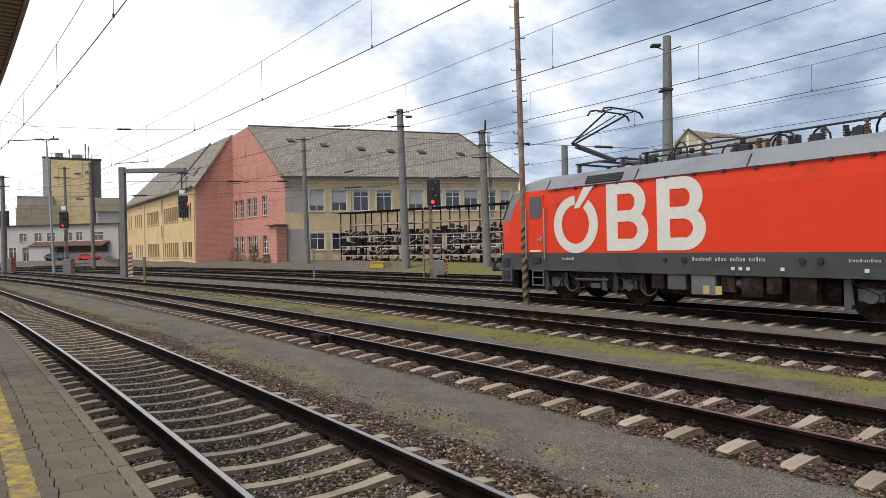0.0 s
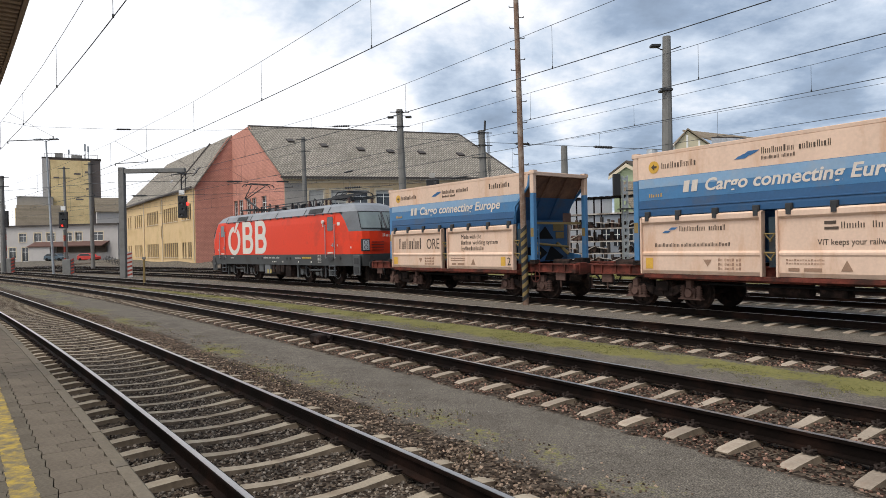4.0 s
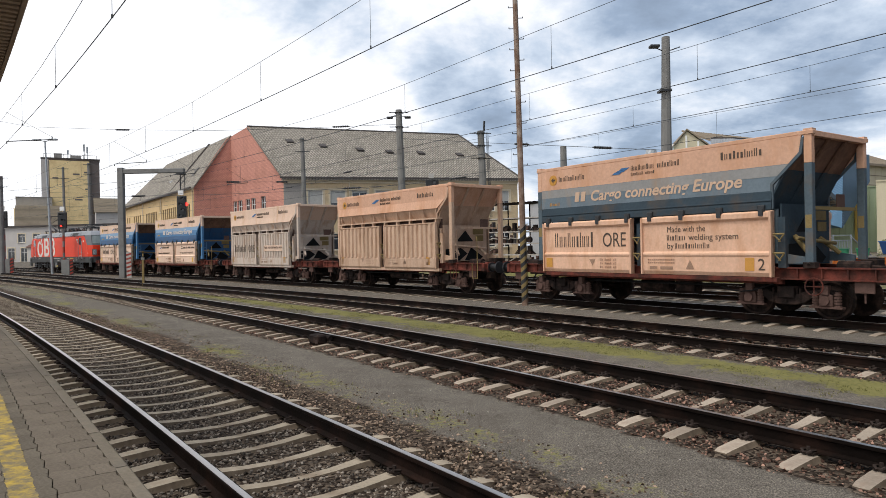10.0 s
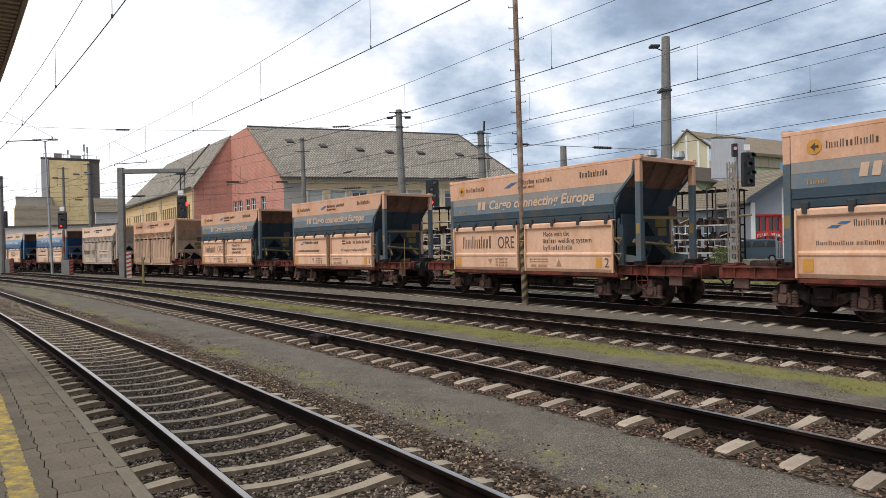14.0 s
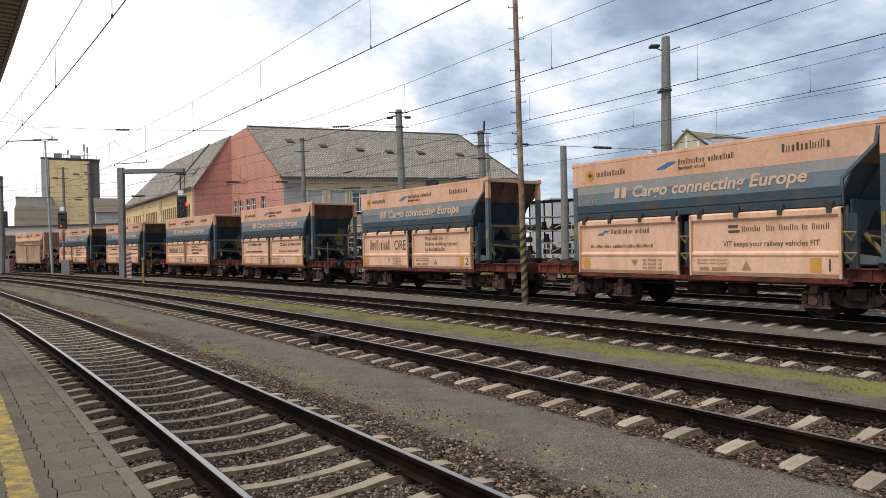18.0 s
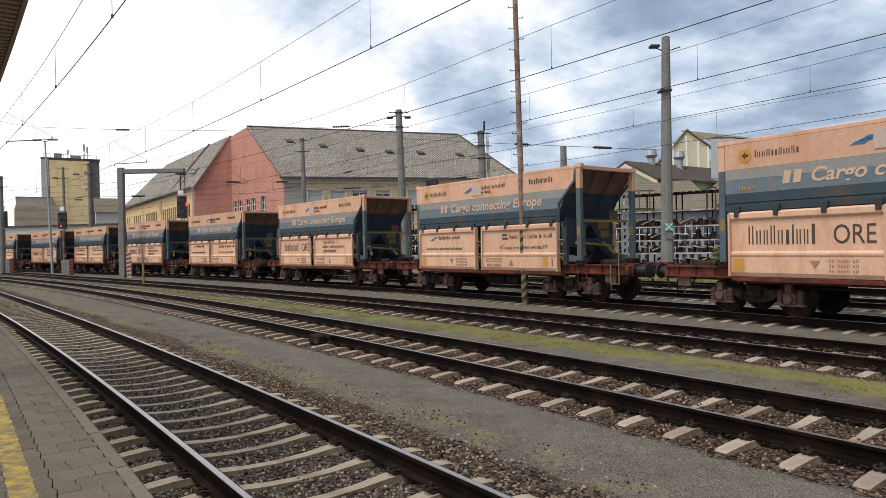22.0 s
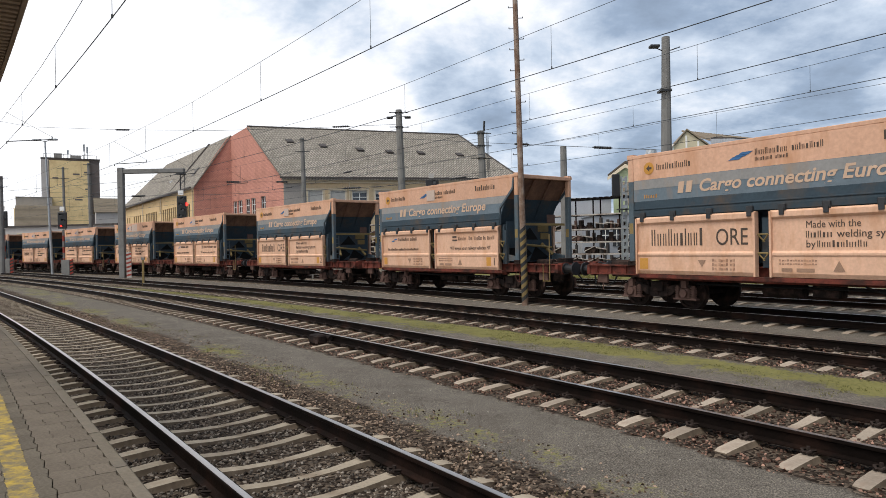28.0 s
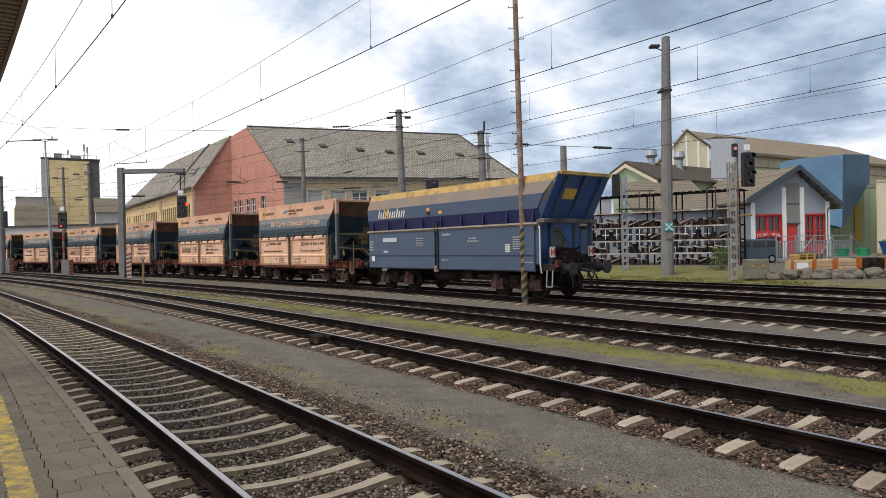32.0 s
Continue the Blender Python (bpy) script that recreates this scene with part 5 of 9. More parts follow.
            box(bm, a + 0.08, a + 0.6, y + min(sy * 0.012, sy * 0.018), y + max(sy * 0.012, sy * 0.018), 1.60, 1.66)
            part("door_plate", bm, M_LWHITE, d)
        for x, z, r in ((6.9, 1.36, 0.055), (7.5, 1.36, 0.075), (10.6, 1.36, 0.075), (11.0, 1.36, 0.075), (16.2, 1.38, 0.09), (1.2, 1.38, 0.07)):
            bm = B()
            bar(bm, (x, sy * 1.47, z), (x, sy * 1.505, z), r, 14)
            part("skirt_port", bm, M_BLACK, lo)
    for x0, x1, z0, z1 in ((16.02, 16.26, 2.98, 3.14), (15.98, 16.03, 1.95, 2.05), (17.2, 17.28, 1.84, 1.93), (1.02, 1.1, 1.84, 1.93)):
        bm = B()
        box(bm, x0, x1, -1.512, -1.500, z0, z1)
        part("sign_plate", bm, M_LWHITE, lo, "small white plate")
    bm = B()
    bar(bm, (14.75, -1.52, 3.2), (14.75, -1.62, 3.2), 0.09, 10); bar(bm, (14.75, -1.57, 3.2), (14.75, -1.57, 2.95), 0.03, 6)
    part("side_lamp", bm, M_LWHITE, lo)
    # side mark: a ring with a tick, and two blocks with two windows each
    y0, y1 = -1.512, -1.502
    bm = B()
    n = 40
    cx, cz, rx, rz = 3.6, 2.45, 0.94, 0.90
    for i in range(n):
        a0, a1 = 2 * math.pi * i / n, 2 * math.pi * (i + 1) / n
        mid = (a0 + a1) / 2
        if 0.95 < mid < 1.5:
            continue
        prism(bm, [(cx + rx * math.cos(a0), cz + rz * math.sin(a0)), (cx + rx * math.cos(a1), cz + rz * math.sin(a1)), (cx + 0.62 * rx * math.cos(a1), cz + 0.68 * rz * math.sin(a1)), (cx + 0.62 * rx * math.cos(a0), cz + 0.68 * rz * math.sin(a0))], "y", y0, y1)
    bmesh.ops.remove_doubles(bm, verts=bm.verts, dist=0.0005)
    part("side_mark", bm, M_LWHITE, lo, "large white ring mark")
    bm = B()
    prism(bm, [(3.55, 2.95), (3.78, 2.95), (4.38, 3.58), (3.98, 3.58)], "y", y0, y1)
    part("side_mark", bm, M_LWHITE, lo, "white slanted tick")
    for x, w in ((4.88, 1.5), (6.68, 1.5)):
        bm = B()
        box(bm, x, x + 0.42, y0, y1, 1.62, 3.58)
        for z0, z1 in ((1.62, 1.96), (2.46, 2.78), (3.26, 3.58)):
            box(bm, x + 0.42, x + 0.85, y0, y1, z0, z1)
        for zc, ro, ri, ww, lift in ((2.20, 0.58, 0.25, 0.66, 0.0), (3.02, 0.56, 0.24, 0.58, 0.004)):
            for i in range(14):
                a0, a1 = -math.pi / 2 + math.pi * i / 14, -math.pi / 2 + math.pi * (i + 1) / 14
                prism(bm, [(x + 0.85 + ww * math.cos(a0), zc + ro * math.sin(a0)), (x + 0.85 + ww * math.cos(a1), zc + ro * math.sin(a1)), (x + 0.85 + (ww - 0.38) * math.cos(a1), zc + ri * math.sin(a1)), (x + 0.85 + (ww - 0.38) * math.cos(a0), zc + ri * math.sin(a0))], "y", y0 - lift, y1 - lift)
        part("side_mark", bm, M_LWHITE, lo, "large white block mark with two openings")
    bm = B()
    word_bars(bm, 7.0 - 4.0, -1.497, 1.34, 0.08, (0.05,) * 7, 0.3)
    word_bars(bm, 7.75, -1.497, 1.34, 0.1, (0.06,) * 7 + (-0.05,) + (0.06,) * 4 + (-0.05,) + (0.06,) * 5 + (-0.05,) + (0.06,) * 5, 0.25)
    word_bars(bm, 11.6, -1.497, 1.34, 0.07, (0.05,) * 9, 0.3)
    for k in range(6):
        word_bars(bm, 14.05, -1.495, 1.48 - k * 0.07, 0.045, (0.05, 0.12, -0.05, 0.07), 0.4)
    for x in (8.85, 9.05, 9.25, 10.1, 11.9, 13.3):
        box(bm, x, x + 0.09, -1.49, -1.478, 1.12, 1.2)
    tagged(part("lettering", bm, M_LWHITE, lo, "small white bars on the skirt"), kind="stuff")
    bm = B()
    for x in (12.4, 12.6, 12.8, 13.0, 13.2):
        box(bm, x, x + 0.16, -1.5, -1.485, 1.34, 1.42)
    tagged(part("lettering", bm, M_YELLOWP, lo, "small yellow bars on the skirt"), kind="stuff")
    # running gear
    for xc in (3.95, 13.4):
        r = 0.61
        bm = B()
        for sy in (-1, 1):
            y = sy * 1.08
            prism(bm, [(xc - 2.1, 0.72), (xc - 2.1, 0.9), (xc - 0.8, 0.96), (xc + 0.8, 0.96), (xc + 2.1, 0.9), (xc + 2.1, 0.72), (xc + 1.1, 0.66), (xc + 0.7, 0.48), (xc - 0.7, 0.48), (xc - 1.1, 0.66)], "y", y - 0.08, y + 0.08)
        box(bm, xc - 0.5, xc + 0.5, -1.1, 1.1, 0.5, 0.95)
        b = part("bogie", bm, M_BOGIE, lo, bevel=0.02)
        for sx in (-1.5, 1.5):
            wheelset(b, xc + sx, r)
            for sy in (-1, 1):
                bm = B()
                bar(bm, (xc + sx, sy * 1.0, r), (xc + sx, sy * 1.24, r), 0.17, 12)
                box(bm, xc + sx - 0.26, xc + sx + 0.26, sy * 1.1 - 0.1, sy * 1.1 + 0.1, r - 0.12, r + 0.14)
                part("axle_box", bm, M_LDARK, b)
                for dx in (-0.42, 0.42):
                    bm = B()
                    for i in range(5):
                        bar(bm, (xc + sx + dx, sy * 1.12, 0.5 + i * 0.07), (xc + sx + dx, sy * 1.12, 0.545 + i * 0.07), 0.1, 8)
                    part("coil_spring", bm, M_BOGIE, b)
                bm = B()
                pts = [Vector((xc + sx + 0.75 + 0.28 * math.cos(t * 0.4), sy * 1.28, 0.62 + 0.28 * math.sin(t * 0.4))) for t in range(7, 16)]
                for p, q in zip(pts, pts[1:]):
                    bar(bm, p, q, 0.018, 5)
                part("cable", bm, M_LDARK, b)
        for sy in (-1, 1):
            bm = B()
            bar(bm, (xc - 0.6, sy * 1.25, 0.72), (xc + 0.75, sy * 1.25, 0.74), 0.05, 8); box(bm, xc + 0.1, xc + 0.45, sy * 1.25 - 0.07, sy * 1.25 + 0.07, 0.48, 0.62)
            part("damper", bm, M_LDARK, b)
        for sy in (-1, 1):
            for k, (dx, z0, z1) in enumerate(((-1.95, 0.3, 0.95), (-1.05, 0.35, 0.9), (-0.55, 0.3, 0.85), (0.55, 0.3, 0.8), (1.0, 0.35, 0.95), (2.0, 0.3, 0.95))):
                bm = B()
                box(bm, xc + dx - 0.07, xc + dx + 0.08, sy * 1.2 - 0.06, sy * 1.2 + 0.06, z0 + 0.12 * (k % 2), z1)
                bar(bm, (xc + dx + 0.12, sy * 1.26, z0 + 0.1), (xc + dx + 0.05, sy * 1.26, z1 + 0.05), 0.03, 6)
                part("bracket", bm, (M_LDARK, M_BLACK, M_BOGIE)[k % 3], b)
            bm = B()
            tube(bm, [Vector((xc - 1.9 + i * 0.32, sy * 1.27, 0.9 - 0.12 * (i % 3))) for i in range(13)], 0.02, 5)
            part("cable", bm, M_BLACK, b)
    rnd = random.Random(3)
    x = 6.35
    while x < 11.0:
        w = rnd.uniform(0.3, 0.75)
        bm = B()
        box(bm, x, x + w, -1.38, -0.4, rnd.choice((0.35, 0.45, 0.55)), 0.98, 0.02)
        part("underfloor_case", bm, (M_LDARK, M_BOGIE, M_LGREY, M_BOGIE)[rnd.randrange(4)], lo)
        x += w + rnd.uniform(0.05, 0.25)
    for x in (8.0, 8.35):
        bm = B()
        box(bm, x, x + 0.18, -1.4, -1.385, 0.48, 0.7)
        part("label_plate", bm, M_PLATE, lo, "small yellow plate")
    bm = B()
    bar(bm, (8.6, -1.2, 0.78), (9.3, -1.2, 0.78), 0.13, 12)
    part("air_cylinder", bm, M_LDARK, lo)
    bm = B()
    box(bm, 6.4, 11.2, -1.0, 1.0, 0.4, 0.97)
    part("transformer", bm, M_BOGIE, lo)
    # roof gear
    def panto(x, up, way):
        bm = B()
        for y in (-0.75, 0.75):
            beam(bm, (x - 1.0, y, 4.42), (x + 1.1, y, 4.42), 0.05)
        for xx in (x - 0.9, x, x + 0.9):
            beam(bm, (xx, -0.8, 4.42), (xx, 0.8, 4.42), 0.06)
        base = part("pantograph", bm, M_DARK, lo, "raised single-arm pantograph" if up else "folded single-arm pantograph")
        for xx in (x - 0.9, x + 0.9):
            for y in (-0.7, 0.7):
                bm = B()
                for i in range(4):
                    bar(bm, (xx, y, 4.1 + i * 0.075), (xx, y, 4.14 + i * 0.075), 0.085, 8)
                bar(bm, (xx, y, 4.06), (xx, y, 4.4), 0.045, 6)
                part("insulator", bm, M_INSUL, base)
        knee = (x - way * 1.85, 5.28) if up else (x - way * 1.75, 4.62)
        head = (x + way * 0.05, 6.08) if up else (x + way * 0.35, 4.74)
        bm = B()
        bar(bm, (x, 0, 4.5), (knee[0], 0, knee[1]), 0.06, 8); bar(bm, (x - way * 0.25, 0.2, 4.5), (knee[0], 0.1, knee[1] - 0.12), 0.03, 6)
        part("lower_arm", bm, M_DARK, base)
        bm = B()
        for y in (-0.12, 0.12):
            bar(bm, (knee[0], y * 0.6, knee[1]), (head[0], y * 4, head[1] - 0.1), 0.032, 6)
        bar(bm, (knee[0], 0, knee[1] + 0.05), (head[0], 0, head[1] - 0.15), 0.02, 6)
        part("upper_arm", bm, M_DARK, base)
        bm = B()
        for dx in (-0.28, 0.28):
            pts = [(-0.98, -0.2), (-0.86, -0.05), (-0.6, 0.0), (0.6, 0.0), (0.86, -0.05), (0.98, -0.2)]
            for p, q in zip(pts, pts[1:]):
                bar(bm, (head[0] + dx, p[0], head[1] + p[1]), (head[0] + dx, q[0], head[1] + q[1]), 0.03, 6)
        for y in (-0.5, 0.5):
            bar(bm, (head[0] - 0.28, y, head[1] - 0.04), (head[0] + 0.28, y, head[1] - 0.04), 0.02, 6)
        part("collector_head", bm, M_DARK, base)
    panto(3.95, True, 1)
    panto(15.0, False, 1)
    for i, x in enumerate((5.6, 6.2, 6.9, 7.5, 8.2, 8.9, 9.6, 10.3, 11.0, 11.6, 12.2, 12.8)):
        bm = B()
        yy = (-0.55, 0.2, -0.2)[i % 3]
        h = (0.34, 0.42, 0.3)[i % 3]
        for k in range(int(h / 0.06)):
            bar(bm, (x, yy, 4.12 + k * 0.06), (x, yy, 4.15 + k * 0.06), 0.075, 8)
        bar(bm, (x, yy, 4.06), (x, yy, 4.12 + h), 0.035, 6)
        box(bm, x - 0.05, x + 0.05, yy - 0.05, yy + 0.05, 4.1 + h, 4.18 + h)
        part("roof_insulator", bm, M_INSUL if i % 2 else M_BLACK, lo)
    for y, z, a, c in ((-0.5, 4.5, 5.4, 12.9), (0.2, 4.46, 5.0, 9.0), (-0.2, 4.55, 8.0, 14.0)):
        bm = B()
        bar(bm, (a, y, z), (c, y, z), 0.028, 6)
        part("roof_busbar", bm, M_DARK, lo)
    for x in (9.4, 12.3, 13.6):
        bm = B()
        pts = [Vector((x + 0.5 * math.cos(t * 0.5), -0.4 + 0.1 * t, 4.3 + 0.26 * math.sin(t * 0.52))) for t in range(7)]
        for p, q in zip(pts, pts[1:]):
            bar(bm, p, q, 0.025, 5)
        part("roof_cable", bm, M_BLACK if x < 13 else M_GALV, lo)
    rr = random.Random(12)
    for i in range(26):
        x = 5.3 + i * 0.29 + rr.uniform(-0.08, 0.08)
        y, h = rr.uniform(-0.75, 0.6), rr.uniform(0.2, 0.5)
        bm = B()
        if i % 3 == 0:
            box(bm, x - 0.12, x + 0.14, y - 0.1, y + 0.1, 4.08, 4.1 + h * 0.8, 0.02)
            part("roof_gear_box", bm, M_BLACK, lo)
        elif i % 3 == 1:
            for k in range(int(h / 0.055)):
                bar(bm, (x, y, 4.1 + k * 0.055), (x, y, 4.13 + k * 0.055), 0.07, 8)
            bar(bm, (x, y, 4.05), (x, y, 4.12 + h), 0.03, 6)
            part("roof_insulator", bm, M_INSUL, lo)
        else:
            pts = [Vector((x + 0.28 * math.cos(t * 0.55), y + 0.03 * t, 4.2 + h * math.sin(t * 0.55))) for t in range(7)]
            tube(bm, pts, 0.028, 6)
            part("roof_cable", bm, M_BLACK, lo)
    for x0, x1, y, z in ((13.2, 16.4, -0.62, 4.46), (13.2, 16.4, 0.62, 4.46), (13.6, 16.6, 0.0, 4.62)):
        bm = B()
        beam(bm, (x0, y, z), (x1, y, z + 0.04), 0.045, 0.06)
        part("roof_beam", bm, M_DARK, lo)
    bm = B()
    box(bm, 6.4, 7.4, -0.4, 0.5, 4.08, 4.32, 0.05)
    part("roof_box", bm, M_LGREY, lo)
    bm = B()
    bar(bm, (1.95, -0.35, 3.9), (1.6, -0.35, 3.98), 0.06, 10, 0.1); bar(bm, (1.95, 0.0, 3.9), (1.6, 0.0, 3.98), 0.06, 10, 0.1)
    part("horn", bm, M_LDARK, lo)
    return lo


LOCO = locomotive()

# ---- the blue hopper at the end of the train ----
M_HB = mat("worn slate-blue paint", (0.05, 0.076, 0.125), 0.55, 0, 0.1, 0.6, 12, 0.05, (0.05, 0.062, 0.09), 0.28, 0.8)
M_HNAVY = mat("dark navy paint", (0.010, 0.014, 0.07), 0.5, 0, 0.15, 0.7, 12, 0.05, (0.025, 0.028, 0.055), 0.3, 0.9)
M_HGREY = mat("dusty grey-brown paint", (0.215, 0.18, 0.155), 0.75, 0, 0.12, 0.6, 12, 0.08, (0.3, 0.2, 0.12), 0.32, 0.9)
M_HYEL = mat("chipped yellow paint", (0.45, 0.30, 0.11), 0.7, 0, 0.15, 0.8, 12, 0.08, (0.2, 0.13, 0.08), 0.42, 2.2)
M_HBRIGHT = mat("scratched bright blue paint", (0.025, 0.12, 0.36), 0.5, 0, 0.25, 0.7, 12, 0.08, (0.09, 0.1, 0.12), 0.42, 1.6)
M_HEND = mat("patchy deep blue paint", (0.02, 0.066, 0.21), 0.5, 0, 0.2, 0.8, 12, 0.08, (0.04, 0.09, 0.2), 0.4, 0.8)
M_HBARE = mat("bare greyed steel", (0.13, 0.135, 0.13), 0.7, 0, 0.3, 1.5, 14, 0.1, (0.06, 0.05, 0.045), 0.5, 2.5)


def hopper_wagon():
    h = thing("hopper_wagon", "blue self-discharging hopper wagon with a yellow top rim", "freight wagon", group="wagons of the ore train")
    for sy in (-1, 1):
        for x0, x1 in ((0.0, 5.02), (5.3, 10.56)):
            bm = B()
            prism(bm, [(sy * 1.42, 0.94), (sy * 1.46, 0.98), (sy * 1.45, 2.5), (sy * 1.36, 2.5), (sy * 1.36, 0.94)], "x", x0, x1)
            d = part("side_flap", bm, M_HB, h, "slate-blue side flap", bevel=0.008)
            bm = B()
            box(bm, x0, x1, min(sy * 1.46, sy * 1.475), max(sy * 1.46, sy * 1.475), 1.49, 1.52)
            part("seam", bm, M_HNAVY, d)
        bm = B()
        prism(bm, [(sy * 1.46, 2.5), (sy * 1.50, 2.56), (sy * 1.46, 2.62), (sy * 1.30, 2.62), (sy * 1.30, 2.5)], "x", -0.1, 10.75)
        part("side_ledge", bm, M_HGREY, h, "dusty ledge along the side")
        for (a, za), (c, zc), x0a, x1a, x0c, x1c, mt, nm in (((1.36, 2.62), (1.46, 3.08), 0.0, 10.75, -0.03, 10.75, M_HNAVY, "navy_band"), ((1.46, 3.08), (1.47, 3.57), -0.03, 10.75, -0.06, 11.05, M_HB, "blue_band"),
                                                      ((1.47, 3.57), (1.32, 3.98), -0.06, 11.05, -0.08, 11.35, M_HGREY, "grey_band"), ((1.32, 3.98), (1.22, 4.24), -0.08, 11.35, -0.1, 11.6, M_HYEL, "yellow_rim")):
            bm = B()
            o = [bm.verts.new(p) for p in ((x0a, sy * a, za), (x1a, sy * a, za), (x1c, sy * c, zc), (x0c, sy * c, zc))]
            i_ = [bm.verts.new((p.co.x, p.co.y - sy * 0.06, p.co.z)) for p in o]
            bm.faces.new(o); bm.faces.new(i_[::-1])
            for k in range(4):
                bm.faces.new((o[k], i_[k], i_[(k + 1) % 4], o[(k + 1) % 4]))
            part(nm, bm, mt, h)
        for i in range(9):
            bm = B()
            x = 0.35 + i * 1.27
            prism(bm, [(sy * 1.36, 2.62), (sy * 1.46, 3.06), (sy * 1.50, 2.62)], "x", x, x + 0.05)
            part("rib", bm, M_HNAVY, h)
    # end walls: sloping, with ribs
    for x0, x1, mt in ((11.6, 10.75, M_HEND), (-0.1, 0.05, M_HNAVY)):
        bm = B()
        prism(bm, [(x0, 4.2), (x0 - 0.06, 4.2), (x1 - 0.06, 2.72), (x1, 2.72)], "y", -1.30, 1.30)
        part("end_wall", bm, mt, h, "scratched bright blue sloping end" if x0 > 5 else "")
        if x0 > 5:
            for y in (-0.85, 0.02, 0.88):
                bm = B()
                prism(bm, [(x0 + 0.02, 4.15), (x1 + 0.02, 2.76), (x1 + 0.1, 2.76), (x0 + 0.1, 4.15)], "y", y - 0.04, y + 0.04)
                part("end_rib", bm, M_HB, h)
            bm = B()
            c = [(11.36, -0.72, 3.72), (11.36, -0.12, 3.72), (11.17, -0.12, 3.38), (11.17, -0.72, 3.38)]
            f = [bm.verts.new(p) for p in c]; g = [bm.verts.new((p[0] - 0.02, p[1], p[2])) for p in c]
            bm.faces.new(f); bm.faces.new(g[::-1])
            for k in range(4):
                bm.faces.new((f[k], g[k], g[(k + 1) % 4], f[(k + 1) % 4]))
            part("placard", bm, M_YELLOWP, h, "yellow warning placard")
    bm = B()
    box(bm, 11.45, 11.68, -1.26, 1.26, 4.14, 4.27)
    part("end_rim", bm, M_HYEL, h, bevel=0.02)
    bm = B()
    box(bm, -0.16, 0.0, -1.26, 1.26, 4.14, 4.27)
    part("end_rim", bm, M_HYEL, h, bevel=0.02)
    bm = B()
    box(bm, 10.6, 10.95, -1.38, 1.38, 2.58, 2.74, 0.02)
    part("end_beam", bm, M_HBARE, h, "bare steel cross beam")
    bm = B()
    box(bm, 10.1, 10.2, -1.3, 1.3, 1.2, 2.6)
    eb = part("end_bulkhead", bm, M_HBRIGHT, h, "scratched blue bulkhead")
    bm = B()
    prism(bm, [(-0.38, 1.25), (-0.42, 1.8), (-0.3, 2.35), (-0.05, 2.5), (0.35, 2.44), (0.5, 2.1), (0.72, 1.9), (0.6, 1.5), (0.7, 1.25)], "x", 10.2, 10.206)
    part("bare_patch", bm, M_HBARE, eb, "bare grey patch in the paint")
    bm = B()
    ring(bm, (10.22, 0.05, 2.0), 0.33, 0.012, "x")
    part("round_hatch", bm, M_BOGIE, eb)
    for ya in (-1.0, 0.95):
        bm = B()
        box(bm, 10.96, 10.99, ya - 0.12, ya + 0.12, 1.42, 1.78)
        tb = part("tail_board", bm, M_LWHITE, h, "red and white tail board")
        for pts in (((ya - 0.1, 1.45), (ya - 0.1, 1.75), (ya - 0.01, 1.6)), ((ya + 0.1, 1.45), (ya + 0.1, 1.75), (ya + 0.01, 1.6))):
            bm = B()
            prism(bm, pts, "x", 10.99, 11.0)
            part("red_wedge", bm, M_REDP, tb)
    bm = B()
    bar(bm, (10.9, -1.3, 1.42), (10.9, 1.3, 1.42), 0.035, 8); bar(bm, (10.85, -0.9, 1.2), (10.85, 0.5, 1.75), 0.04, 8)
    box(bm, 10.5, 11.0, -0.45, 0.4, 1.2, 1.62, 0.04); bar(bm, (10.6, -0.5, 1.66), (10.6, 0.6, 1.6), 0.12, 10)
    box(bm, 10.4, 10.95, 0.55, 0.95, 1.2, 1.5, 0.03); bar(bm, (10.8, 0.2, 1.3), (11.15, 0.35, 0.6), 0.04, 8)
    part("brake_gear", bm, M_BOGIE, h, "dark greasy brake gear on the end")
    bm = B()
    for ya in (-0.55, -0.25, 0.3, 0.6):
        pts = [(11.35, ya, 0.95), (11.5, ya, 0.75), (11.52, ya + 0.08, 0.5), (11.4, ya + 0.14, 0.36)]
        for p_, q_ in zip(pts, pts[1:]):
            bar(bm, p_, q_, 0.028, 6)
    part("air_hose", bm, M_CABLE, h)
    for y in (-1.32, -0.72, 0.5, 1.32):
        bm = B()
        box(bm, 10.55, 10.72, y - 0.06, y + 0.06, 1.2, 2.6)
        part("end_post", bm, M_HB, h)
    bm = B()
    pts = [(10.8, -1.36, 0.9), (10.8, -1.42, 1.2), (10.8, -1.42, 2.4), (10.72, -1.38, 2.5)]
    for p, q in zip(pts, pts[1:]):
        bar(bm, p, q, 0.025, 6)
    part("hand_rail", bm, M_LWHITE, h, "pale hand rail")
    bm = B()
    box(bm, 10.3, 11.3, -1.25, 1.25, 0.95, 1.2, 0.02)
    part("headstock", bm, M_BOGIE, h)
    bm = B()
    box(bm, 0.2, 11.0, -0.35, 0.35, 0.7, 1.0); box(bm, -0.35, 0.2, -1.25, 1.25, 0.95, 1.2)
    part("centre_sill", bm, M_BOGIE, h)
    buffer_pair(h, 11.3, 1)
    buffer_pair(h, -0.35, -1)
    bm = B()
    box(bm, 11.3, 11.42, -1.25, -1.05, 1.1, 1.35)
    part("tail_plate", bm, M_FRAME, h, "red tail plate")
    bm = B()
    bar(bm, (11.3, 0, 1.0), (11.75, 0, 0.95), 0.06, 8); ring(bm, (11.75, 0, 0.82), 0.12, 0.03)
    for y in (-0.5, 0.4):
        bar(bm, (11.3, y, 0.98), (11.42, y, 0.55), 0.03, 6); bar(bm, (11.42, y, 0.55), (11.3, y + 0.1, 0.4), 0.03, 6)
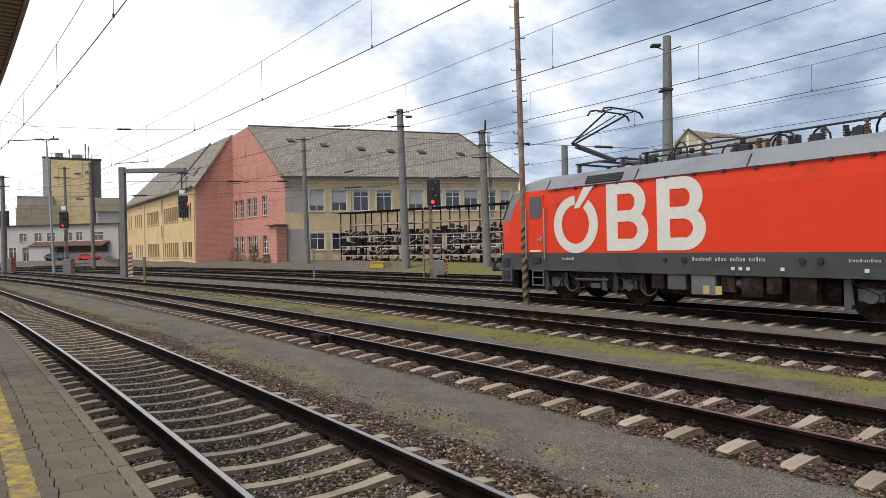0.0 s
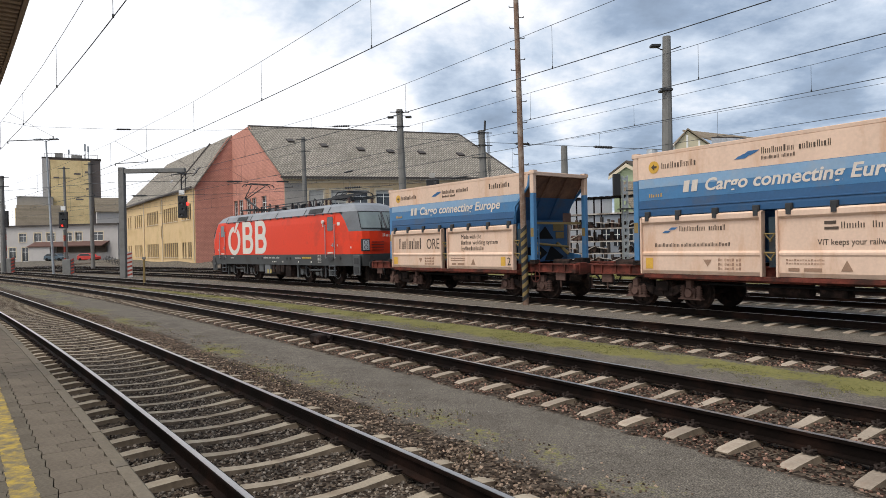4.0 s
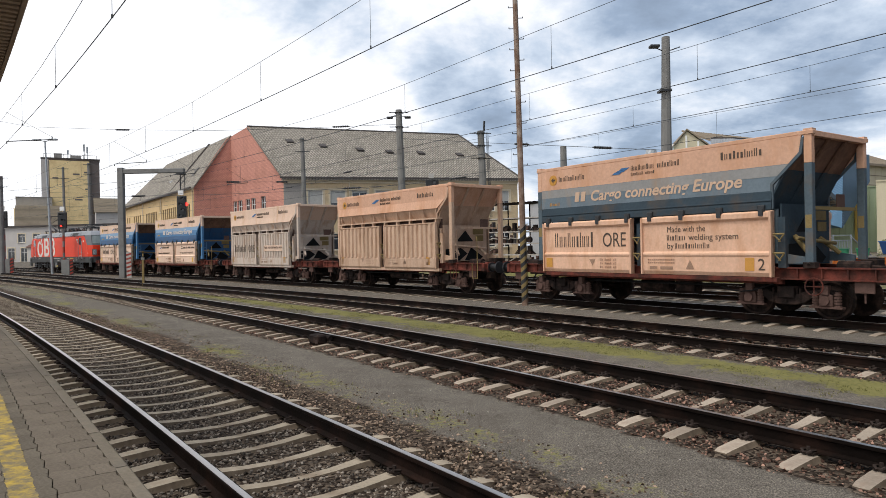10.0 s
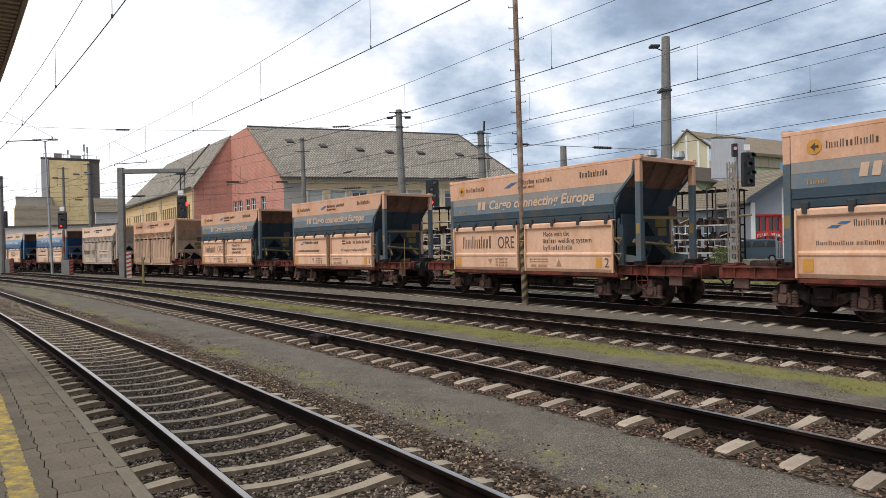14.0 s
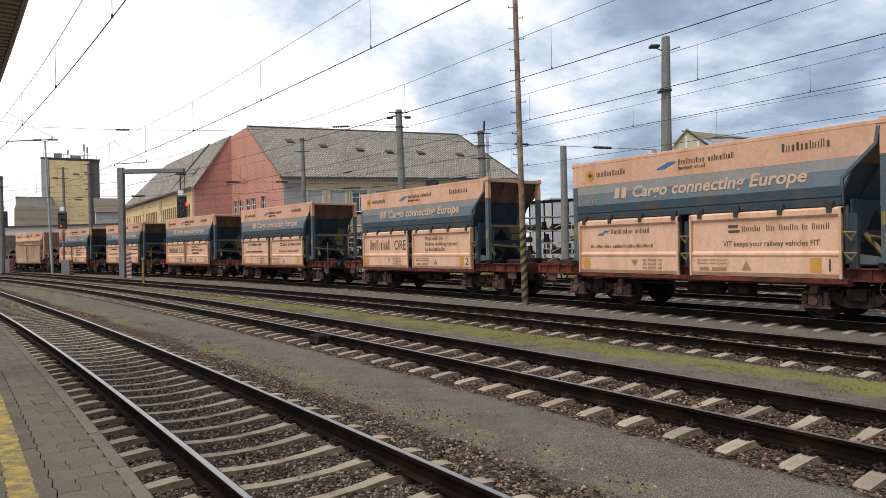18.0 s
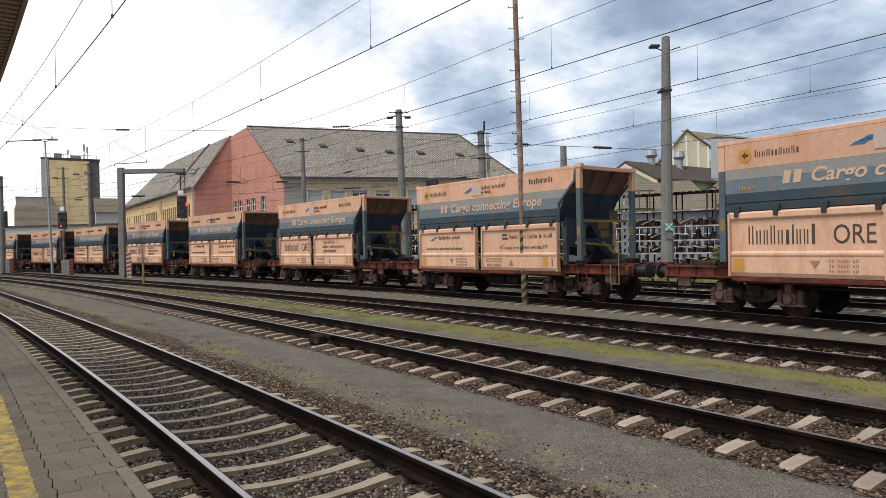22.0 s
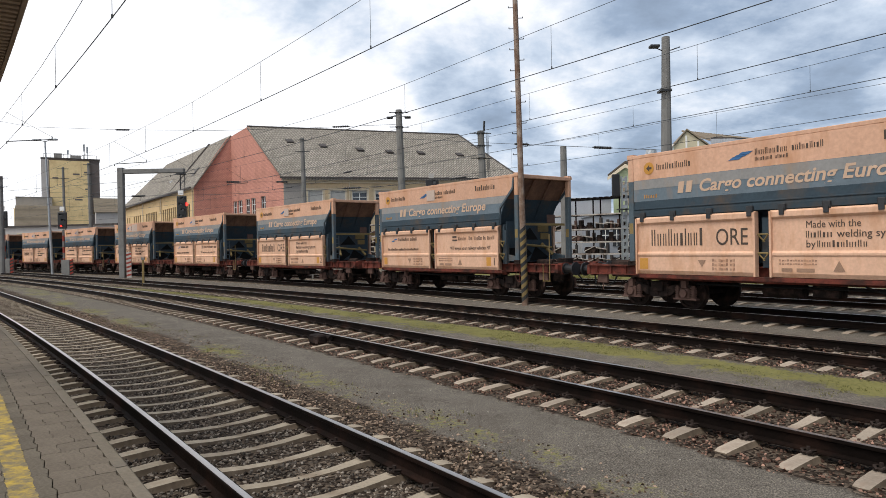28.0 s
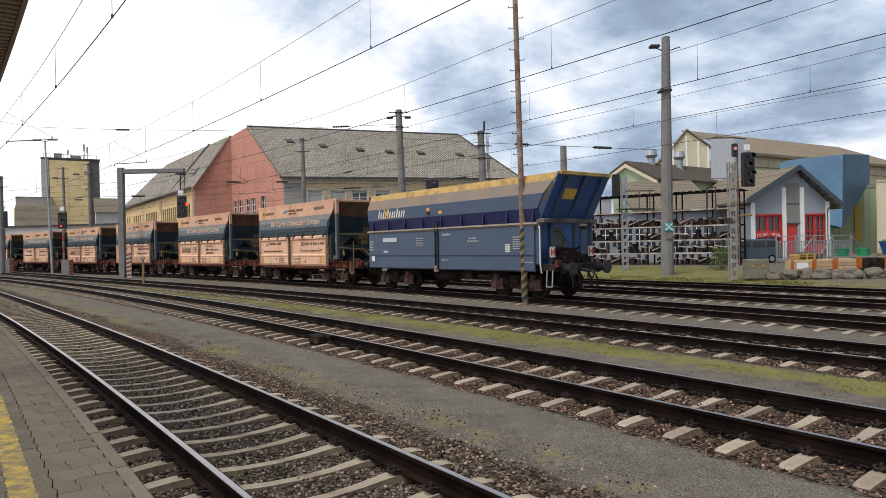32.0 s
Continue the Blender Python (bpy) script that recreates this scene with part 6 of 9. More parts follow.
    part("coupling", bm, M_BLACK, h)
    bm = B()
    box(bm, 10.7, 10.85, -0.4, 0.3, 1.25, 1.6)
    part("door_gear", bm, M_BOGIE, h)
    bm = B()
    bar(bm, (11.0, -1.35, 0.45), (11.25, -1.35, 0.45), 0.02, 6)
    bar(bm, (11.0, -1.35, 0.45), (11.0, -1.3, 1.0), 0.02, 6); bar(bm, (11.25, -1.35, 0.45), (11.25, -1.3, 1.0), 0.02, 6)
    part("foot_step", bm, M_GALV, h, "grey foot step")
    # black ladder between the flaps
    bm = B()
    for x in (5.06, 5.24):
        box(bm, x, x + 0.03, -1.5, -1.46, 1.0, 2.9)
    for k in range(7):
        box(bm, 5.06, 5.27, -1.52, -1.47, 1.05 + k * 0.28, 1.09 + k * 0.28)
    part("ladder", bm, M_BLACK, h, "black ladder")
    bm = B()
    box(bm, 5.02, 5.3, -1.34, -1.3, 0.95, 2.5)
    part("gap_plate", bm, M_BLACK, h)
    for k in range(2):
        bm = B()
        box(bm, 5.05, 5.25, -1.53, -1.45, 0.86 + k * 0.13, 0.97 + k * 0.13)
        part("step", bm, M_HGREY, h)
    for x0, z0, z1, mt in ((4.55, 3.3, 3.44, M_LOGO_Y), (4.55, 3.14, 3.28, M_FRAME), (5.35, 3.16, 3.28, M_LOGO_Y)):
        bm = B()
        box(bm, x0, x0 + 0.2, -1.485, -1.472, z0, z1)
        part("warning_plate", bm, mt, h)
    # marks and small print
    y = -1.475
    bm = B()
    for i, w in enumerate((0.12, 0.13, 0.13, 0.12, 0.13, 0.12)):
        h_ = 0.28 if i % 2 else 0.38
        slant(bm, 0.85 + i * 0.36, 3.15, w * 0.7, h_, 0.09, y); slant(bm, 1.03 + i * 0.36, 3.15, w * 0.7, 0.28, 0.07, y)
    part("side_mark", bm, M_LWHITE, h, "white slanted mark")
    bm = B()
    slant(bm, 1.3, 3.14, 0.1, 0.42, 0.36, y - 0.005); slant(bm, 1.66, 3.14, 0.1, 0.42, -0.36, y - 0.005)
    part("side_mark", bm, M_LOGO_Y, h, "yellow crossed mark")
    bm = B()
    y = -1.468
    for i in range(4):
        word_bars(bm, 0.12, y, 2.1 - i * 0.12, 0.08, (0.05,) * 4, 0.3)
    for i in range(4):
        word_bars(bm, 4.05 - 0.3, y, 2.2 - i * 0.1, 0.05, (0.06,) * 7, 0.3)
    word_bars(bm, 5.55, y, 2.28, 0.1, (0.08, 0.08, 0.07, 0.08, 0.07, 0.07), 0.15)
    word_bars(bm, 7.2, y, 2.12, 0.06, (0.05,) * 6, 0.3); word_bars(bm, 7.1, y, 2.02, 0.05, (0.06,) * 9, 0.25)
    for i in range(6):
        word_bars(bm, 9.55, y, 2.12 - i * 0.08, 0.045, (0.05,) * (8 - i % 3), 0.3)
    word_bars(bm, 10.0, y, 1.24, 0.05, (0.05,) * 8, 0.3); word_bars(bm, 5.5, y, 1.3, 0.07, (0.08, 0.05, 0.07, 0.08), 0.3)
    for k in range(5):
        box(bm, 9.15, 9.4, y - 0.004, y, 1.62 + k * 0.06, 1.66 + k * 0.06)
    box(bm, 0.25, 0.5, y - 0.004, y, 1.25, 1.52)
    tagged(part("lettering", bm, M_LWHITE, h, "small white bars on the flaps"), kind="stuff")
    bm = B()
    box(bm, 1.2, 2.3, y - 0.004, y, 2.1, 2.28); box(bm, 1.25, 1.6, y - 0.004, y, 1.62, 1.72)
    part("plate", bm, M_LAMP, h, "pale blue plate")
    for xc in (1.65, 9.2):
        bogie(h, xc, 1.85, 0.92, 1.2)
    bm = B()
    bar(bm, (4.3, -0.7, 0.65), (5.6, -0.7, 0.65), 0.18, 12); box(bm, 6.2, 6.9, -1.1, -0.8, 0.6, 0.85)
    part("brake_reservoir", bm, M_BOGIE, h)
    return h


HOPPER = hopper_wagon()

# ---- buildings round the yard ----
M_BEIGE = mat("stained beige render", (0.56, 0.43, 0.27), 0.9, 0, 0.16, 0.3, 5, 0.1, (0.33, 0.28, 0.2), 0.42, 0.35)
M_GREYPATCH = mat("grey cement render", (0.33, 0.31, 0.285), 0.9, 0, 0.14, 0.5, 6, 0.1, (0.25, 0.235, 0.21), 0.4, 0.5)
M_OCHRE = mat("yellow ochre render", (0.62, 0.45, 0.25), 0.9, 0, 0.12, 0.3, 6, 0.1, (0.5, 0.35, 0.17), 0.35, 0.5)
M_TRIM = mat("pale window surround", (0.58, 0.5, 0.37), 0.85, 0, 0.1, 1, 10, 0.05)
M_PANE = glass("window glass")
M_BLIND = mat("pale window blind", (0.4, 0.4, 0.38), 0.8, 0, 0.15, 2, 12, 0.05)
M_GUTTER = mat("dark gutter", (0.06, 0.05, 0.045), 0.6, 0.2, 0.2)
M_SHEET_G = mat("grey sheet cladding", (0.5, 0.51, 0.53), 0.6, 0.2, 0.1, 1, 8, 0.05)
M_SHEET_B = mat("blue sheet cladding", (0.12, 0.24, 0.37), 0.55, 0.2, 0.12, 1, 8, 0.05)
M_SHEET_BL = mat("pale blue sheet rib", (0.2, 0.33, 0.48), 0.55, 0.2, 0.12, 1, 8, 0.05)
M_SHEET_BD = mat("dark blue sheet cladding", (0.07, 0.115, 0.165), 0.55, 0.2, 0.12, 1, 8, 0.05)
M_HALL = mat("cream hall cladding", (0.55, 0.49, 0.35), 0.75, 0, 0.08, 0.6, 8, 0.05)
M_HALLROOF = mat("tan sheet roof", (0.25, 0.205, 0.155), 0.8, 0, 0.15, 0.3, 8, 0.05, (0.18, 0.145, 0.105), 0.4, 0.4)
M_GREEN_W = mat("pale green render", (0.36, 0.42, 0.27), 0.85, 0, 0.12, 0.8, 8, 0.05)
M_FIRE = mat("pale grey render", (0.29, 0.31, 0.34), 0.85, 0, 0.08, 0.8, 8, 0.05)
M_SHUT = mat("grey-green panel", (0.22, 0.225, 0.2), 0.85, 0, 0.08, 0.8, 8, 0.05)
M_FIREDOOR = mat("red door paint", (0.5, 0.04, 0.03), 0.55, 0, 0.12, 2, 12, 0.05)
M_GREYH = mat("grey house render", (0.46, 0.435, 0.415), 0.9, 0, 0.1, 0.4, 6, 0.08, (0.42, 0.39, 0.37), 0.35, 0.6)
M_TOWERY = mat("yellow silo panels", (0.82, 0.63, 0.34), 0.85, 0, 0.14, 0.25, 4, 0.05, (0.66, 0.48, 0.25), 0.42, 0.45)
M_TOWERD = mat("brown silo cladding", (0.16, 0.135, 0.125), 0.85, 0, 0.15, 0.4, 5, 0.05)
M_REDROOF = mat("weathered red tile", (0.13, 0.078, 0.066), 0.85, 0, 0.2, 1, 12, 0.1)


def roof_material(name, col, scale, angle, second=0.8, gap=0.55):
    """Small overlapping roof slates: rows of bricks turned in the plane of the roof."""
    m = mat(name, col, 0.85, 0, 0.16, 0.25, 5, 0.1, (col[0] * 0.72, col[1] * 0.72, col[2] * 0.7), 0.4, 0.25)
    nt = m.node_tree
    bs = nt.nodes["Principled BSDF"]
    tc = nt.nodes.new("ShaderNodeTexCoord")
    mp = nt.nodes.new("ShaderNodeMapping")
    mp.inputs["Rotation"].default_value = (radians(90), 0, 0)
    mp2 = nt.nodes.new("ShaderNodeMapping")
    mp2.inputs["Rotation"].default_value = (0, 0, radians(angle))
    br = nt.nodes.new("ShaderNodeTexBrick")
    br.inputs["Scale"].default_value = scale
    br.inputs["Color1"].default_value = (1, 1, 1, 1)
    br.inputs["Color2"].default_value = (second, second, second, 1)
    br.inputs["Mortar"].default_value = (gap, gap, gap, 1)
    br.inputs["Mortar Size"].default_value = 0.045
    nt.links.new(tc.outputs["Object"], mp.inputs[0])
    nt.links.new(mp.outputs[0], mp2.inputs[0])
    nt.links.new(mp2.outputs[0], br.inputs["Vector"])
    old = bs.inputs["Base Color"].links[0].from_socket
    mx = nt.nodes.new("ShaderNodeMix"); mx.data_type = "RGBA"; mx.blend_type = "MULTIPLY"
    for s in mx.inputs:
        if s.identifier == "Factor_Float": s.default_value = 1.0
        if s.identifier == "A_Color": nt.links.new(old, s)
        if s.identifier == "B_Color": nt.links.new(br.outputs["Color"], s)
    nt.links.new([o for o in mx.outputs if o.identifier == "Result_Color"][0], bs.inputs["Base Color"])
    return m


M_RED_WALL = roof_material("painted red brick wall", (0.6, 0.29, 0.225), 1.6, 0, 0.9, 0.74)
M_SLATEROOF = roof_material("weathered slate roof", (0.35, 0.315, 0.268), 1.1, 45, 0.66, 0.42)
M_TILEROOF = roof_material("brown tile roof", (0.24, 0.2, 0.15), 1.3, 0)
M_DARKROOF = mat("dark felt roof", (0.085, 0.072, 0.06), 0.9, 0, 0.2, 0.5, 6, 0.1)
M_SHINGLE = mat("dark edge shingle", (0.07, 0.085, 0.10), 0.7, 0, 0.2, 1, 8, 0.05)


def along(p, q, z=0.0):
    """A frame with x from p to q on the ground, y to its left, z up."""
    d = (Vector(q) - Vector(p)).normalized()
    return Matrix(((d.x, -d.y, 0, p[0]), (d.y, d.x, 0, p[1]), (0, 0, 1, z), (0, 0, 0, 1)))


def holed(bm, x0, x1, z0, z1, holes, y0, y1):
    """A wall from x0 to x1 with openings (x0, x1, z0, z1) that go through it."""
    xs = sorted({x0, x1, *[v for h in holes for v in h[:2] if x0 < v < x1]})
    for a, b in zip(xs, xs[1:]):
        m = (a + b) / 2
        cuts = sorted((h[2], h[3]) for h in holes if h[0] < m < h[1])
        z = z0
        for c0, c1 in cuts:
            if c0 > z:
                box(bm, a, b, y0, y1, z, c0)
            z = max(z, c1)
        if z < z1:
            box(bm, a, b, y0, y1, z, z1)
    bmesh.ops.remove_doubles(bm, verts=bm.verts, dist=0.0005)


def window(parent, m, x0, x1, z0, z1, y=0.0, cross=1, bars=1, frame_mat=None, pane_mat=None, surround=None, blind=0.0, depth=0.14):
    """A window in an opening: frame and mullions, a pane behind them, a sill, an optional surround and blind."""
    t = 0.07
    bm = B()
    for a, b, c, d in ((x0, x0 + t, z0, z1), (x1 - t, x1, z0, z1), (x0 + t, x1 - t, z0, z0 + t), (x0 + t, x1 - t, z1 - t, z1)):
        box(bm, a, b, y + depth, y + depth + 0.07, c, d)
    for i in range(cross):
        x = x0 + (x1 - x0) * (i + 1) / (cross + 1)
        box(bm, x - 0.035, x + 0.035, y + depth + 0.002, y + depth + 0.066, z0 + t, z1 - t)
    for i in range(bars):
        z = z0 + (z1 - z0) * (0.68 if bars == 1 else (i + 1) / (bars + 1))
        box(bm, x0 + t, x1 - t, y + depth + 0.004, y + depth + 0.062, z - 0.03, z + 0.03)
    f = part("window", bm, frame_mat or M_WHITE, parent)
    f.matrix_basis = m
    bm = B()
    box(bm, x0 + 0.02, x1 - 0.02, y + depth + 0.03, y + depth + 0.04, z0 + 0.02, z1 - 0.02)
    part("pane", bm, pane_mat or M_PANE, f)
    bm = B()
    box(bm, x0 - 0.08, x1 + 0.08, y - 0.1, y + depth, z0 - 0.08, z0 - 0.005)
    part("sill", bm, M_TRIM, f)
    if blind:
        bm = B()
        box(bm, x0 + t, x1 - t, y + depth - 0.02, y + depth - 0.01, z1 - t - (z1 - z0 - 2 * t) * blind, z1 - t)
        part("blind", bm, M_BLIND, f)
    if surround:
        bm = B()
        w = 0.2
        for a, b, c, d in ((x0 - w, x0, z0 - 0.1, z1 + w), (x1, x1 + w, z0 - 0.1, z1 + w), (x0, x1, z1, z1 + w)):
            box(bm, a, b, y - 0.03, y + 0.05, c, d)
        part("surround", bm, surround, f)
    return f


PA, PB, PC, PE, PR = (-17.8, 75.0), (-27.7, 88.0), (-32.0, 86.0), (-58.9, 123.8), (9.3, 82.0)


def shed_part(parent, name, m, bm, material, label=""):
    o = part(name, bm, material, parent, label)
    o.matrix_basis = m
    return o


def office_building():
    b = thing("railway_building", "large old railway building with red gable and beige front", "building")
    # long front, from the red corner to the far corner
    m = along(PA, PR)
    wins = [(2.7, 4.35), (5.2, 6.93), (7.69, 9.45), (10.39, 12.15), (14.2, 15.95), (16.5, 18.2), (18.73, 20.45), (21.0, 22.7), (23.4, 25.04), (25.6, 26.9)]
    holes = [(a, c, 6.1, 8.56) for a, c in wins] + [(a, c, 1.7, 3.6) for a, c in wins]
    bm = B()
    holed(bm, 0, 27.99, 0.3, 10.0, holes, 0, 0.35)
    shed_part(b, "wall", m, bm, M_BEIGE, "beige front wall with damp stains")
    bm = B()
    box(bm, 0.02, 2.35, -0.006, 0, 0.4, 4.1)
    shed_part(b, "cement_patch", m, bm, M_GREYPATCH, "grey cement patch on the beige wall")
    bm = B()
    box(bm, 0.02, 2.2, -0.006, 0, 6.0, 9.7)
    shed_part(b, "cement_patch", m, bm, M_GREYPATCH, "grey cement patch on the beige wall")
    for i, (a, c) in enumerate(wins):
        window(b, m, a, c, 6.1, 8.56, cross=1, surround=M_TRIM, blind=(0.75, 0.6, 0.1, 0.15, 0.7, 0.3, 0.12, 0.4, 0.1, 0.5)[i])
        window(b, m, a, c, 1.7, 3.6, cross=1, surround=M_TRIM)
    bm = B()
    box(bm, -0.4, 28.4, -0.55, -0.35, 9.85, 10.05)
    shed_part(b, "gutter", m, bm, M_GUTTER)
    bm = B()
    box(bm, -0.2, 28.2, -0.3, 0.0, 9.6, 9.85); box(bm, 0, 28, -0.12, 0.0, 9.35, 9.6)
    shed_part(b, "cornice", m, bm, M_TRIM)
    bm = B()
    bar(bm, (7.35, -0.12, 0.4), (7.35, -0.12, 9.6), 0.06, 8); bar(bm, (7.35, -0.12, 9.5), (7.2, -0.45, 9.9), 0.06, 8)
    shed_part(b, "downpipe", m, bm, M_TRIM)
    # gable wall, red, in two planes that meet at a seam
    m2 = along(PB, PA)
    L = 16.34
    xs = [(0.35, 1.7), (2.2, 3.7), (4.75, 6.2), (6.65, 8.05), (9.7, 11.2)]
    holes = [(a, c, 5.95, 8.3) for a, c in xs] + [(a, c, 1.32, 3.57) for a, c in xs]
    bm = B()
    holed(bm, 0, L, 0.3, 9.0, holes, 0.0, 0.35)
    shed_part(b, "gable_wall", m2, bm, M_RED_WALL, "smooth red gable wall")
    bm = B()
    prism(bm, [(0, 9.0), (L, 9.0), (L, 10.1), (6.0, 17.3), (0, 16.9)], "y", 0.0, 0.35)
    shed_part(b, "gable_top", m2, bm, M_RED_WALL)
    for a, c in xs:
        window(b, m2, a, c, 5.95, 8.3, cross=1, bars=2)
        window(b, m2, a, c, 1.32, 3.57, cross=1, bars=2)
    bm = B()
    box(bm, 14.6, 16.6, -1.2, 0.0, 0.3, 4.5, 0.0)
    shed_part(b, "porch", m2, bm, M_RED_WALL, "red entrance porch")
    bm = B()
    box(bm, 14.2, 16.9, -1.5, 0.1, 4.5, 4.62)
    shed_part(b, "porch_roof", m2, bm, M_GUTTER)
    m3 = along(PC, PB)
    bm = B()
    prism(bm, [(0, 0.3), (4.74, 0.3), (4.74, 16.9), (4.2, 16.6), (0, 10.3)], "y", 0.0, 0.35)
    shed_part(b, "gable_wall", m3, bm, M_RED_WALL, "blind red gable wall")
    # roofs: the long front slope with a hip at the far end, the back slope, the wing's slopes
    bm = B()
    def sheet(pts, drop=0.25):
        top = [bm.verts.new(p) for p in pts]
        bot = [bm.verts.new((p[0], p[1], p[2] - drop)) for p in pts]
        n = len(pts)
        bm.faces.new(top); bm.faces.new(bot[::-1])
        for i in range(n):
            bm.faces.new((top[i], bot[i], bot[(i + 1) % n], top[(i + 1) % n]))
    RA, RR = (-24.2, 83.3, 17.35), (2.3, 90.1, 16.95)
    backA, backR = (-31.0, 92.0, 10.0), (4.0, 101.0, 10.0)
    eA, eR = (-17.75, 74.5, 9.95), (9.9, 81.6, 9.95)
    sheet([eA, eR, RR, RA])
    r1 = part("roof", bm, M_SLATEROOF, b, "weathered grey slate roof")
    bm = B()
    sheet([eR, backR, RR])
    part("roof", bm, M_SLATEROOF, b)
    bm = B()
    sheet([backA, (RA[0] - 0.0, RA[1] + 0.6, RA[2] - 0.35), (RR[0], RR[1] + 0.3, RR[2] - 0.15), backR])
    part("roof", bm, M_SLATEROOF, b)
    bm = B()
    bar(bm, RA, RR, 0.13, 8); bar(bm, RR, eR, 0.12, 8)
    part("ridge", bm, M_GUTTER, b)
    # the wing
    m4 = along(PE, PC)
    W = math.dist(PE, PC)
    xs = [2.4, 3.4, 5.0, 6.2, 9.4, 10.5, 11.7, 12.9, 14.1, 15.3, 16.6, 21.1, 22.3, 23.4, 24.6, 25.8, 27.0, 28.2, 33.0, 34.5, 36.2, 38.0, 42.0, 44.0]
    holes = [(W - x - 0.42, W - x + 0.42, 6.1, 8.15) for x in xs] + [(W - x - 0.42, W - x + 0.42, 1.0, 3.05) for x in xs] + [(W - 18.9, W - 18.0, 7.9, 9.4), (W - 19.0, W - 18.1, 4.0, 5.8)]
    bm = B()
    holed(bm, 0, W, 0.3, 10.2, holes, 0.0, 0.35)
    shed_part(b, "wing_wall", m4, bm, M_OCHRE, "ochre yellow side wing wall")
    for h in holes:
        window(b, m4, *h, cross=1, bars=1, frame_mat=M_GUTTER)
    bm = B()
    for x in (W - 0.3, W - 17.6, W - 30.5):
        bar(bm, (x, -0.1, 0.5), (x, -0.1, 10.0), 0.07, 8)
    shed_part(b, "downpipe", m4, bm, M_TRIM)
    bm = B()
    box(bm, -0.4, W, -0.55, -0.35, 10.0, 10.2)
    shed_part(b, "gutter", m4, bm, M_GUTTER)
    # wing roof in its own frame: eave, ridge, hip at the far end
    d = (Vector(PE) - Vector(PC)).normalized()
    rB = (-27.7, 88.0, 17.1)
    rE = (rB[0] + d.x * 35.0, rB[1] + d.y * 35.0, 17.1)
    bm = B()
    sheet([(PC[0] + 0.2, PC[1] - 0.5, 10.2), rB, rE, (PE[0] - 0.5, PE[1] - 0.3, 10.1)])
    part("roof", bm, M_SLATEROOF, b, "weathered grey slate roof of the wing")
    bm = B()
    sheet([rB, (-22, 93, 10.0), (-45, 131, 10.0), rE])
    part("roof", bm, M_SLATEROOF, b)
    bm = B()
    sheet([rE, (-45, 131, 10.0), (PE[0] - 0.5, PE[1] - 0.3, 10.1)])
    part("roof", bm, M_SLATEROOF, b)
    # roof lights
    fr = Vector(eA), Vector(eR), Vector(RA), Vector(RR)
    for s, q in ((0.14, 0.70), (0.27, 0.62), (0.42, 0.56), (0.545, 0.53), (0.685, 0.52), (0.86, 0.50)):
        lo, hi = fr[0].lerp(fr[1], s), fr[2].lerp(fr[3], s)
        c = lo.lerp(hi, q)
        bm = B()
        e = (fr[1] - fr[0]).normalized()
        n = e.cross((hi - lo).normalized())
        n = n if n.z > 0 else -n
        up = (hi - lo).normalized()
        pts = [c + e * a * 0.4 + up * k * 0.36 for a, k in ((-1, -1), (1, -1), (1, 1), (-1, 1))]
        ring0 = [bm.verts.new(p) for p in pts]
        ring1 = [bm.verts.new(p + n * 0.16) for p in pts]
        bm.faces.new(ring1)
        for i in range(4):
            bm.faces.new((ring0[i], ring0[(i + 1) % 4], ring1[(i + 1) % 4], ring1[i]))
        part("roof_light", bm, M_GUTTER, b)
    fr = Vector((PC[0], PC[1], 10.2)), Vector((PE[0], PE[1], 10.2)), Vector(rB), Vector(rE)
    for s, q in ((0.12, 0.35), (0.2, 0.2), (0.42, 0.28), (0.46, 0.28), (0.5, 0.28), (0.54, 0.28), (0.62, 0.24), (0.7, 0.24)):
        lo, hi = fr[0].lerp(fr[1], s), fr[2].lerp(fr[3], s)
        c = lo.lerp(hi, q)
        e, up = (fr[1] - fr[0]).normalized(), (hi - lo).normalized()
        n = e.cross(up)
        n = n if n.z > 0 else -n
        bm = B()
        pts = [c + e * a * 0.5 + up * k * 0.7 for a, k in ((-1, -1), (1, -1), (1, 1), (-1, 1))]
        ring0 = [bm.verts.new(p) for p in pts]
        ring1 = [bm.verts.new(p + n * 0.15) for p in pts]
        bm.faces.new(ring1)
        for i in range(4):
            bm.faces.new((ring0[i], ring0[(i + 1) % 4], ring1[(i + 1) % 4], ring1[i]))
        part("roof_light", bm, M_PANE if s > 0.3 else M_GUTTER, b)
    # slim fire wall that rises through the wing roof
    bm = B()
    lo, hi = fr[0].lerp(fr[1], 0.27), fr[2].lerp(fr[3], 0.27)
    beam(bm, lo + Vector((0, 0, 0.1)), hi + Vector((0, 0, 0.1)), 0.12, 0.3)
    part("fire_wall", bm, M_GUTTER, b)


office_building()


# ---- outdoor rack with stored running gear ----
M_BEAM = mat("weathered rack beam", (0.42, 0.385, 0.35), 0.7, 0, 0.25, 2, 20, 0.1, (0.1, 0.065, 0.045), 0.5, 1.5)


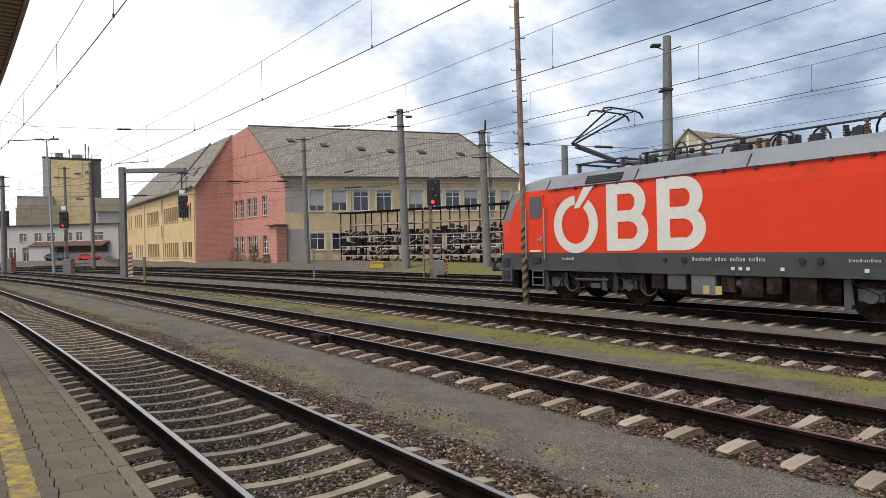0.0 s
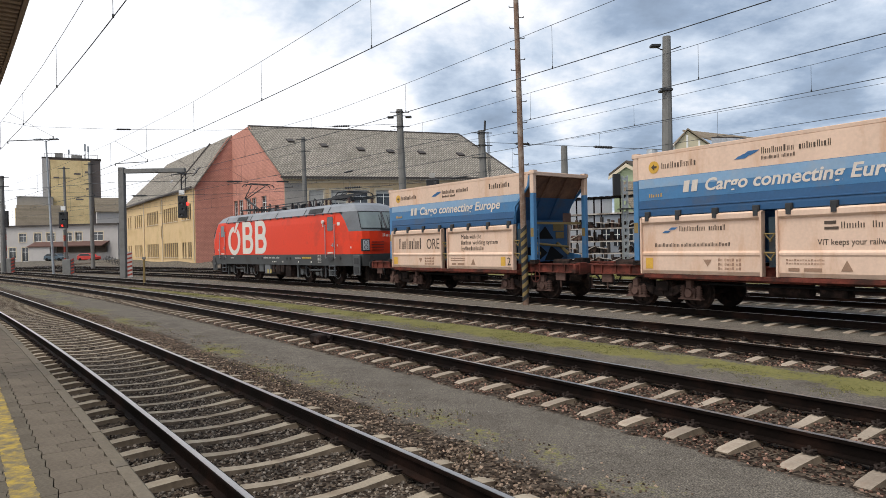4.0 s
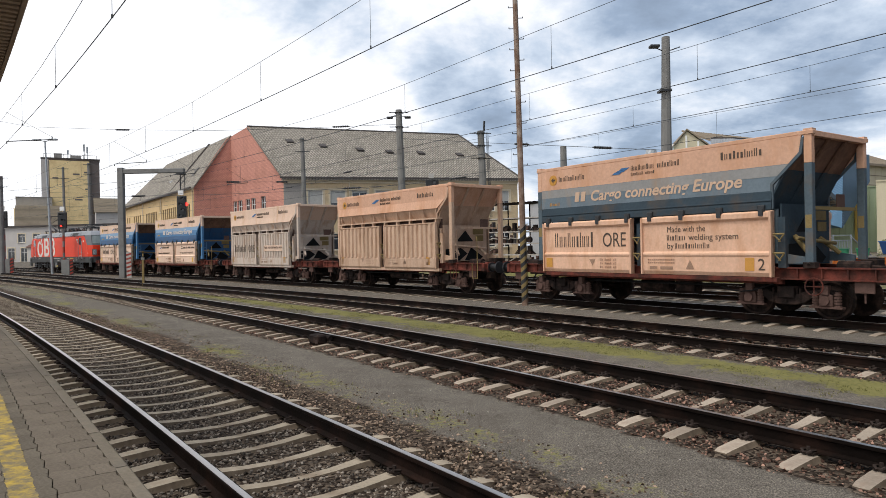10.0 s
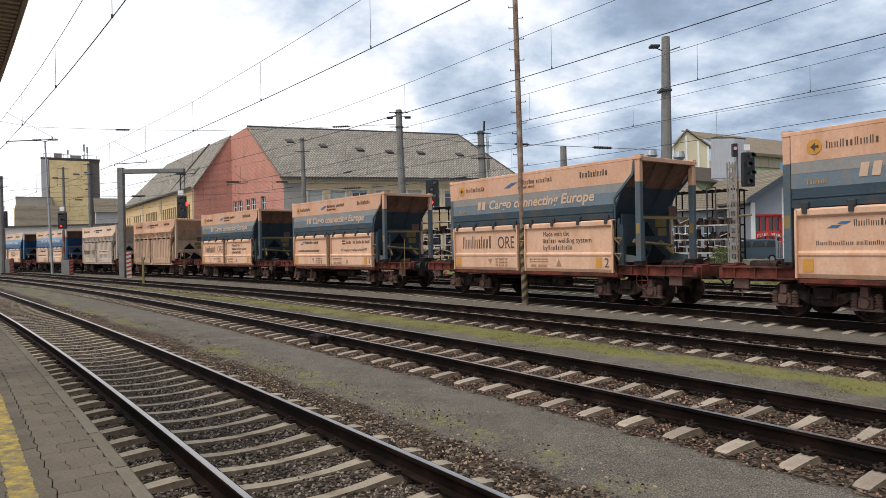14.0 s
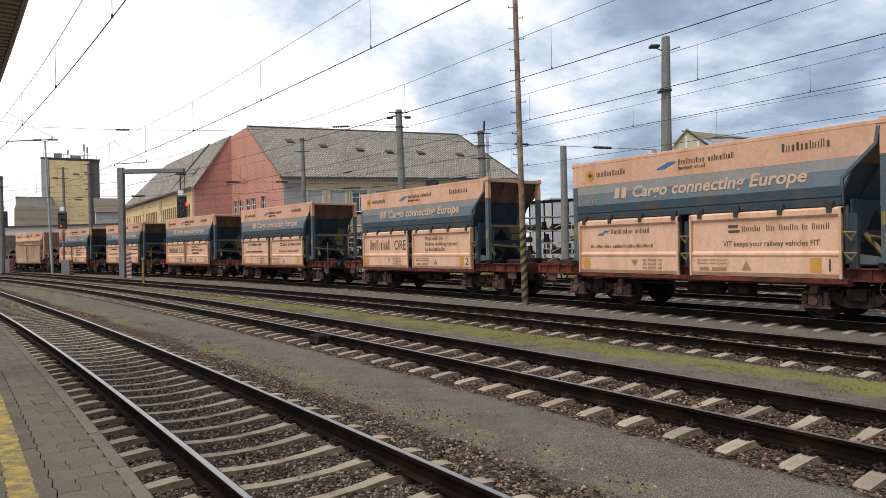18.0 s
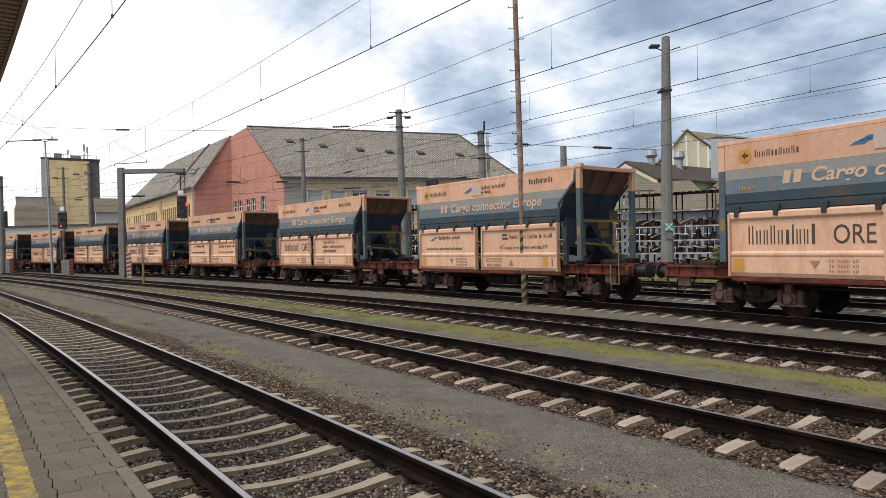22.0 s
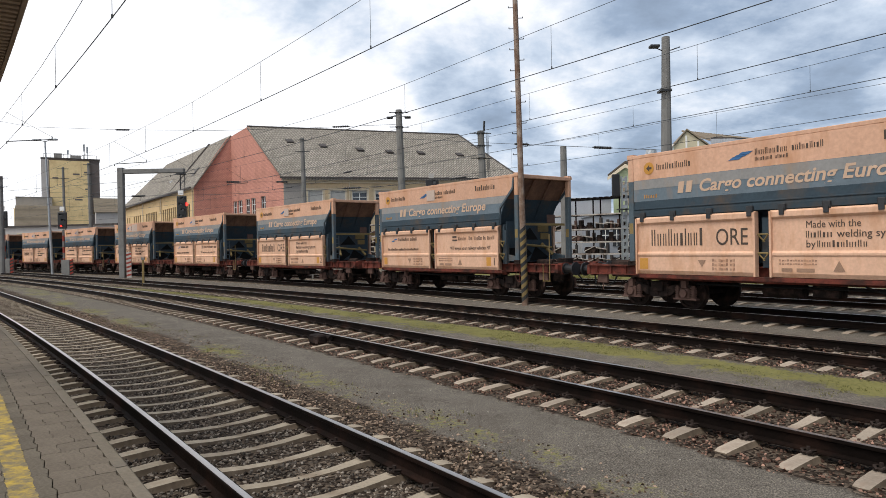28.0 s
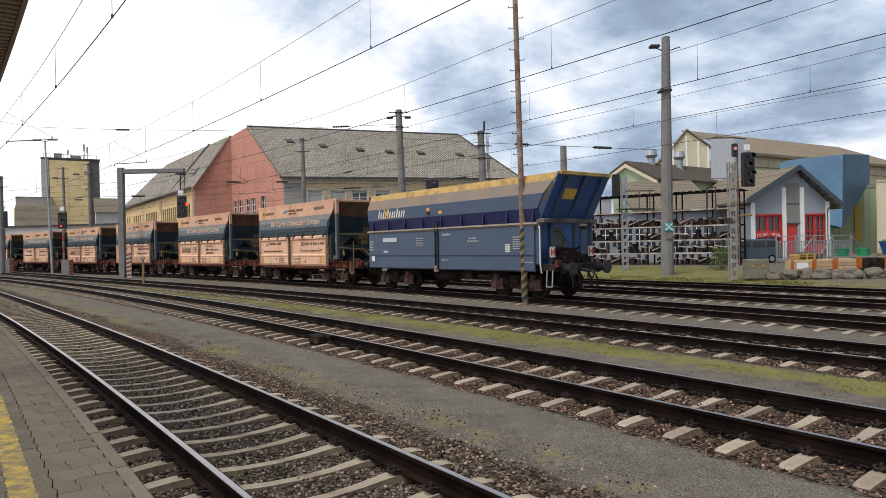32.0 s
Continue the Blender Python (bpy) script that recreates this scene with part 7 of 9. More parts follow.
def storage_rack():
    m = along((-11.1, 72.0), (21.4, 48.0))
    rk = thing("storage_rack", "long open steel storage rack with a thin flat roof", "rack", m)
    L = 40.4
    gz = 0.12
    n = 19
    for i in range(n):
        x = L * i / (n - 1)
        for y in (0, 1.5):
            bm = B()
            box(bm, x - 0.045, x + 0.045, y - 0.045, y + 0.045, gz, 5.55)
            part("upright", bm, M_RUST, rk)
    for z in (1.02, 2.0, 3.05, 4.25):
        for y in (0.0, 1.5):
            bm = B()
            box(bm, 0, L, y - 0.09, y - 0.03, z - 0.06, z + 0.05)
            part("shelf_beam", bm, M_BEAM if y == 0 else M_RUST, rk, "grey steel shelf beam" if y == 0 else "")
    bm = B()
    box(bm, -0.2, L + 0.2, -0.3, 1.8, 5.55, 5.6)
    for k in range(80):
        x = L * k / 80
        box(bm, x, x + 0.25, -0.32, 1.82, 5.6, 5.65)
    part("rack_roof", bm, M_RUST, rk, "thin corrugated roof")
    # stored pieces: spring gear and brake gear, on every shelf
    rnd = random.Random(8)
    kinds = []
    for v in range(6):
        t = thing("stored_running_gear", "dark oily wagon spring and axle gear on a rack shelf", "machine part", group="parts on the rack")
        mt = (M_BOGIE, M_AXBOX, M_GUTTER, M_RUST, M_BOGIE, M_AXBOX)[v]
        if v in (0, 3):
            for k in range(4):
                bm = B()
                box(bm, -0.5 + 0.09 * k, 0.5 - 0.09 * k, -0.12, 0.12, 0.06 * k, 0.05 + 0.06 * k)
                part("spring_leaf", bm, mt, t)
            bm = B()
            box(bm, -0.12, 0.16, -0.17, 0.17, 0.0, 0.36 + 0.05 * v, 0.02)
            part("buckle", bm, M_BOGIE, t)
        elif v in (1, 4):
            for sx in (-0.36, -0.05, 0.3):
                bm = B()
                bar(bm, (sx, -0.25, 0.19), (sx, 0.25, 0.19), 0.15 + 0.03 * (v == 4), 10)
                part("roller", bm, mt, t)
            bm = B()
            beam(bm, (-0.5, -0.28, 0.12), (0.5, -0.28, 0.42), 0.05)
            part("lever", bm, M_BEAM, t)
        else:
            for k, (x0, h) in enumerate(((-0.5, 0.3), (-0.22, 0.62 if v == 2 else 0.42), (0.12, 0.24), (0.32, 0.5))):
                bm = B()
                box(bm, x0, x0 + 0.18, -0.2 + 0.04 * k, 0.15, 0, h, 0.015)
                part("block", bm, mt if k % 2 else M_BOGIE, t)
            bm = B()
            bar(bm, (-0.55, -0.24, 0.33), (0.5, -0.22, 0.22), 0.03, 6)
            part("rod", bm, M_BEAM, t)
        kinds.append(t)
    used = set()
    for z in (0.2, 1.07, 2.05, 3.1):
        x = 0.7
        while x < L - 0.6:
            if rnd.random() < 0.93:
                v = rnd.randrange(6)
                pm = m @ pose(x, rnd.uniform(0.2, 0.4), z, 0, 0, rnd.uniform(-14, 14))
                if v in used:
                    copy_thing(kinds[v], pm)
                else:
                    kinds[v].matrix_basis = pm @ Matrix.Diagonal((1.05, 1.2, 1.45, 1))
                    used.add(v)
            x += rnd.uniform(0.82, 1.1)


storage_rack()


# ---- fire station, sheds and halls beyond the yard ----
def gabled(name, label, cat, P, Q, depth, z0, eave, ridge, wall_mat, roof_mat, ridge_at=0.5, over=0.4, eave2=None, holes=()):
    """A building whose gable wall runs from P to Q and whose ridge runs back from it."""
    m = along(P, Q)
    L = math.dist(P, Q)
    e2 = eave if eave2 is None else eave2
    b = thing(name, label, cat)
    bm = B()
    low = min(eave, e2)
    holed(bm, 0, L, z0, low, list(holes), 0, 0.3)
    prism(bm, [(0, low), (L, low), (L, e2), (L * ridge_at, ridge), (0, eave)] if eave > low or e2 > low else [(0, low), (L, low), (L * ridge_at, ridge)], "y", 0, 0.3)
    shed_part(b, "gable_wall", m, bm, wall_mat)
    for x, e in ((0, eave), (L - 0.3, e2)):
        bm = B()
        box(bm, x, x + 0.3, 0.3, depth, z0, e)
        shed_part(b, "side_wall", m, bm, wall_mat)
    bm = B()
    prism(bm, [(0, z0), (L, z0), (L, e2), (L * ridge_at, ridge), (0, eave)], "y", depth, depth + 0.3)
    shed_part(b, "back_wall", m, bm, wall_mat)
    s1 = (ridge - eave) / (L * ridge_at)
    s2 = (ridge - e2) / (L * (1 - ridge_at))
    for pts in ([(-over, eave - s1 * over + 0.1), (L * ridge_at, ridge + 0.1), (L * ridge_at, ridge + 0.32), (-over, eave - s1 * over + 0.3)],
                [(L + over, e2 - s2 * over + 0.1), (L * ridge_at, ridge + 0.1), (L * ridge_at, ridge + 0.32), (L + over, e2 - s2 * over + 0.3)]):
        bm = B()
        prism(bm, pts, "y", -over, depth + over)
        shed_part(b, "roof", m, bm, roof_mat)
    return b, m, L


def fire_station():
    P, Q = (27.75, 60.0), (35.1, 60.6)
    doors = [(0.35, 2.85, 0.25, 4.1), (5.15, 7.05, 0.25, 4.1), (3.2, 4.4, 0.25, 3.3)]
    b, m, L = gabled("fire_station", "small grey gabled fire station with red doors", "building", P, Q, 14, -0.1, 5.6, 8.2, M_FIRE, M_TILEROOF, 0.57, 0.75, 5.2, doors)
    for i, (a, c, z0, z1) in enumerate(doors[:2]):
        bm = B()
        w = (c - a)
        for k in range(2):
            x = a + k * w / 2
            for u0, u1, v0, v1 in ((x, x + 0.14, z0, z1), (x + w / 2 - 0.14, x + w / 2, z0, z1), (x, x + w / 2, z0, z0 + 1.2), (x, x + w / 2, z1 - 0.15, z1), (x, x + w / 2, 2.6, 2.72), (x + w / 4 - 0.05, x + w / 4 + 0.05, 1.4, z1)):
                box(bm, u0, u1, 0.1, 0.18, v0, v1)
        d = shed_part(b, "door", m, bm, M_FIREDOOR, "red glazed double door")
        bm = B()
        box(bm, a + 0.05, c - 0.05, 0.2, 0.22, z0, z1 - 0.05)
        part("pane", bm, M_PANE, d)
        bm = B()
        for x in (a - 0.12, c):
            box(bm, x, x + 0.12, -0.06, 0.2, z0, z1 + 0.12)
        box(bm, a - 0.12, c + 0.12, -0.06, 0.2, z1, z1 + 0.12)
        part("surround", bm, M_FIREDOOR, d)
    bm = B()
    box(bm, 3.2, 4.4, 0.1, 0.18, 0.25, 3.3)
    shed_part(b, "door", m, bm, M_FIREDOOR, "plain red door")
    bm = B()
    box(bm, 3.31, 4.61, -0.02, 0.0, 3.4, 7.0)
    pn = shed_part(b, "shutter_panel", m, bm, M_SHUT, "grey-green panel above the plain door")
    bm = B()
    box(bm, 3.31, 4.61, -0.06, -0.02, 5.1, 5.16); box(bm, 3.31, 4.61, -0.06, -0.02, 3.34, 3.42)
    part("rail", bm, M_SHINGLE, pn)
    for x in (-0.02, 2.92, 4.62, 7.05):
        bm = B()
        box(bm, x, x + 0.38, -0.1, 0.0, -0.1, 6.6 if 2 < x < 5 else 5.3)
        shed_part(b, "pilaster", m, bm, M_WHITE, "white pilaster")
    for pts in ([(-0.8, 5.15), (4.19, 8.15), (4.19, 8.6), (-0.8, 5.6)], [(8.15, 4.75), (4.19, 8.15), (4.19, 8.6), (8.15, 5.2)]):
        bm = B()
        prism(bm, pts, "y", -0.82, -0.74)
        shed_part(b, "verge_board", m, bm, M_SHINGLE, "dark verge board")
    for k in range(7):
        bm = B()
        x = 4.7 + k * 0.5
        z = 8.15 - (x - 4.19) * 0.86
        box(bm, x, x + 0.14, -0.75, 0, z - 0.22, z)
        shed_part(b, "rafter_end", m, bm, M_SHINGLE)
    bm = B()
    bar(bm, (7.5, -0.35, 5.0), (7.2, -0.1, 4.5), 0.05, 6); bar(bm, (7.2, -0.1, 4.5), (7.2, -0.1, 0), 0.05, 6)
    shed_part(b, "downpipe", m, bm, M_SHINGLE)
    # the curved word over the left door
    bm = B()
    pts = [(0.5 + 2.3 * i / 10, 2.55 + 0.18 * math.sin(math.pi * i / 10)) for i in range(11)]
    prism(bm, pts + [(x, z - 0.5) for x, z in pts[::-1]], "y", 0.03, 0.08)
    sg = shed_part(b, "sign", m, bm, M_FIREDOOR, "curved red sign board")
    for j, ch in enumerate("FEUER WEHR"):
        if ch != " ":
            me = flat_text(ch, 0.36)
            me.materials.append(M_WHITE)
            o = new("letter", me)
            o.parent = sg
            o.matrix_basis = pose(0.56 + j * 0.222, 0.02, 2.13 + 0.17 * math.sin(math.pi * (j + 0.5) / 10))


fire_station()


def clad(name, label, cat, P, Q, depth, z0, z1, material, ribs=0.0, rib_mat=None):
    m = along(P, Q)
    L = math.dist(P, Q)
    b = thing(name, label, cat)
    bm = B()
    box(bm, 0, L, 0, depth, z0, z1)
    shed_part(b, "wall_block", m, bm, material)
    if ribs:
        n = int(L / ribs)
        rib = None
        for i in range(n + 1):
            x = L * i / n
            if rib is None:
                bm = B()
                box(bm, -0.04, 0.04, -0.06, 0, z0, z1)
                rib = shed_part(b, "cladding_rib", m @ pose(x, 0, 0), bm, rib_mat or material)
            else:
                again(rib, m @ pose(x, 0, 0))
    bm = B()
    box(bm, -0.1, L + 0.1, -0.1, depth + 0.1, z1, z1 + 0.15)
    shed_part(b, "parapet", m, bm, rib_mat or material)
    return b, m, L


def far_sheds():
    # tall cream hall with a gable, then its long roof
    b, m, L = gabled("factory_hall", "large cream factory hall with white posts on its gable", "building", (32.9, 95.0), (37.8, 94.0), 30, 0, 15.2, 17.6, M_HALL, M_HALLROOF, 0.4, 0.3)
    for x in (0.0, 1.8, 3.4, 4.7):
        bm = B()
        box(bm, x, x + 0.25, -0.12, 0, 0, 15.4 + 1.6 * (1 - abs(x - 1.9) / 2.6))
        shed_part(b, "post", m, bm, M_WHITE, "white wall post")
    b, m, L = clad("factory_hall", "long factory hall with a tan sheet roof", "building", (46.5, 100.0), (84.0, 122.4), 25, 0, 14.6, M_HALL, 2.0)
    bm = B()
    prism(bm, [(-1, 14.5), (12, 20.0), (12, 20.3), (-1, 14.9)], "x", -0.8, 46)
    shed_part(b, "roof", m, bm, M_HALLROOF, "tan corrugated roof")
    seam = None
    for i in range(46):
        if seam is None:
            bm = B()
            prism(bm, [(-1, 14.9), (12, 20.3), (12, 20.34), (-1, 14.94)], "x", -0.5, -0.42)
            seam = shed_part(b, "roof_seam", m, bm, M_HALLROOF)
        else:
            again(seam, m @ pose(i, 0, 0))
    for z in (11.2, 12.9):
        bm = B()
        box(bm, 0, 43.6, -0.12, -0.06, z, z + 0.12)
        shed_part(b, "wall_band", m, bm, M_HALLROOF)
    # grey clad stair tower on a five-sided plan, ribbed on the two faces towards the yard
    b = thing("stair_tower", "tall tower clad in pale grey ribbed sheet", "tower")
    plan = [(30.34, 75.0), (32.85, 75.0), (34.75, 76.1), (37.0, 81.0), (32.9, 81.0)]
    bm = B()
    prism(bm, plan, "z", 0, 13.4)
    part("shaft", bm, M_SHEET_G, b)
    for (p, q), n in ((plan[0:2], 9), (plan[1:3], 8)):
        m = along(p, q)
        rib = None
        for i in range(n):
            mm = m @ pose(math.dist(p, q) * i / (n - 1), 0, 0)
            if rib is None:
                bm = B()
                box(bm, -0.03, 0.03, -0.05, 0, 0, 13.4)
                rib = shed_part(b, "cladding_rib", mm, bm, M_SHEET_G)
            else:
                again(rib, mm)
    bm = B()
    prism(bm, plan, "z", 13.4, 13.55)
    part("parapet", bm, M_GUTTER, b)
    for z in (4.4, 8.9):
        m = along(*plan[0:2])
        bm = B()
        box(bm, 0, 2.5, -0.058, -0.052, z, z + 0.05)
        shed_part(b, "sheet_joint", m, bm, M_SHINGLE)
    # blue block with slanted faces
    b = thing("blue_plant_block", "angular blue plant building clad in sloping sheet", "building")
    def facet(pts, mt, label):
        bm = B()
        f = [bm.verts.new(p) for p in pts]
        g = [bm.verts.new((p[0], p[1] + 2.5, p[2])) for p in pts]
        n = len(pts)
        bm.faces.new(f); bm.faces.new(g[::-1])
        for i in range(n):
            bm.faces.new((f[i], g[i], g[(i + 1) % n], f[(i + 1) % n]))
        part("face", bm, mt, b, label)
    facet([(43.0, 82.0, 5.0), (47.9, 80.0, 3.2), (48.2, 80.0, 12.0), (42.9, 82.0, 11.7)], M_SHEET_B, "light blue ribbed face")
    facet([(48.0, 80.0, 3.2), (52.3, 81.5, 8.8), (52.3, 81.5, 12.1), (48.25, 80.0, 12.0)], M_SHEET_BD, "dark blue face")
    # ribs in the light face: z falls 0.72 for each metre along it; low is the slanting lower rim
    L_ = math.dist((43.0, 82.0), (48.1, 80.0))
    low = lambda a: 5.0 - 1.8 * a / L_
    z = 3.2
    while z < 15.4:
        seg = [a for a in [L_ * i / 60 for i in range(61)] if low(a) < z - 0.72 * a < 11.7 + 0.3 * a / L_]
        if len(seg) > 2:
            bm = B()
            at = lambda a: Vector((43.0, 81.97, z - 0.72 * a)).lerp(Vector((48.1, 79.97, z - 0.72 * a)), a / L_)
            p0, p1 = at(seg[0]), at(seg[-1])
            beam(bm, p0, p1, 0.035, 0.06)
            part("cladding_rib", bm, M_SHEET_BL, b)
        z += 0.3
    bm = B()
    box(bm, 36, 43.2, 83, 88, 8, 10.6)
    part("link_bridge", bm, M_GREEN_W, b, "pale green sheet link")
    clad("workshop", "pale green workshop with a yellow door strip", "building", (48.5, 84.0), (56.0, 85.0), 6, 0, 8.4, M_GREEN_W, 0.8)
    clad("workshop", "low pale building with shutters", "building", (50.2, 77.0), (56.9, 72.6), 6, 0, 8.4, M_HALL, 1.4)
    bm = B()
    box(bm, 52.15, 52.95, 84.3, 84.42, 1.5, 6.2)
    part("door_strip", bm, M_YELLOWP, bpy.data.objects["workshop"])
    # old workshop with a green gable and two roof vents
    b, m, L = gabled("workshop", "old workshop with pale green gable and dark roof", "building", (18.93, 73.69), (22.25, 68.9), 15, 0, 9.4, 10.4, M_GREEN_W, M_DARKROOF, 0.353, 0.4, 8.4)
    bm = B()
    prism(bm, [(-0.4, 9.2), (2.06, 10.4), (6.2, 8.2), (6.2, 7.85), (2.06, 10.0), (-0.4, 8.85)], "y", -0.45, -0.41)
    shed_part(b, "verge_board", m, bm, M_TRIM)
    for x, y in ((23.3, 74.0), (27.1, 76.0)):
        bm = B()
        bar(bm, (x, y, 9.3), (x, y, 11.2), 0.42, 14); bar(bm, (x, y, 11.2), (x, y, 11.5), 0.42, 14, 0.68); bar(bm, (x, y, 11.5), (x, y, 12.15), 0.68, 14, 0.55)
        bar(bm, (x, y, 9.2), (x, y, 10.2), 0.9, 12, 0.45)
        part("roof_vent", bm, M_GALV, b, "round galvanised roof vent")
    b, m, L = clad("workshop", "long low building with a flat tiled roof behind the rack", "building", (14.2, 62.2), (25.2, 61.8), 7, 0, 4.5, M_FIRE)
    bm = B()
    prism(bm, [(-0.6, 4.7), (7, 8.0), (7, 8.2), (-0.6, 4.9)], "x", 3.4, L + 0.2)
    shed_part(b, "roof", m, bm, M_TILEROOF, "brown tiled lean roof")
    for i in range(10):
        bm = B()
        x = 0.6 + i * 1.05
        box(bm, x, x + 0.7, -0.05, 0, 1.6, 3.6)
        w = shed_part(b, "window", m, bm, M_PANE)
        bm = B()
        box(bm, x + 0.32, x + 0.38, -0.08, -0.05, 1.6, 3.6); box(bm, x, x + 0.7, -0.08, -0.05, 2.6, 2.66)
        shed_part(b, "window_bar", m, bm, M_WHITE)
    b, m, L = clad("workshop", "grey building end with a flat roof", "building", (11.5, 70.0), (18.0, 71.0), 8, 0, 6.6, M_SHEET_G)


far_sheds()


def far_left():
    # yellow silo tower
    b = thing("silo_tower", "tall yellow panelled silo tower with aerials on its roof", "tower")
    m = along((-111.5, 186.0), (-99.0, 193.1))
    bm = B()
    box(bm, 0, 14.4, 0, 9, 0, 28.6)
    shed_part(b, "shaft", m, bm, M_TOWERD)
    bm = B()
    box(bm, 1.9, 11.8, -0.7, 0, 0.5, 28.2)
    shed_part(b, "yellow_front", m, bm, M_TOWERY, "stained yellow panels")
    bm = B()
    box(bm, -0.1, 1.7, -0.4, 0, 0.5, 28.5)
    shed_part(b, "pale_strip", m, bm, M_GREYH, "pale grey corner strip")
    bm = B()
    box(bm, 3.0, 5.0, 1.0, 3.5, 29.0, 30.4); box(bm, 7.2, 9.8, 1.0, 4.0, 29.0, 30.0)
    shed_part(b, "roof_hut", m, bm, M_GREYPATCH)
    for x, z, w_ in ((2.6, 23.0, 1.4), (7.6, 24.2, 1.7), (10.4, 24.8, 1.0), (8.0, 17.0, 1.9), (7.9, 9.5, 1.8), (3.0, 12.0, 1.0), (10.6, 20.0, 0.8)):
        bm = B()
        box(bm, x, x + w_, -0.74, -0.7, z, z + 0.45)
        shed_part(b, "slot", m, bm, M_TOWERD)
    for i in range(6):
        bm = B()
        box(bm, 1.9, 11.8, -0.72, -0.7, 3.5 + i * 3.9, 3.55 + i * 3.9)
        shed_part(b, "panel_joint", m, bm, M_TOWERD)
    bm = B()
    box(bm, -0.2, 14.6, -0.3, 9.3, 28.6, 29.0)
    shed_part(b, "roof", m, bm, M_GUTTER)
    bm = B()
    for i in range(9):
        bar(bm, (0.5 + i * 1.65, 0, 29.0), (0.5 + i * 1.65, 0, 30.1), 0.05, 5)
    bar(bm, (0.5, 0, 30.0), (13.7, 0, 30.0), 0.05, 5)
    shed_part(b, "roof_rail", m, bm, M_GUTTER)
    for x, h in ((6.5, 2.6), (10.6, 4.4), (11.4, 3.8)):
        bm = B()
        bar(bm, (x, 2, 29.0), (x, 2, 29.0 + h), 0.12, 6); box(bm, x - 0.22, x + 0.22, 1.8, 2.2, 29.0 + h * 0.55, 29.0 + h)
        shed_part(b, "aerial", m, bm, M_GALV)
    # the long grey house with its tiled porch roof and garage
    P, Q = (-88.0, 134.0), (-63.5, 130.0)
    m = along(P, Q)
    L = math.dist(P, Q)
    b = thing("yard_house", "long grey two-storey yard house with a red-brown canopy", "house")
    xs = [(3.0, 4.6), (6.4, 8.0), (9.2, 11.0), (13.0, 14.8), (15.6, 17.0), (19.0, 21.6)]
    holes = [(a, c, 4.3, 6.0) for a, c in xs] + [(0.6, 2.2, 1.0, 3.2), (3.6, 5.0, 0.4, 3.2)]
    bm = B()
    holed(bm, -2, L, 0.1, 7.4, holes, 0, 0.3)
    box(bm, -2, L, 0.3, 9, 0.1, 7.3)
    shed_part(b, "wall", m, bm, M_GREYH, "grey rendered wall")
    for h in holes:
        window(b, m, *h, surround=M_TRIM)
    bm = B()
    box(bm, -2.3, L + 0.3, -0.4, 9.3, 7.4, 7.65)
    shed_part(b, "roof", m, bm, M_GUTTER, "flat dark roof edge")
    bm = B()
    prism(bm, [(-2.2, 3.2), (0, 4.1), (0, 4.25), (-2.2, 3.4)], "x", 6.6, 23)
    shed_part(b, "canopy", m, bm, M_REDROOF, "red-brown tiled canopy")
    bm = B()
    box(bm, 6.8, 11.5, -2.0, -1.9, 0.1, 3.2)
    shed_part(b, "shed_wall", m, bm, M_GREYH)
    bm = B()
    box(bm, 11.8, 22.6, -0.5, -0.3, 2.1, 3.3); 
    shed_part(b, "band", m, bm, M_DARKROOF)
    # houses and roofs behind
    for (P, Q, dep, e, r, wm, rm, lab) in (((-99.4, 156.5), (-95.5, 149.5), 8.5, 8.0, 12.9, M_GREYH, M_TILEROOF, "grey house with a steep slate roof"),
                                      ((-91.4, 175.5), (-87.5, 168.5), 6.5, 12.4, 15.8, M_GREYH, M_TILEROOF, "tall pale house with a dark roof")):
        gabled("town_house", lab, "house", P, Q, dep, 0, e, r, wm, rm, 0.5, 0.4)
    clad("town_block", "flat grey apartment block in the distance", "building", (-113.8, 178.0), (-106.5, 182.0), 8, 0, 17.3, M_GREYPATCH)
    clad("town_block", "low yellow block in the distance", "building", (-113.0, 176.0), (-107.0, 179.0), 6, 0, 14.0, M_TOWERY)


far_left()

# ---- masts, wires and signals ----
M_PALEB = mat("weathered white board", (0.42, 0.4, 0.37), 0.7, 0, 0.15, 2, 20, 0.1)
M_LATT = mat("dull lattice steel", (0.3, 0.285, 0.26), 0.7, 0, 0.25, 2, 20, 0.1, (0.2, 0.14, 0.1), 0.45, 1.5)
M_REDF = mat("faded red paint", (0.28, 0.06, 0.045), 0.7, 0, 0.2, 2, 20, 0.1)
def mast(label, x, y, top, r0, r1, lean=(0.0, 0.0), fittings=0, sides=10):
    z = ground_z(x, y) - 0.1
    t = thing("catenary_mast", label, "mast", pose(x, y, z), group="catenary masts")
    bm = B()
    bar(bm, (0, 0, 0), (lean[0], lean[1], top - z), r0, sides, r1)
    part("shaft", bm, M_MAST, t)
    for k in range(fittings):
        bm = B()
        h = (top - z) * (0.985 - 0.09 * k)
        q = 0.985 - 0.09 * k
        box(bm, lean[0] * q - r1 - 0.05, lean[0] * q + r1 + 0.05, lean[1] * q - r1 - 0.05, lean[1] * q + r1 + 0.05, h - 0.06, h)
        bar(bm, (lean[0] * q - r1 - 0.55, lean[1] * q, h), (lean[0] * q + r1 + 0.55, lean[1] * q, h - 0.05), 0.035, 6)
        part("clamp_arm", bm, M_DARK, t)
    return t


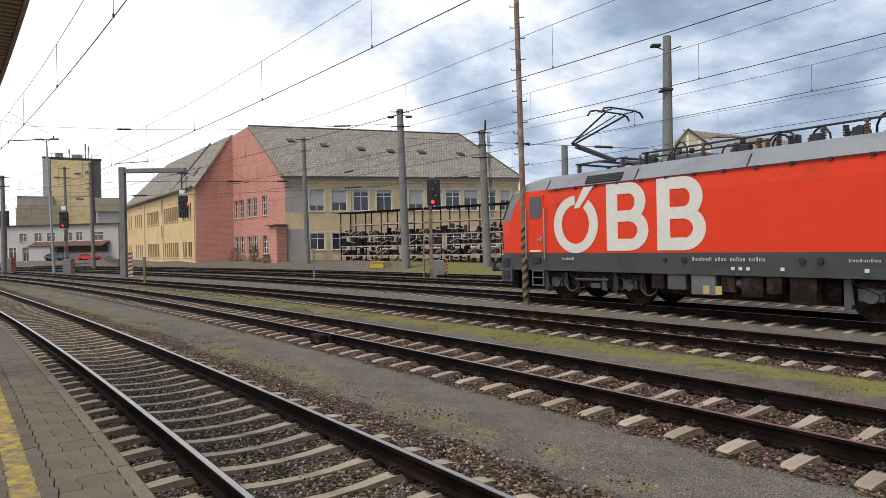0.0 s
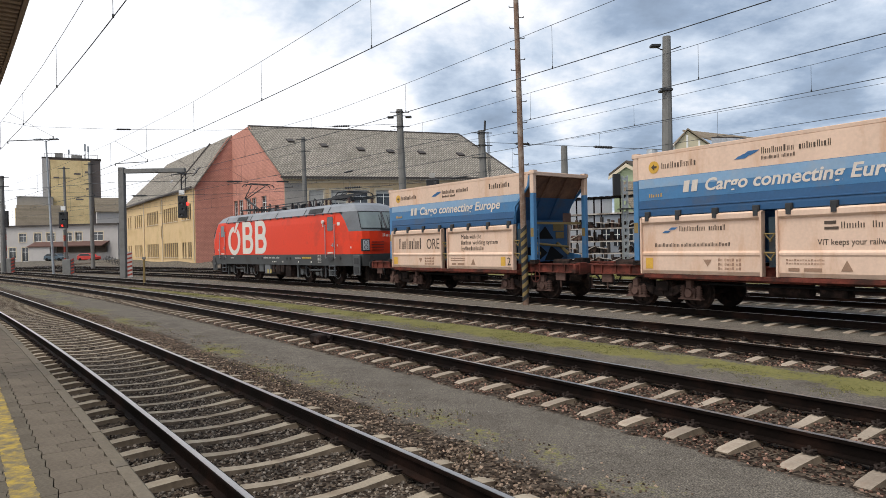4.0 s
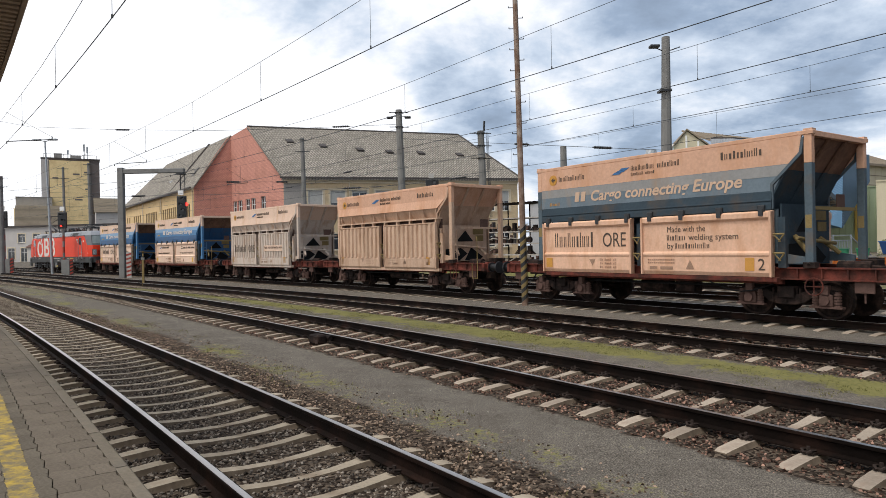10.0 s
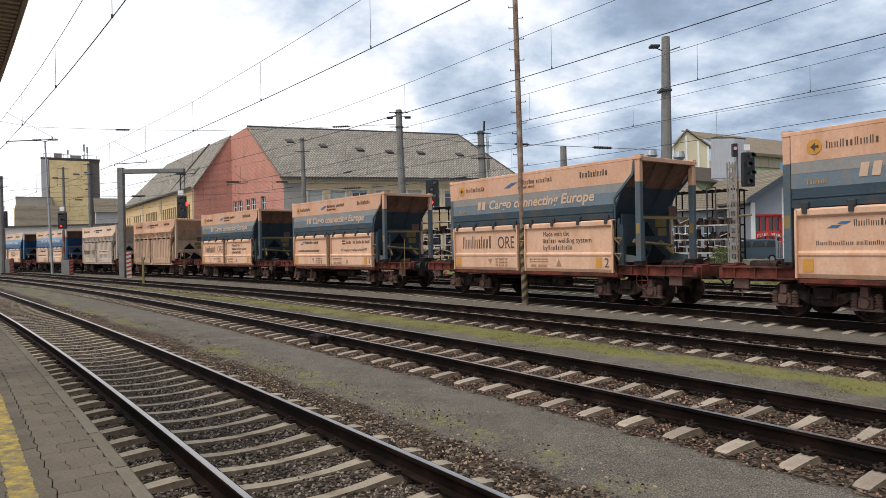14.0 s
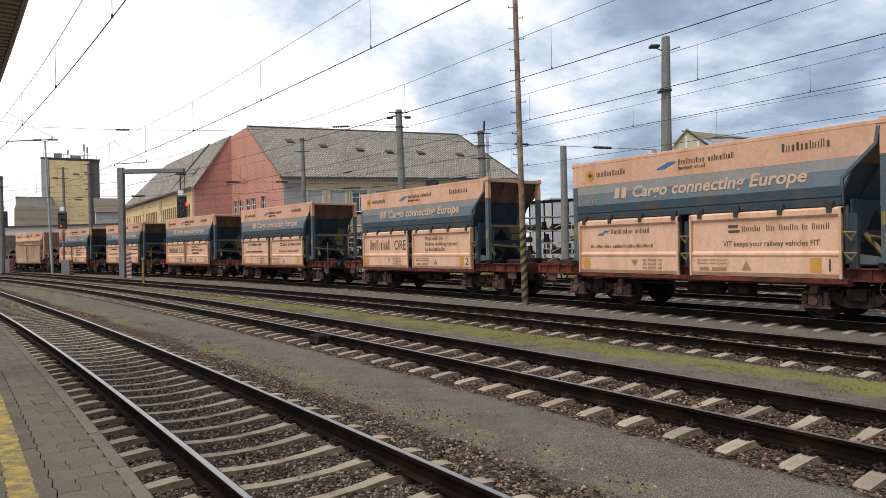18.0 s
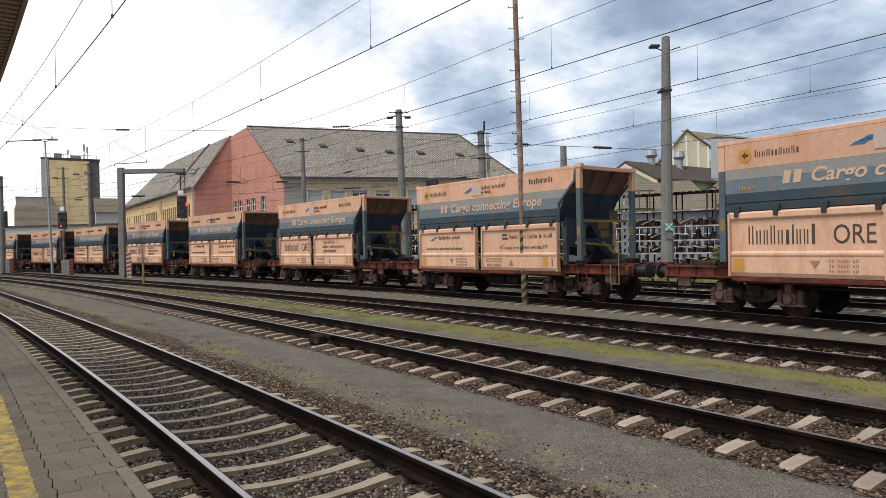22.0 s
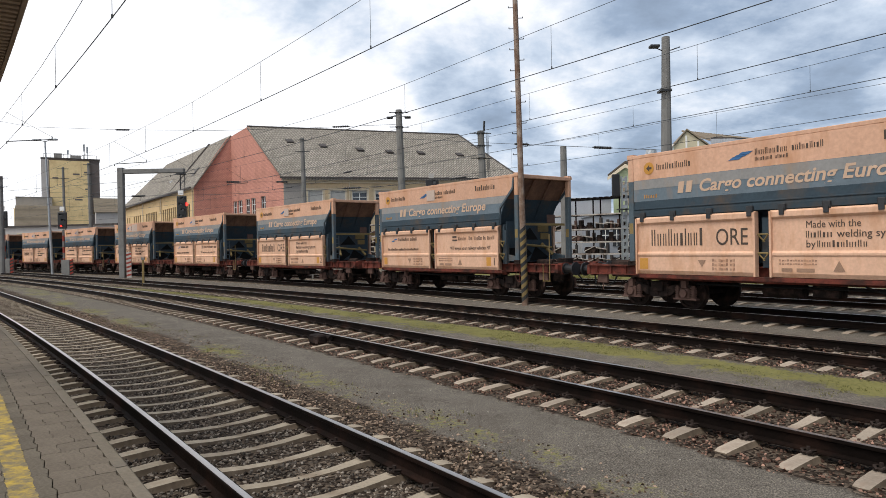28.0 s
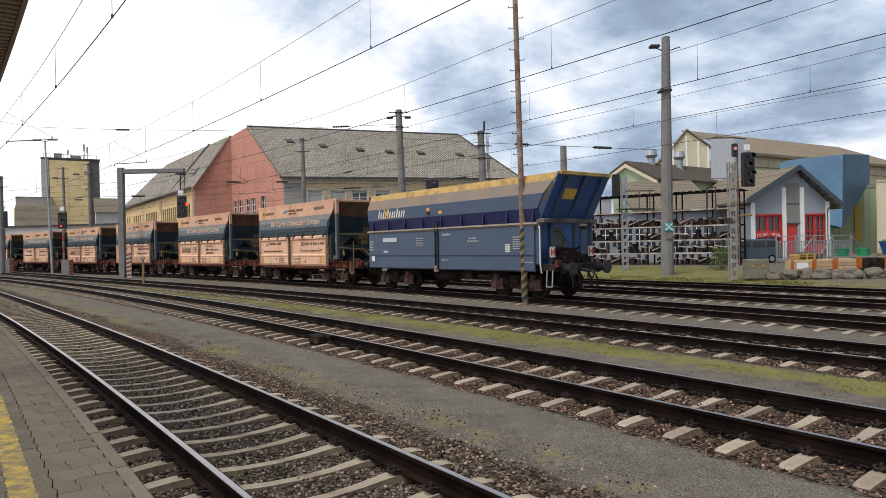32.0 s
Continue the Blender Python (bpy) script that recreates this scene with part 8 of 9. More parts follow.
m = mast("tall tapered concrete mast on the grass verge", 13.0, 38.7, 13.75, 0.38, 0.23, (0.14, 0))
for sx in (-1, 1):
    bm = B()
    bar(bm, (0.14 + sx * 0.2, 0, 13.1), (0.14 + sx * 0.75, -0.2, 13.25), 0.03, 6)
    if sx < 0:
        box(bm, 0.14 + sx * 0.75 - 0.28, 0.14 + sx * 0.75 + 0.28, -0.45, -0.05, 13.2, 13.36, 0.03)
    part("flood_light" if sx < 0 else "bracket", bm, M_DARK, m, "small dark floodlight" if sx < 0 else "bare lamp bracket")
bm = B(); box(bm, -0.30, 0.34, -0.36, 0.36, 10.7, 10.82); part("band", bm, M_DARK, m)
bm = B(); box(bm, -0.22, 0.22, -0.40, -0.37, 2.65, 3.1); part("sign_plate", bm, mat("teal sign", (0.05, 0.35, 0.36), 0.5), m, "teal sign plate with a white cross")
bm = B()
beam(bm, (-0.2, -0.41, 2.68), (0.2, -0.41, 3.07), 0.05); beam(bm, (-0.2, -0.41, 3.07), (0.2, -0.41, 2.68), 0.05)
part("cross", bm, M_WHITE, m)
bm = B(); box(bm, -0.18, 0.2, -0.40, -0.37, 2.2, 2.55); part("sign_plate", bm, M_MAST, m)
m = mast("tall concrete mast with floodlights before the slate roof", -3.2, 56.0, 13.4, 0.36, 0.26, (-0.3, 0), 2)
for sx in (-1, 1):
    bm = B()
    box(bm, -0.3 + sx * 0.75 - 0.26, -0.3 + sx * 0.75 + 0.26, -0.25, 0.15, 12.72, 12.88, 0.04); bar(bm, (-0.3, 0, 12.95), (-0.3 + sx * 0.75, 0, 12.88), 0.03, 6)
    part("flood_light", bm, M_DARK, m)
m = mast("concrete mast with wire anchors and cables", 3.35, 51.9, 10.8, 0.34, 0.26, (-0.25, 0), 3)
bm = B()
for dx in (0.35, 0.42, 0.5):
    bar(bm, (dx - 0.2, -0.2, 10.6), (dx, -0.3, 4.0), 0.02, 5)
bar(bm, (0.0, 0, 10.7), (0.05, 0, 11.5), 0.08, 8)
part("cable_run", bm, M_BLACK, m)
mast("slim concrete mast in front of the beige building", -14.3, 69.7, 13.5, 0.29, 0.2, (-0.2, 0), 2)
mast("concrete mast behind the freight train", 8.3, 45.3, 8.5, 0.28, 0.22, (0, 0), 0)
mast("distant slim grey concrete mast", -46.7, 82.5, 12.6, 0.19, 0.14, (-0.1, 0), 2)
mast("distant concrete mast with wire arms", -46.7, 88.7, 13.9, 0.27, 0.2, (-0.2, 0), 3)
mast("distant concrete mast beside the signal", -46.6, 70.5, 10.2, 0.26, 0.2, (0, 0), 2)

# portal arm with a hanging signal
g = thing("signal_gantry", "grey steel portal arm that carries a signal", "gantry", pose(-26.0, 54.1, -0.25) @ Matrix.Diagonal((0.875, 0.875, 0.9, 1)))
bm = B(); box(bm, -0.27, 0.27, -0.25, 0.25, 0, 10.0, 0.05); part("column", bm, M_MAST, g, "broad grey column")
bm = B(); box(bm, 0.3, 5.9, -0.22, 0.22, 9.45, 9.85, 0.04); part("arm", bm, M_MAST, g)
bm = B(); box(bm, 5.3, 5.9, -0.5, 0.5, 9.3, 9.4); bar(bm, (5.5, 0, 9.4), (5.5, 0, 7.4), 0.06, 6); bar(bm, (5.9, 0, 9.3), (5.9, 0, 7.6), 0.04, 6); part("hanger", bm, M_DARK, g)
bm = B(); box(bm, 0.5, 0.95, -0.35, -0.3, 0.1, 2.4); part("striped_board", bm, M_PALEB, g, "red and white striped board")
for k in range(6):
    bm = B(); prism(bm, [(0.5, 0.2 + k * 0.37), (0.95, 0.32 + k * 0.37), (0.95, 0.48 + k * 0.37), (0.5, 0.36 + k * 0.37)], "y", -0.36, -0.35); part("stripe", bm, M_REDF, g)
M_LAMPRED = mat("red signal light", (1.0, 0.03, 0.02), 0.3, 0, 0, bump=0, emit=2.5)


def signal_head(parent, x, y, z0, z1, w, lamps=(), back=False):
    bm = B()
    box(bm, x - w / 2, x + w / 2, y - 0.12, y + 0.12, z0, z1, 0.04)
    h = part("signal_head", bm, M_BLACK, parent, "black signal head")
    n = len(lamps)
    for i, lit in enumerate(lamps):
        z = z0 + (z1 - z0) * (i + 0.5) / n
        xx = x + (w * 0.18 if i % 2 else -w * 0.05)
        bm = B()
        for k in range(9):
            a0, a1 = math.pi * (k - 0.5) / 8, math.pi * (k + 0.5) / 8
            prism(bm, [(xx + 0.15 * math.cos(a0), z + 0.15 * math.sin(a0)), (xx + 0.15 * math.cos(a1), z + 0.15 * math.sin(a1)), (xx + 0.135 * math.cos(a1), z + 0.135 * math.sin(a1)), (xx + 0.135 * math.cos(a0), z + 0.135 * math.sin(a0))], "y", y - 0.36, y - 0.12)
        part("hood", bm, M_BLACK, h)
        bm = B()
        bar(bm, (xx, y - 0.12, z), (xx, y - 0.16, z), 0.11, 12)
        part("lens", bm, M_LAMPRED if lit else M_PANE, h, "lit red lens" if lit else "")
    return h


signal_head(g, 5.62, -0.1, 5.35, 7.35, 0.85, (0, 0, 0, 0))
bm = B(); box(bm, 5.3, 5.8, -0.15, -0.1, 7.45, 7.85); part("number_plate", bm, M_WHITE, g, "white plate")
bm = B(); bar(bm, (6.06, -0.1, 6.6), (6.06, -0.2, 6.6), 0.16, 10); part("lens", bm, M_LAMPRED, g)

for (x, y, label) in ((-37.3, 65.6, "mast signal showing red with a striped foot"), (-48.0, 73.0, "mast signal showing red beside a catenary mast")):
    s = thing("mast_signal", label, "signal", pose(x, y, -0.25) @ Matrix.Scale(0.9 if x > -45 else 1.0, 4), group="red mast signals")
    for k in range(8):
        bm = B(); bar(bm, (0, 0, k * 0.62), (0, 0, (k + 1) * 0.62), 0.12, 8); part("mast_section", bm, M_MAST if k % 2 else M_REDF, s)
    signal_head(s, 0.0, -0.15, 5.1, 6.9, 0.95, (1, 0, 0))
    bm = B(); box(bm, -0.25, 0.25, -0.2, -0.15, 7.05, 7.5); part("number_plate", bm, M_WHITE, s)
    bm = B(); box(bm, -0.1, 0.8, -0.4, 0.4, 0, 1.7, 0.03); part("case", bm, M_MAST, s, "grey equipment case")
    for k in range(5):
        bm = B(); prism(bm, [(0.86, 0.1 + k * 0.35), (1.2, 0.25 + k * 0.35), (1.2, 0.42 + k * 0.35), (0.86, 0.27 + k * 0.35)], "y", -0.42, -0.40); part("stripe", bm, M_REDF, s)

s = thing("mast_signal", "tall signal on a slim striped mast with its grey case", "signal", pose(-0.85, 43.6, -0.22))
for k in range(9):
    bm = B(); box(bm, -0.1, 0.1, -0.08, 0.08, k * 0.52, (k + 1) * 0.52); part("mast_section", bm, M_RUSTP, s)
bm = B(); bar(bm, (-0.5, 0, 0), (-0.45, 0, 4.6), 0.05, 6); part("ladder_rail", bm, M_RUSTP, s)
signal_head(s, 0.22, -0.15, 4.75, 6.45, 0.85, (1, 0, 0, 0))
bm = B(); box(bm, 0.0, 0.36, -0.2, -0.15, 6.55, 6.85); part("number_plate", bm, M_PALEB, s)
bm = B(); box(bm, 0.1, 0.85, -0.4, 0.3, 0, 1.15, 0.02); part("case", bm, M_MAST, s, "grey equipment case")
for k in range(5):
    bm = B(); prism(bm, [(0.86, 0.05 + k * 0.22), (1.08, 0.17 + k * 0.22), (1.08, 0.29 + k * 0.22), (0.86, 0.17 + k * 0.22)], "y", -0.42, -0.40); part("stripe", bm, M_REDF, s)


def lattice(parent, z1, w, mt):
    for sx in (-1, 1):
        for sy in (-1, 1):
            bm = B(); box(bm, sx * w - 0.03, sx * w + 0.03, sy * w - 0.03, sy * w + 0.03, 0, z1); part("leg", bm, mt, parent)
    n = int(z1 / 0.42)
    for k in range(n):
        z = k * z1 / n
        bm = B()
        box(bm, -w, w, -w - 0.035, -w - 0.03, z + 0.12, z + 0.3)
        part("batten", bm, mt, parent)
        bm = B()
        beam(bm, (-w, w, z), (w, w, z + z1 / n), 0.03)
        part("lattice_brace", bm, mt, parent)


s = thing("lattice_signal", "tall signal on a grey lattice mast facing the station", "signal", pose(14.5, 33.4, -0.2))
lattice(s, 6.0, 0.14, M_LATT)
bm = B(); bar(bm, (0.32, 0, 0.9), (0.32, 0, 6.7), 0.045, 8); part("cable_pipe", bm, M_RUSTP, s)
signal_head(s, 0.75, -0.2, 4.75, 6.45, 0.62, (0, 0, 0, 0))
bm = B(); box(bm, 0.55, 0.85, -0.24, -0.2, 6.55, 6.85); part("number_plate", bm, M_WHITE, s)
bm = B(); box(bm, -0.02, 0.22, -0.3, -0.1, 6.25, 6.9, 0.02); part("marker_light", bm, M_BLACK, s)
bm = B(); bar(bm, (0.1, -0.3, 6.65), (0.1, -0.33, 6.65), 0.09, 10); part("lens", bm, mat("pale red lens", (0.8, 0.35, 0.3), 0.3, bump=0), s)
bm = B()
for x in (-1.25, -0.8):
    bar(bm, (x, 0, 3.2), (x, 0, 4.75), 0.03, 6)
box(bm, -1.3, -0.1, -0.3, 0.3, 3.15, 3.2); bar(bm, (-1.25, 0, 4.75), (-0.8, 0, 4.75), 0.03, 6)
part("service_platform", bm, M_DARK, s)
bm = B(); bar(bm, (0.3, -0.1, 3.3), (0.95, -0.1, 3.35), 0.05, 6); part("side_arm", bm, M_HANDRAIL, s)
s = thing("lattice_signal", "lattice signal mast seen from behind", "signal", pose(11.95, 43.8, 0.05))
lattice(s, 6.2, 0.15, M_GALV)
signal_head(s, -0.5, 0.1, 4.9, 6.35, 0.5)
bm = B()
box(bm, -0.4, 1.9, -0.4, 0.4, 4.0, 4.06)
for x in (0.9, 1.6):
    bar(bm, (x, -0.3, 4.06), (x, -0.3, 5.2), 0.03, 6)
bar(bm, (0, -0.3, 5.2), (1.9, -0.3, 5.2), 0.03, 6)
part("service_platform", bm, M_DARK, s)
c = thing("equipment_cabinet", "weathered grey-green trackside cabinet with two doors", "cabinet", pose(15.05, 33.0, -0.18))
M_CAB = mat("cabinet grey-green", (0.2, 0.195, 0.14), 0.7, 0, 0.15, 2, 15, 0.05, (0.14, 0.13, 0.1), 0.4, 3)
bm = B(); box(bm, -0.02, 1.08, 0, 0.5, 0.12, 1.12, 0.02); part("body", bm, M_CAB, c)
for x in (0.02, 0.55):
    bm = B(); box(bm, x, x + 0.49, -0.02, 0, 0.17, 1.07, 0.01); d = part("door", bm, M_CAB, c)
    bm = B(); box(bm, x + 0.16, x + 0.3, -0.035, -0.02, 0.72, 0.84); part("label_plate", bm, M_LOGO_O, d, "small ochre label")
for x in (0.05, 0.3, 0.7, 0.98):
    bm = B(); box(bm, x, x + 0.07, 0.05, 0.4, -0.1, 0.13); part("foot", bm, M_DARK, c)

# the rusty striped pole between the tracks
p = thing("striped_pole", "slim rusty steel pole with rungs and a striped foot", "pole", pose(2.79, 22.9, -0.3))
bm = B(); bar(bm, (0, 0, 0), (-0.2, 0.0, 13.5), 0.11, 10, 0.085); part("shaft", bm, M_RUSTP, p)
for k in range(17):
    bm = B()
    z = 0.3 + k * 0.145
    a = -0.2 * z / 13.5
    n_, r_ = 14, 0.113
    lo_ = [bm.verts.new((a + r_ * math.cos(6.2832 * i / n_), r_ * math.sin(6.2832 * i / n_), z + 0.1 * math.cos(6.2832 * i / n_))) for i in range(n_)]
    hi_ = [bm.verts.new((vv.co.x, vv.co.y, vv.co.z + 0.145)) for vv in lo_]
    for i in range(n_):
        bm.faces.new((lo_[i], lo_[(i + 1) % n_], hi_[(i + 1) % n_], hi_[i]))
    part("stripe", bm, M_HANDRAIL if k % 2 else M_BLACK, p)
for k in range(24):
    bm = B()
    z = 4.9 + k * 0.36
    sg = -1 if k % 2 else 1
    a = -0.2 * z / 13.5
    bar(bm, (a, 0, z), (a + sg * 0.24, 0, z), 0.014, 5); bar(bm, (a + sg * 0.24, 0, z), (a + sg * 0.24, 0, z + 0.05), 0.014, 5)
    part("rung", bm, M_DARK, p)

for x, y, h, lab in ((-18.1, 40.2, 1.75, "thin pale marker post beside the tracks"), (-9.0, 45.9, 2.1, "thin weathered marker post between the tracks")):
    q = thing("marker_post", lab, "post", pose(x, y, -0.2))
    bm = B(); box(bm, -0.06, 0.06, -0.04, 0.04, 0, h, 0.01); part("post", bm, M_HANDRAIL if x < -15 else M_MAST, q)
    bm = B(); box(bm, -0.09, 0.09, -0.06, 0.06, h - 0.14, h); part("cap", bm, M_MAST, q)
q = thing("grit_box", "yellow grit box beside the far track", "box", pose(-5.9, 58.4, ground_z(-5.9, 58.4)))
bm = B(); box(bm, -0.55, 0.6, -0.35, 0.35, 0, 0.5, 0.03); part("body", bm, M_YELLOWP, q)
bm = B(); box(bm, -0.6, 0.65, -0.4, 0.4, 0.5, 0.58, 0.02); part("lid", bm, M_YELLOWP, q)
bm = B(); box(bm, 0.75, 1.2, -0.2, 0.2, 0, 0.5); part("side_case", bm, M_HANDRAIL, q)

# street lamp far left
l = thing("yard_lamp", "very tall yard lamp with two flat lamp heads", "lamp", pose(-40.2, 68.6, -0.25) @ Matrix.Scale(0.86, 4))
bm = B(); bar(bm, (0, 0, 0), (-0.6, 0, 16.0), 0.17, 10, 0.09); part("pole", bm, M_GALV, l)
for sx in (-1, 1):
    bm = B(); bar(bm, (-0.6, 0, 15.9), (-0.6 + sx * 0.6, 0, 16.1), 0.05, 6); box(bm, -0.6 + min(sx * 0.5, sx * 1.45), -0.6 + max(sx * 0.5, sx * 1.45), -0.25, 0.25, 16.05, 16.25, 0.05); part("lamp_head", bm, M_GALV, l)

# ---- overhead line: a contact wire, a carrier wire and droppers over each track ----
# per track: where it begins and ends, contact height, carrier height at stations, one dropper's place and their spacing
OVERHEAD = {1: (-34, 12, 6.12, ((-17, 7.17), (-12, 7.27), (-2, 7.2)), -9.7, 5.4), 2: (-60, 16, 6.15, ((-30, 7.3), (-16.7, 7.2), (-11.5, 7.26), (-6.6, 7.31), (6, 7.5)), -6.3, 5.1),
            3: (-60, 20, 6.285, ((-30, 7.45), (-13.4, 7.1), (-8.6, 7.21), (-6.5, 7.29), (-3.1, 7.38), (-1.4, 7.4), (9, 7.6)), -3.1, 5.5),
            4: (-80, 30, 6.45, ((-40, 7.7), (-9.9, 7.39), (-5.3, 7.43), (0.4, 7.44), (3.5, 7.52), (12, 7.8)), 0.4, 5.7),
            5: (-80, 34, 6.52, ((-45, 7.7), (-10, 7.32), (-4.6, 7.34), (1.0, 7.36), (12, 7.6)), 1.0, 5.55),
            6: (-80, 38, 6.36, ((-45, 7.7), (-9.1, 7.42), (-3.9, 7.42), (1.2, 7.31), (12, 7.5)), -3.9, 5.2)}


def overhead(k):
    lo, hi, zc, heights, first, gap = OVERHEAD[k]
    o = thing("overhead_line", "thin dark contact wire with its carrier wire", "overhead wire", group="overhead lines")
    hu, hz = [a for a, b in heights], [b for a, b in heights]
    carrier = lambda u: float(np.interp(u, hu, hz))
    us = [lo + i for i in range(int(hi - lo) + 1)]
    for nm, zf, r in (("contact_wire", lambda u: zc, 0.011), ("carrier_wire", carrier, 0.007)):
        bm = B()
        pts = []
        for u in us:
            p, t, n = on_track(k, u)
            pts.append(Vector((p.x, p.y, zf(u))))
        tube(bm, pts, r)
        part(nm, bm, M_WIRE, o)
    u = first - gap * math.floor((first - lo) / gap)
    while u < hi:
        p, t, n = on_track(k, u)
        bm = B(); bar(bm, (p.x, p.y, zc), (p.x, p.y, carrier(u)), 0.006, 4)
        box(bm, p.x - 0.015, p.x + 0.015, p.y - 0.015, p.y + 0.015, zc - 0.01, zc + 0.06)
        part("dropper", bm, M_WIRE, o)
        u += gap


for k in OVERHEAD:
    overhead(k)


def strung(label, pts, r=0.016, ins=()):
    w = thing("span_wire", label, "span wire", group="span wires")
    bm = B()
    tube(bm, pts, r)
    part("wire", bm, M_WIRE, w)
    for i, q in ins:
        a, c = Vector(pts[i]), Vector(pts[i + 1])
        d = (c - a).normalized()
        m_ = a.lerp(c, q)
        bm = B()
        for j in range(7):
            bar(bm, m_ + d * (j * 0.2 - 0.65), m_ + d * (j * 0.2 - 0.53), 0.085, 8)
        bar(bm, m_ - d * 0.8, m_ + d * 0.8, 0.04, 6)
        part("insulator", bm, M_DARK, w, "ribbed dark insulator")
    return w


strung("head-span wire with insulators across the yard", [(-45.0, 66.0, 15.4), (-40.0, 65.0, 14.3), (-30.0, 62.0, 13.3), (-20.0, 59.5, 12.6), (-12.0, 57.5, 12.3), (-3.3, 56.0, 12.2)], ins=((2, 0.05), (4, 0.4)))
strung("lower span wire across the yard", [(-40.0, 65.0, 7.4), (-30.0, 62.0, 7.1), (-20.0, 59.5, 6.9), (-12.0, 57.5, 6.9), (-3.3, 56.0, 7.1), (3.3, 52.0, 7.4)], ins=((1, 0.2), (3, 0.5), (4, 0.7)))
strung("upper span wire between two masts", [(-3.3, 56.0, 11.0), (3.2, 52.0, 9.9), (13.0, 38.7, 7.2)], ins=((1, 0.27), (1, 0.72)))
strung("span wire with insulators in front of the red gable", [(-46.6, 70.5, 8.6), (-26.0, 54.1, 7.6), (-14.4, 69.7, 8.9), (-3.3, 56.0, 9.2)], ins=((1, 0.55), (2, 0.5), (1, 0.85)))
# steady arms at the masts, over the tracks
for i, (k, u) in enumerate(((1, -24.0), (2, -26.0), (3, -28.0), (4, -30.0), (5, -32.0), (3, -46.0))):
    p_, t_, n_ = on_track(k, u)
    a = thing("steady_arm", "thin dark steady arm that holds the contact wire", "wire fitting", group="steady arms")
    bm = B()
    c0 = Vector((p_.x, p_.y, OVERHEAD[k][2] + 0.02))
    c1 = c0 + Vector((n_.x, n_.y, 0)) * 1.5 + Vector((0, 0, 0.2))
    bar(bm, c0, c1, 0.018, 6); bar(bm, c1, c1 + Vector((0, 0, 0.12)), 0.02, 6); bar(bm, c0, c0 + Vector((0, 0, -0.1)), 0.02, 6)
    part("arm", bm, M_DARK, a)
    bm = B(); bar(bm, c1 + Vector((0, 0, 0.1)), c0 + Vector((0, 0, 1.1)), 0.008, 4); part("stay_wire", bm, M_WIRE, a)

# ---- concrete cable trough along the far track ----
ct = thing("cable_trough", "pale concrete cable trough with loose lids beside the far track", "cable trough", kind="structure")
u = -60.0
lid = None
while u < 30:
    for o_, w_ in ((2.15, 0.42),):
        m_ = track_pose(6, u, o_, -0.16)
        if lid is None:
            bm = B(); box(bm, -0.48, 0.48, -0.21, 0.21, -0.1, 0.06, 0.01); lid = part("trough_lid", bm, M_MAST, ct); lid.matrix_basis = m_
        else:
            again(lid, m_)
    u += 1.0 * on_track(6, u)[1].dot(EU)

# ---- small things in the yard ----
q = thing("rail_lubricator", "dark greasy device clamped to the near rail", "track device", track_pose(2, -7.0, -0.95, -0.2))
bm = B(); box(bm, -0.22, 0.2, -0.14, 0.1, 0, 0.2, 0.03); part("case", bm, M_BOGIE, q)
bm = B(); bar(bm, (-0.3, 0.1, 0.12), (0.32, 0.12, 0.14), 0.05, 8); bar(bm, (0.1, -0.1, 0.1), (0.3, -0.2, 0.03), 0.03, 6); part("pipe", bm, M_BOGIE, q)

v = thing("parked_van", "dark blue-grey parked van with a red tail lamp", "van", pose(22.2, 52.0, ground_z(24, 52), 0, 0, 4))
M_VAN = mat("dark van paint", (0.07, 0.1, 0.125), 0.3, 0.2, 0.08, 1, 10, 0.0)
bm = B()
prism(bm, [(0, 0.35), (3.9, 0.35), (3.95, 0.9), (3.85, 1.2), (3.6, 1.78), (3.4, 1.85), (0.9, 1.85), (0.3, 1.3), (-0.4, 1.1), (-0.45, 0.4)], "y", -0.8, 0.8)
part("body", bm, M_VAN, v, bevel=0.06)
for x in (0.45, 3.1):
    for sy in (-1, 1):
        bm = B(); bar(bm, (x, sy * 0.68, 0.32), (x, sy * 0.83, 0.32), 0.32, 18); w_ = part("wheel", bm, M_CABLE, v)
        bm = B(); bar(bm, (x, sy * 0.81, 0.32), (x, sy * 0.845, 0.32), 0.2, 12); part("rim", bm, M_GALV, w_)
for a, c in ((0.55, 1.45), (1.55, 2.55), (2.65, 3.5)):
    bm = B(); prism(bm, [(a, 1.22), (c, 1.22), (c - 0.05, 1.7), (a + 0.12, 1.7)], "y", -0.815, -0.80); part("side_window", bm, M_PANE, v)
bm = B(); prism(bm, [(-0.68, 1.2), (0.68, 1.2), (0.58, 1.7), (-0.58, 1.7)], "x", 3.74, 3.84); part("rear_window", bm, M_PANE, v)
bm = B(); box(bm, 3.82, 3.97, -0.8, -0.62, 0.75, 1.15); part("tail_lamp", bm, M_REDP, v, "red tail lamp")
bm = B(); box(bm, 3.9, 4.02, -0.75, 0.75, 0.38, 0.58, 0.02); part("bumper", bm, M_BLACK, v)

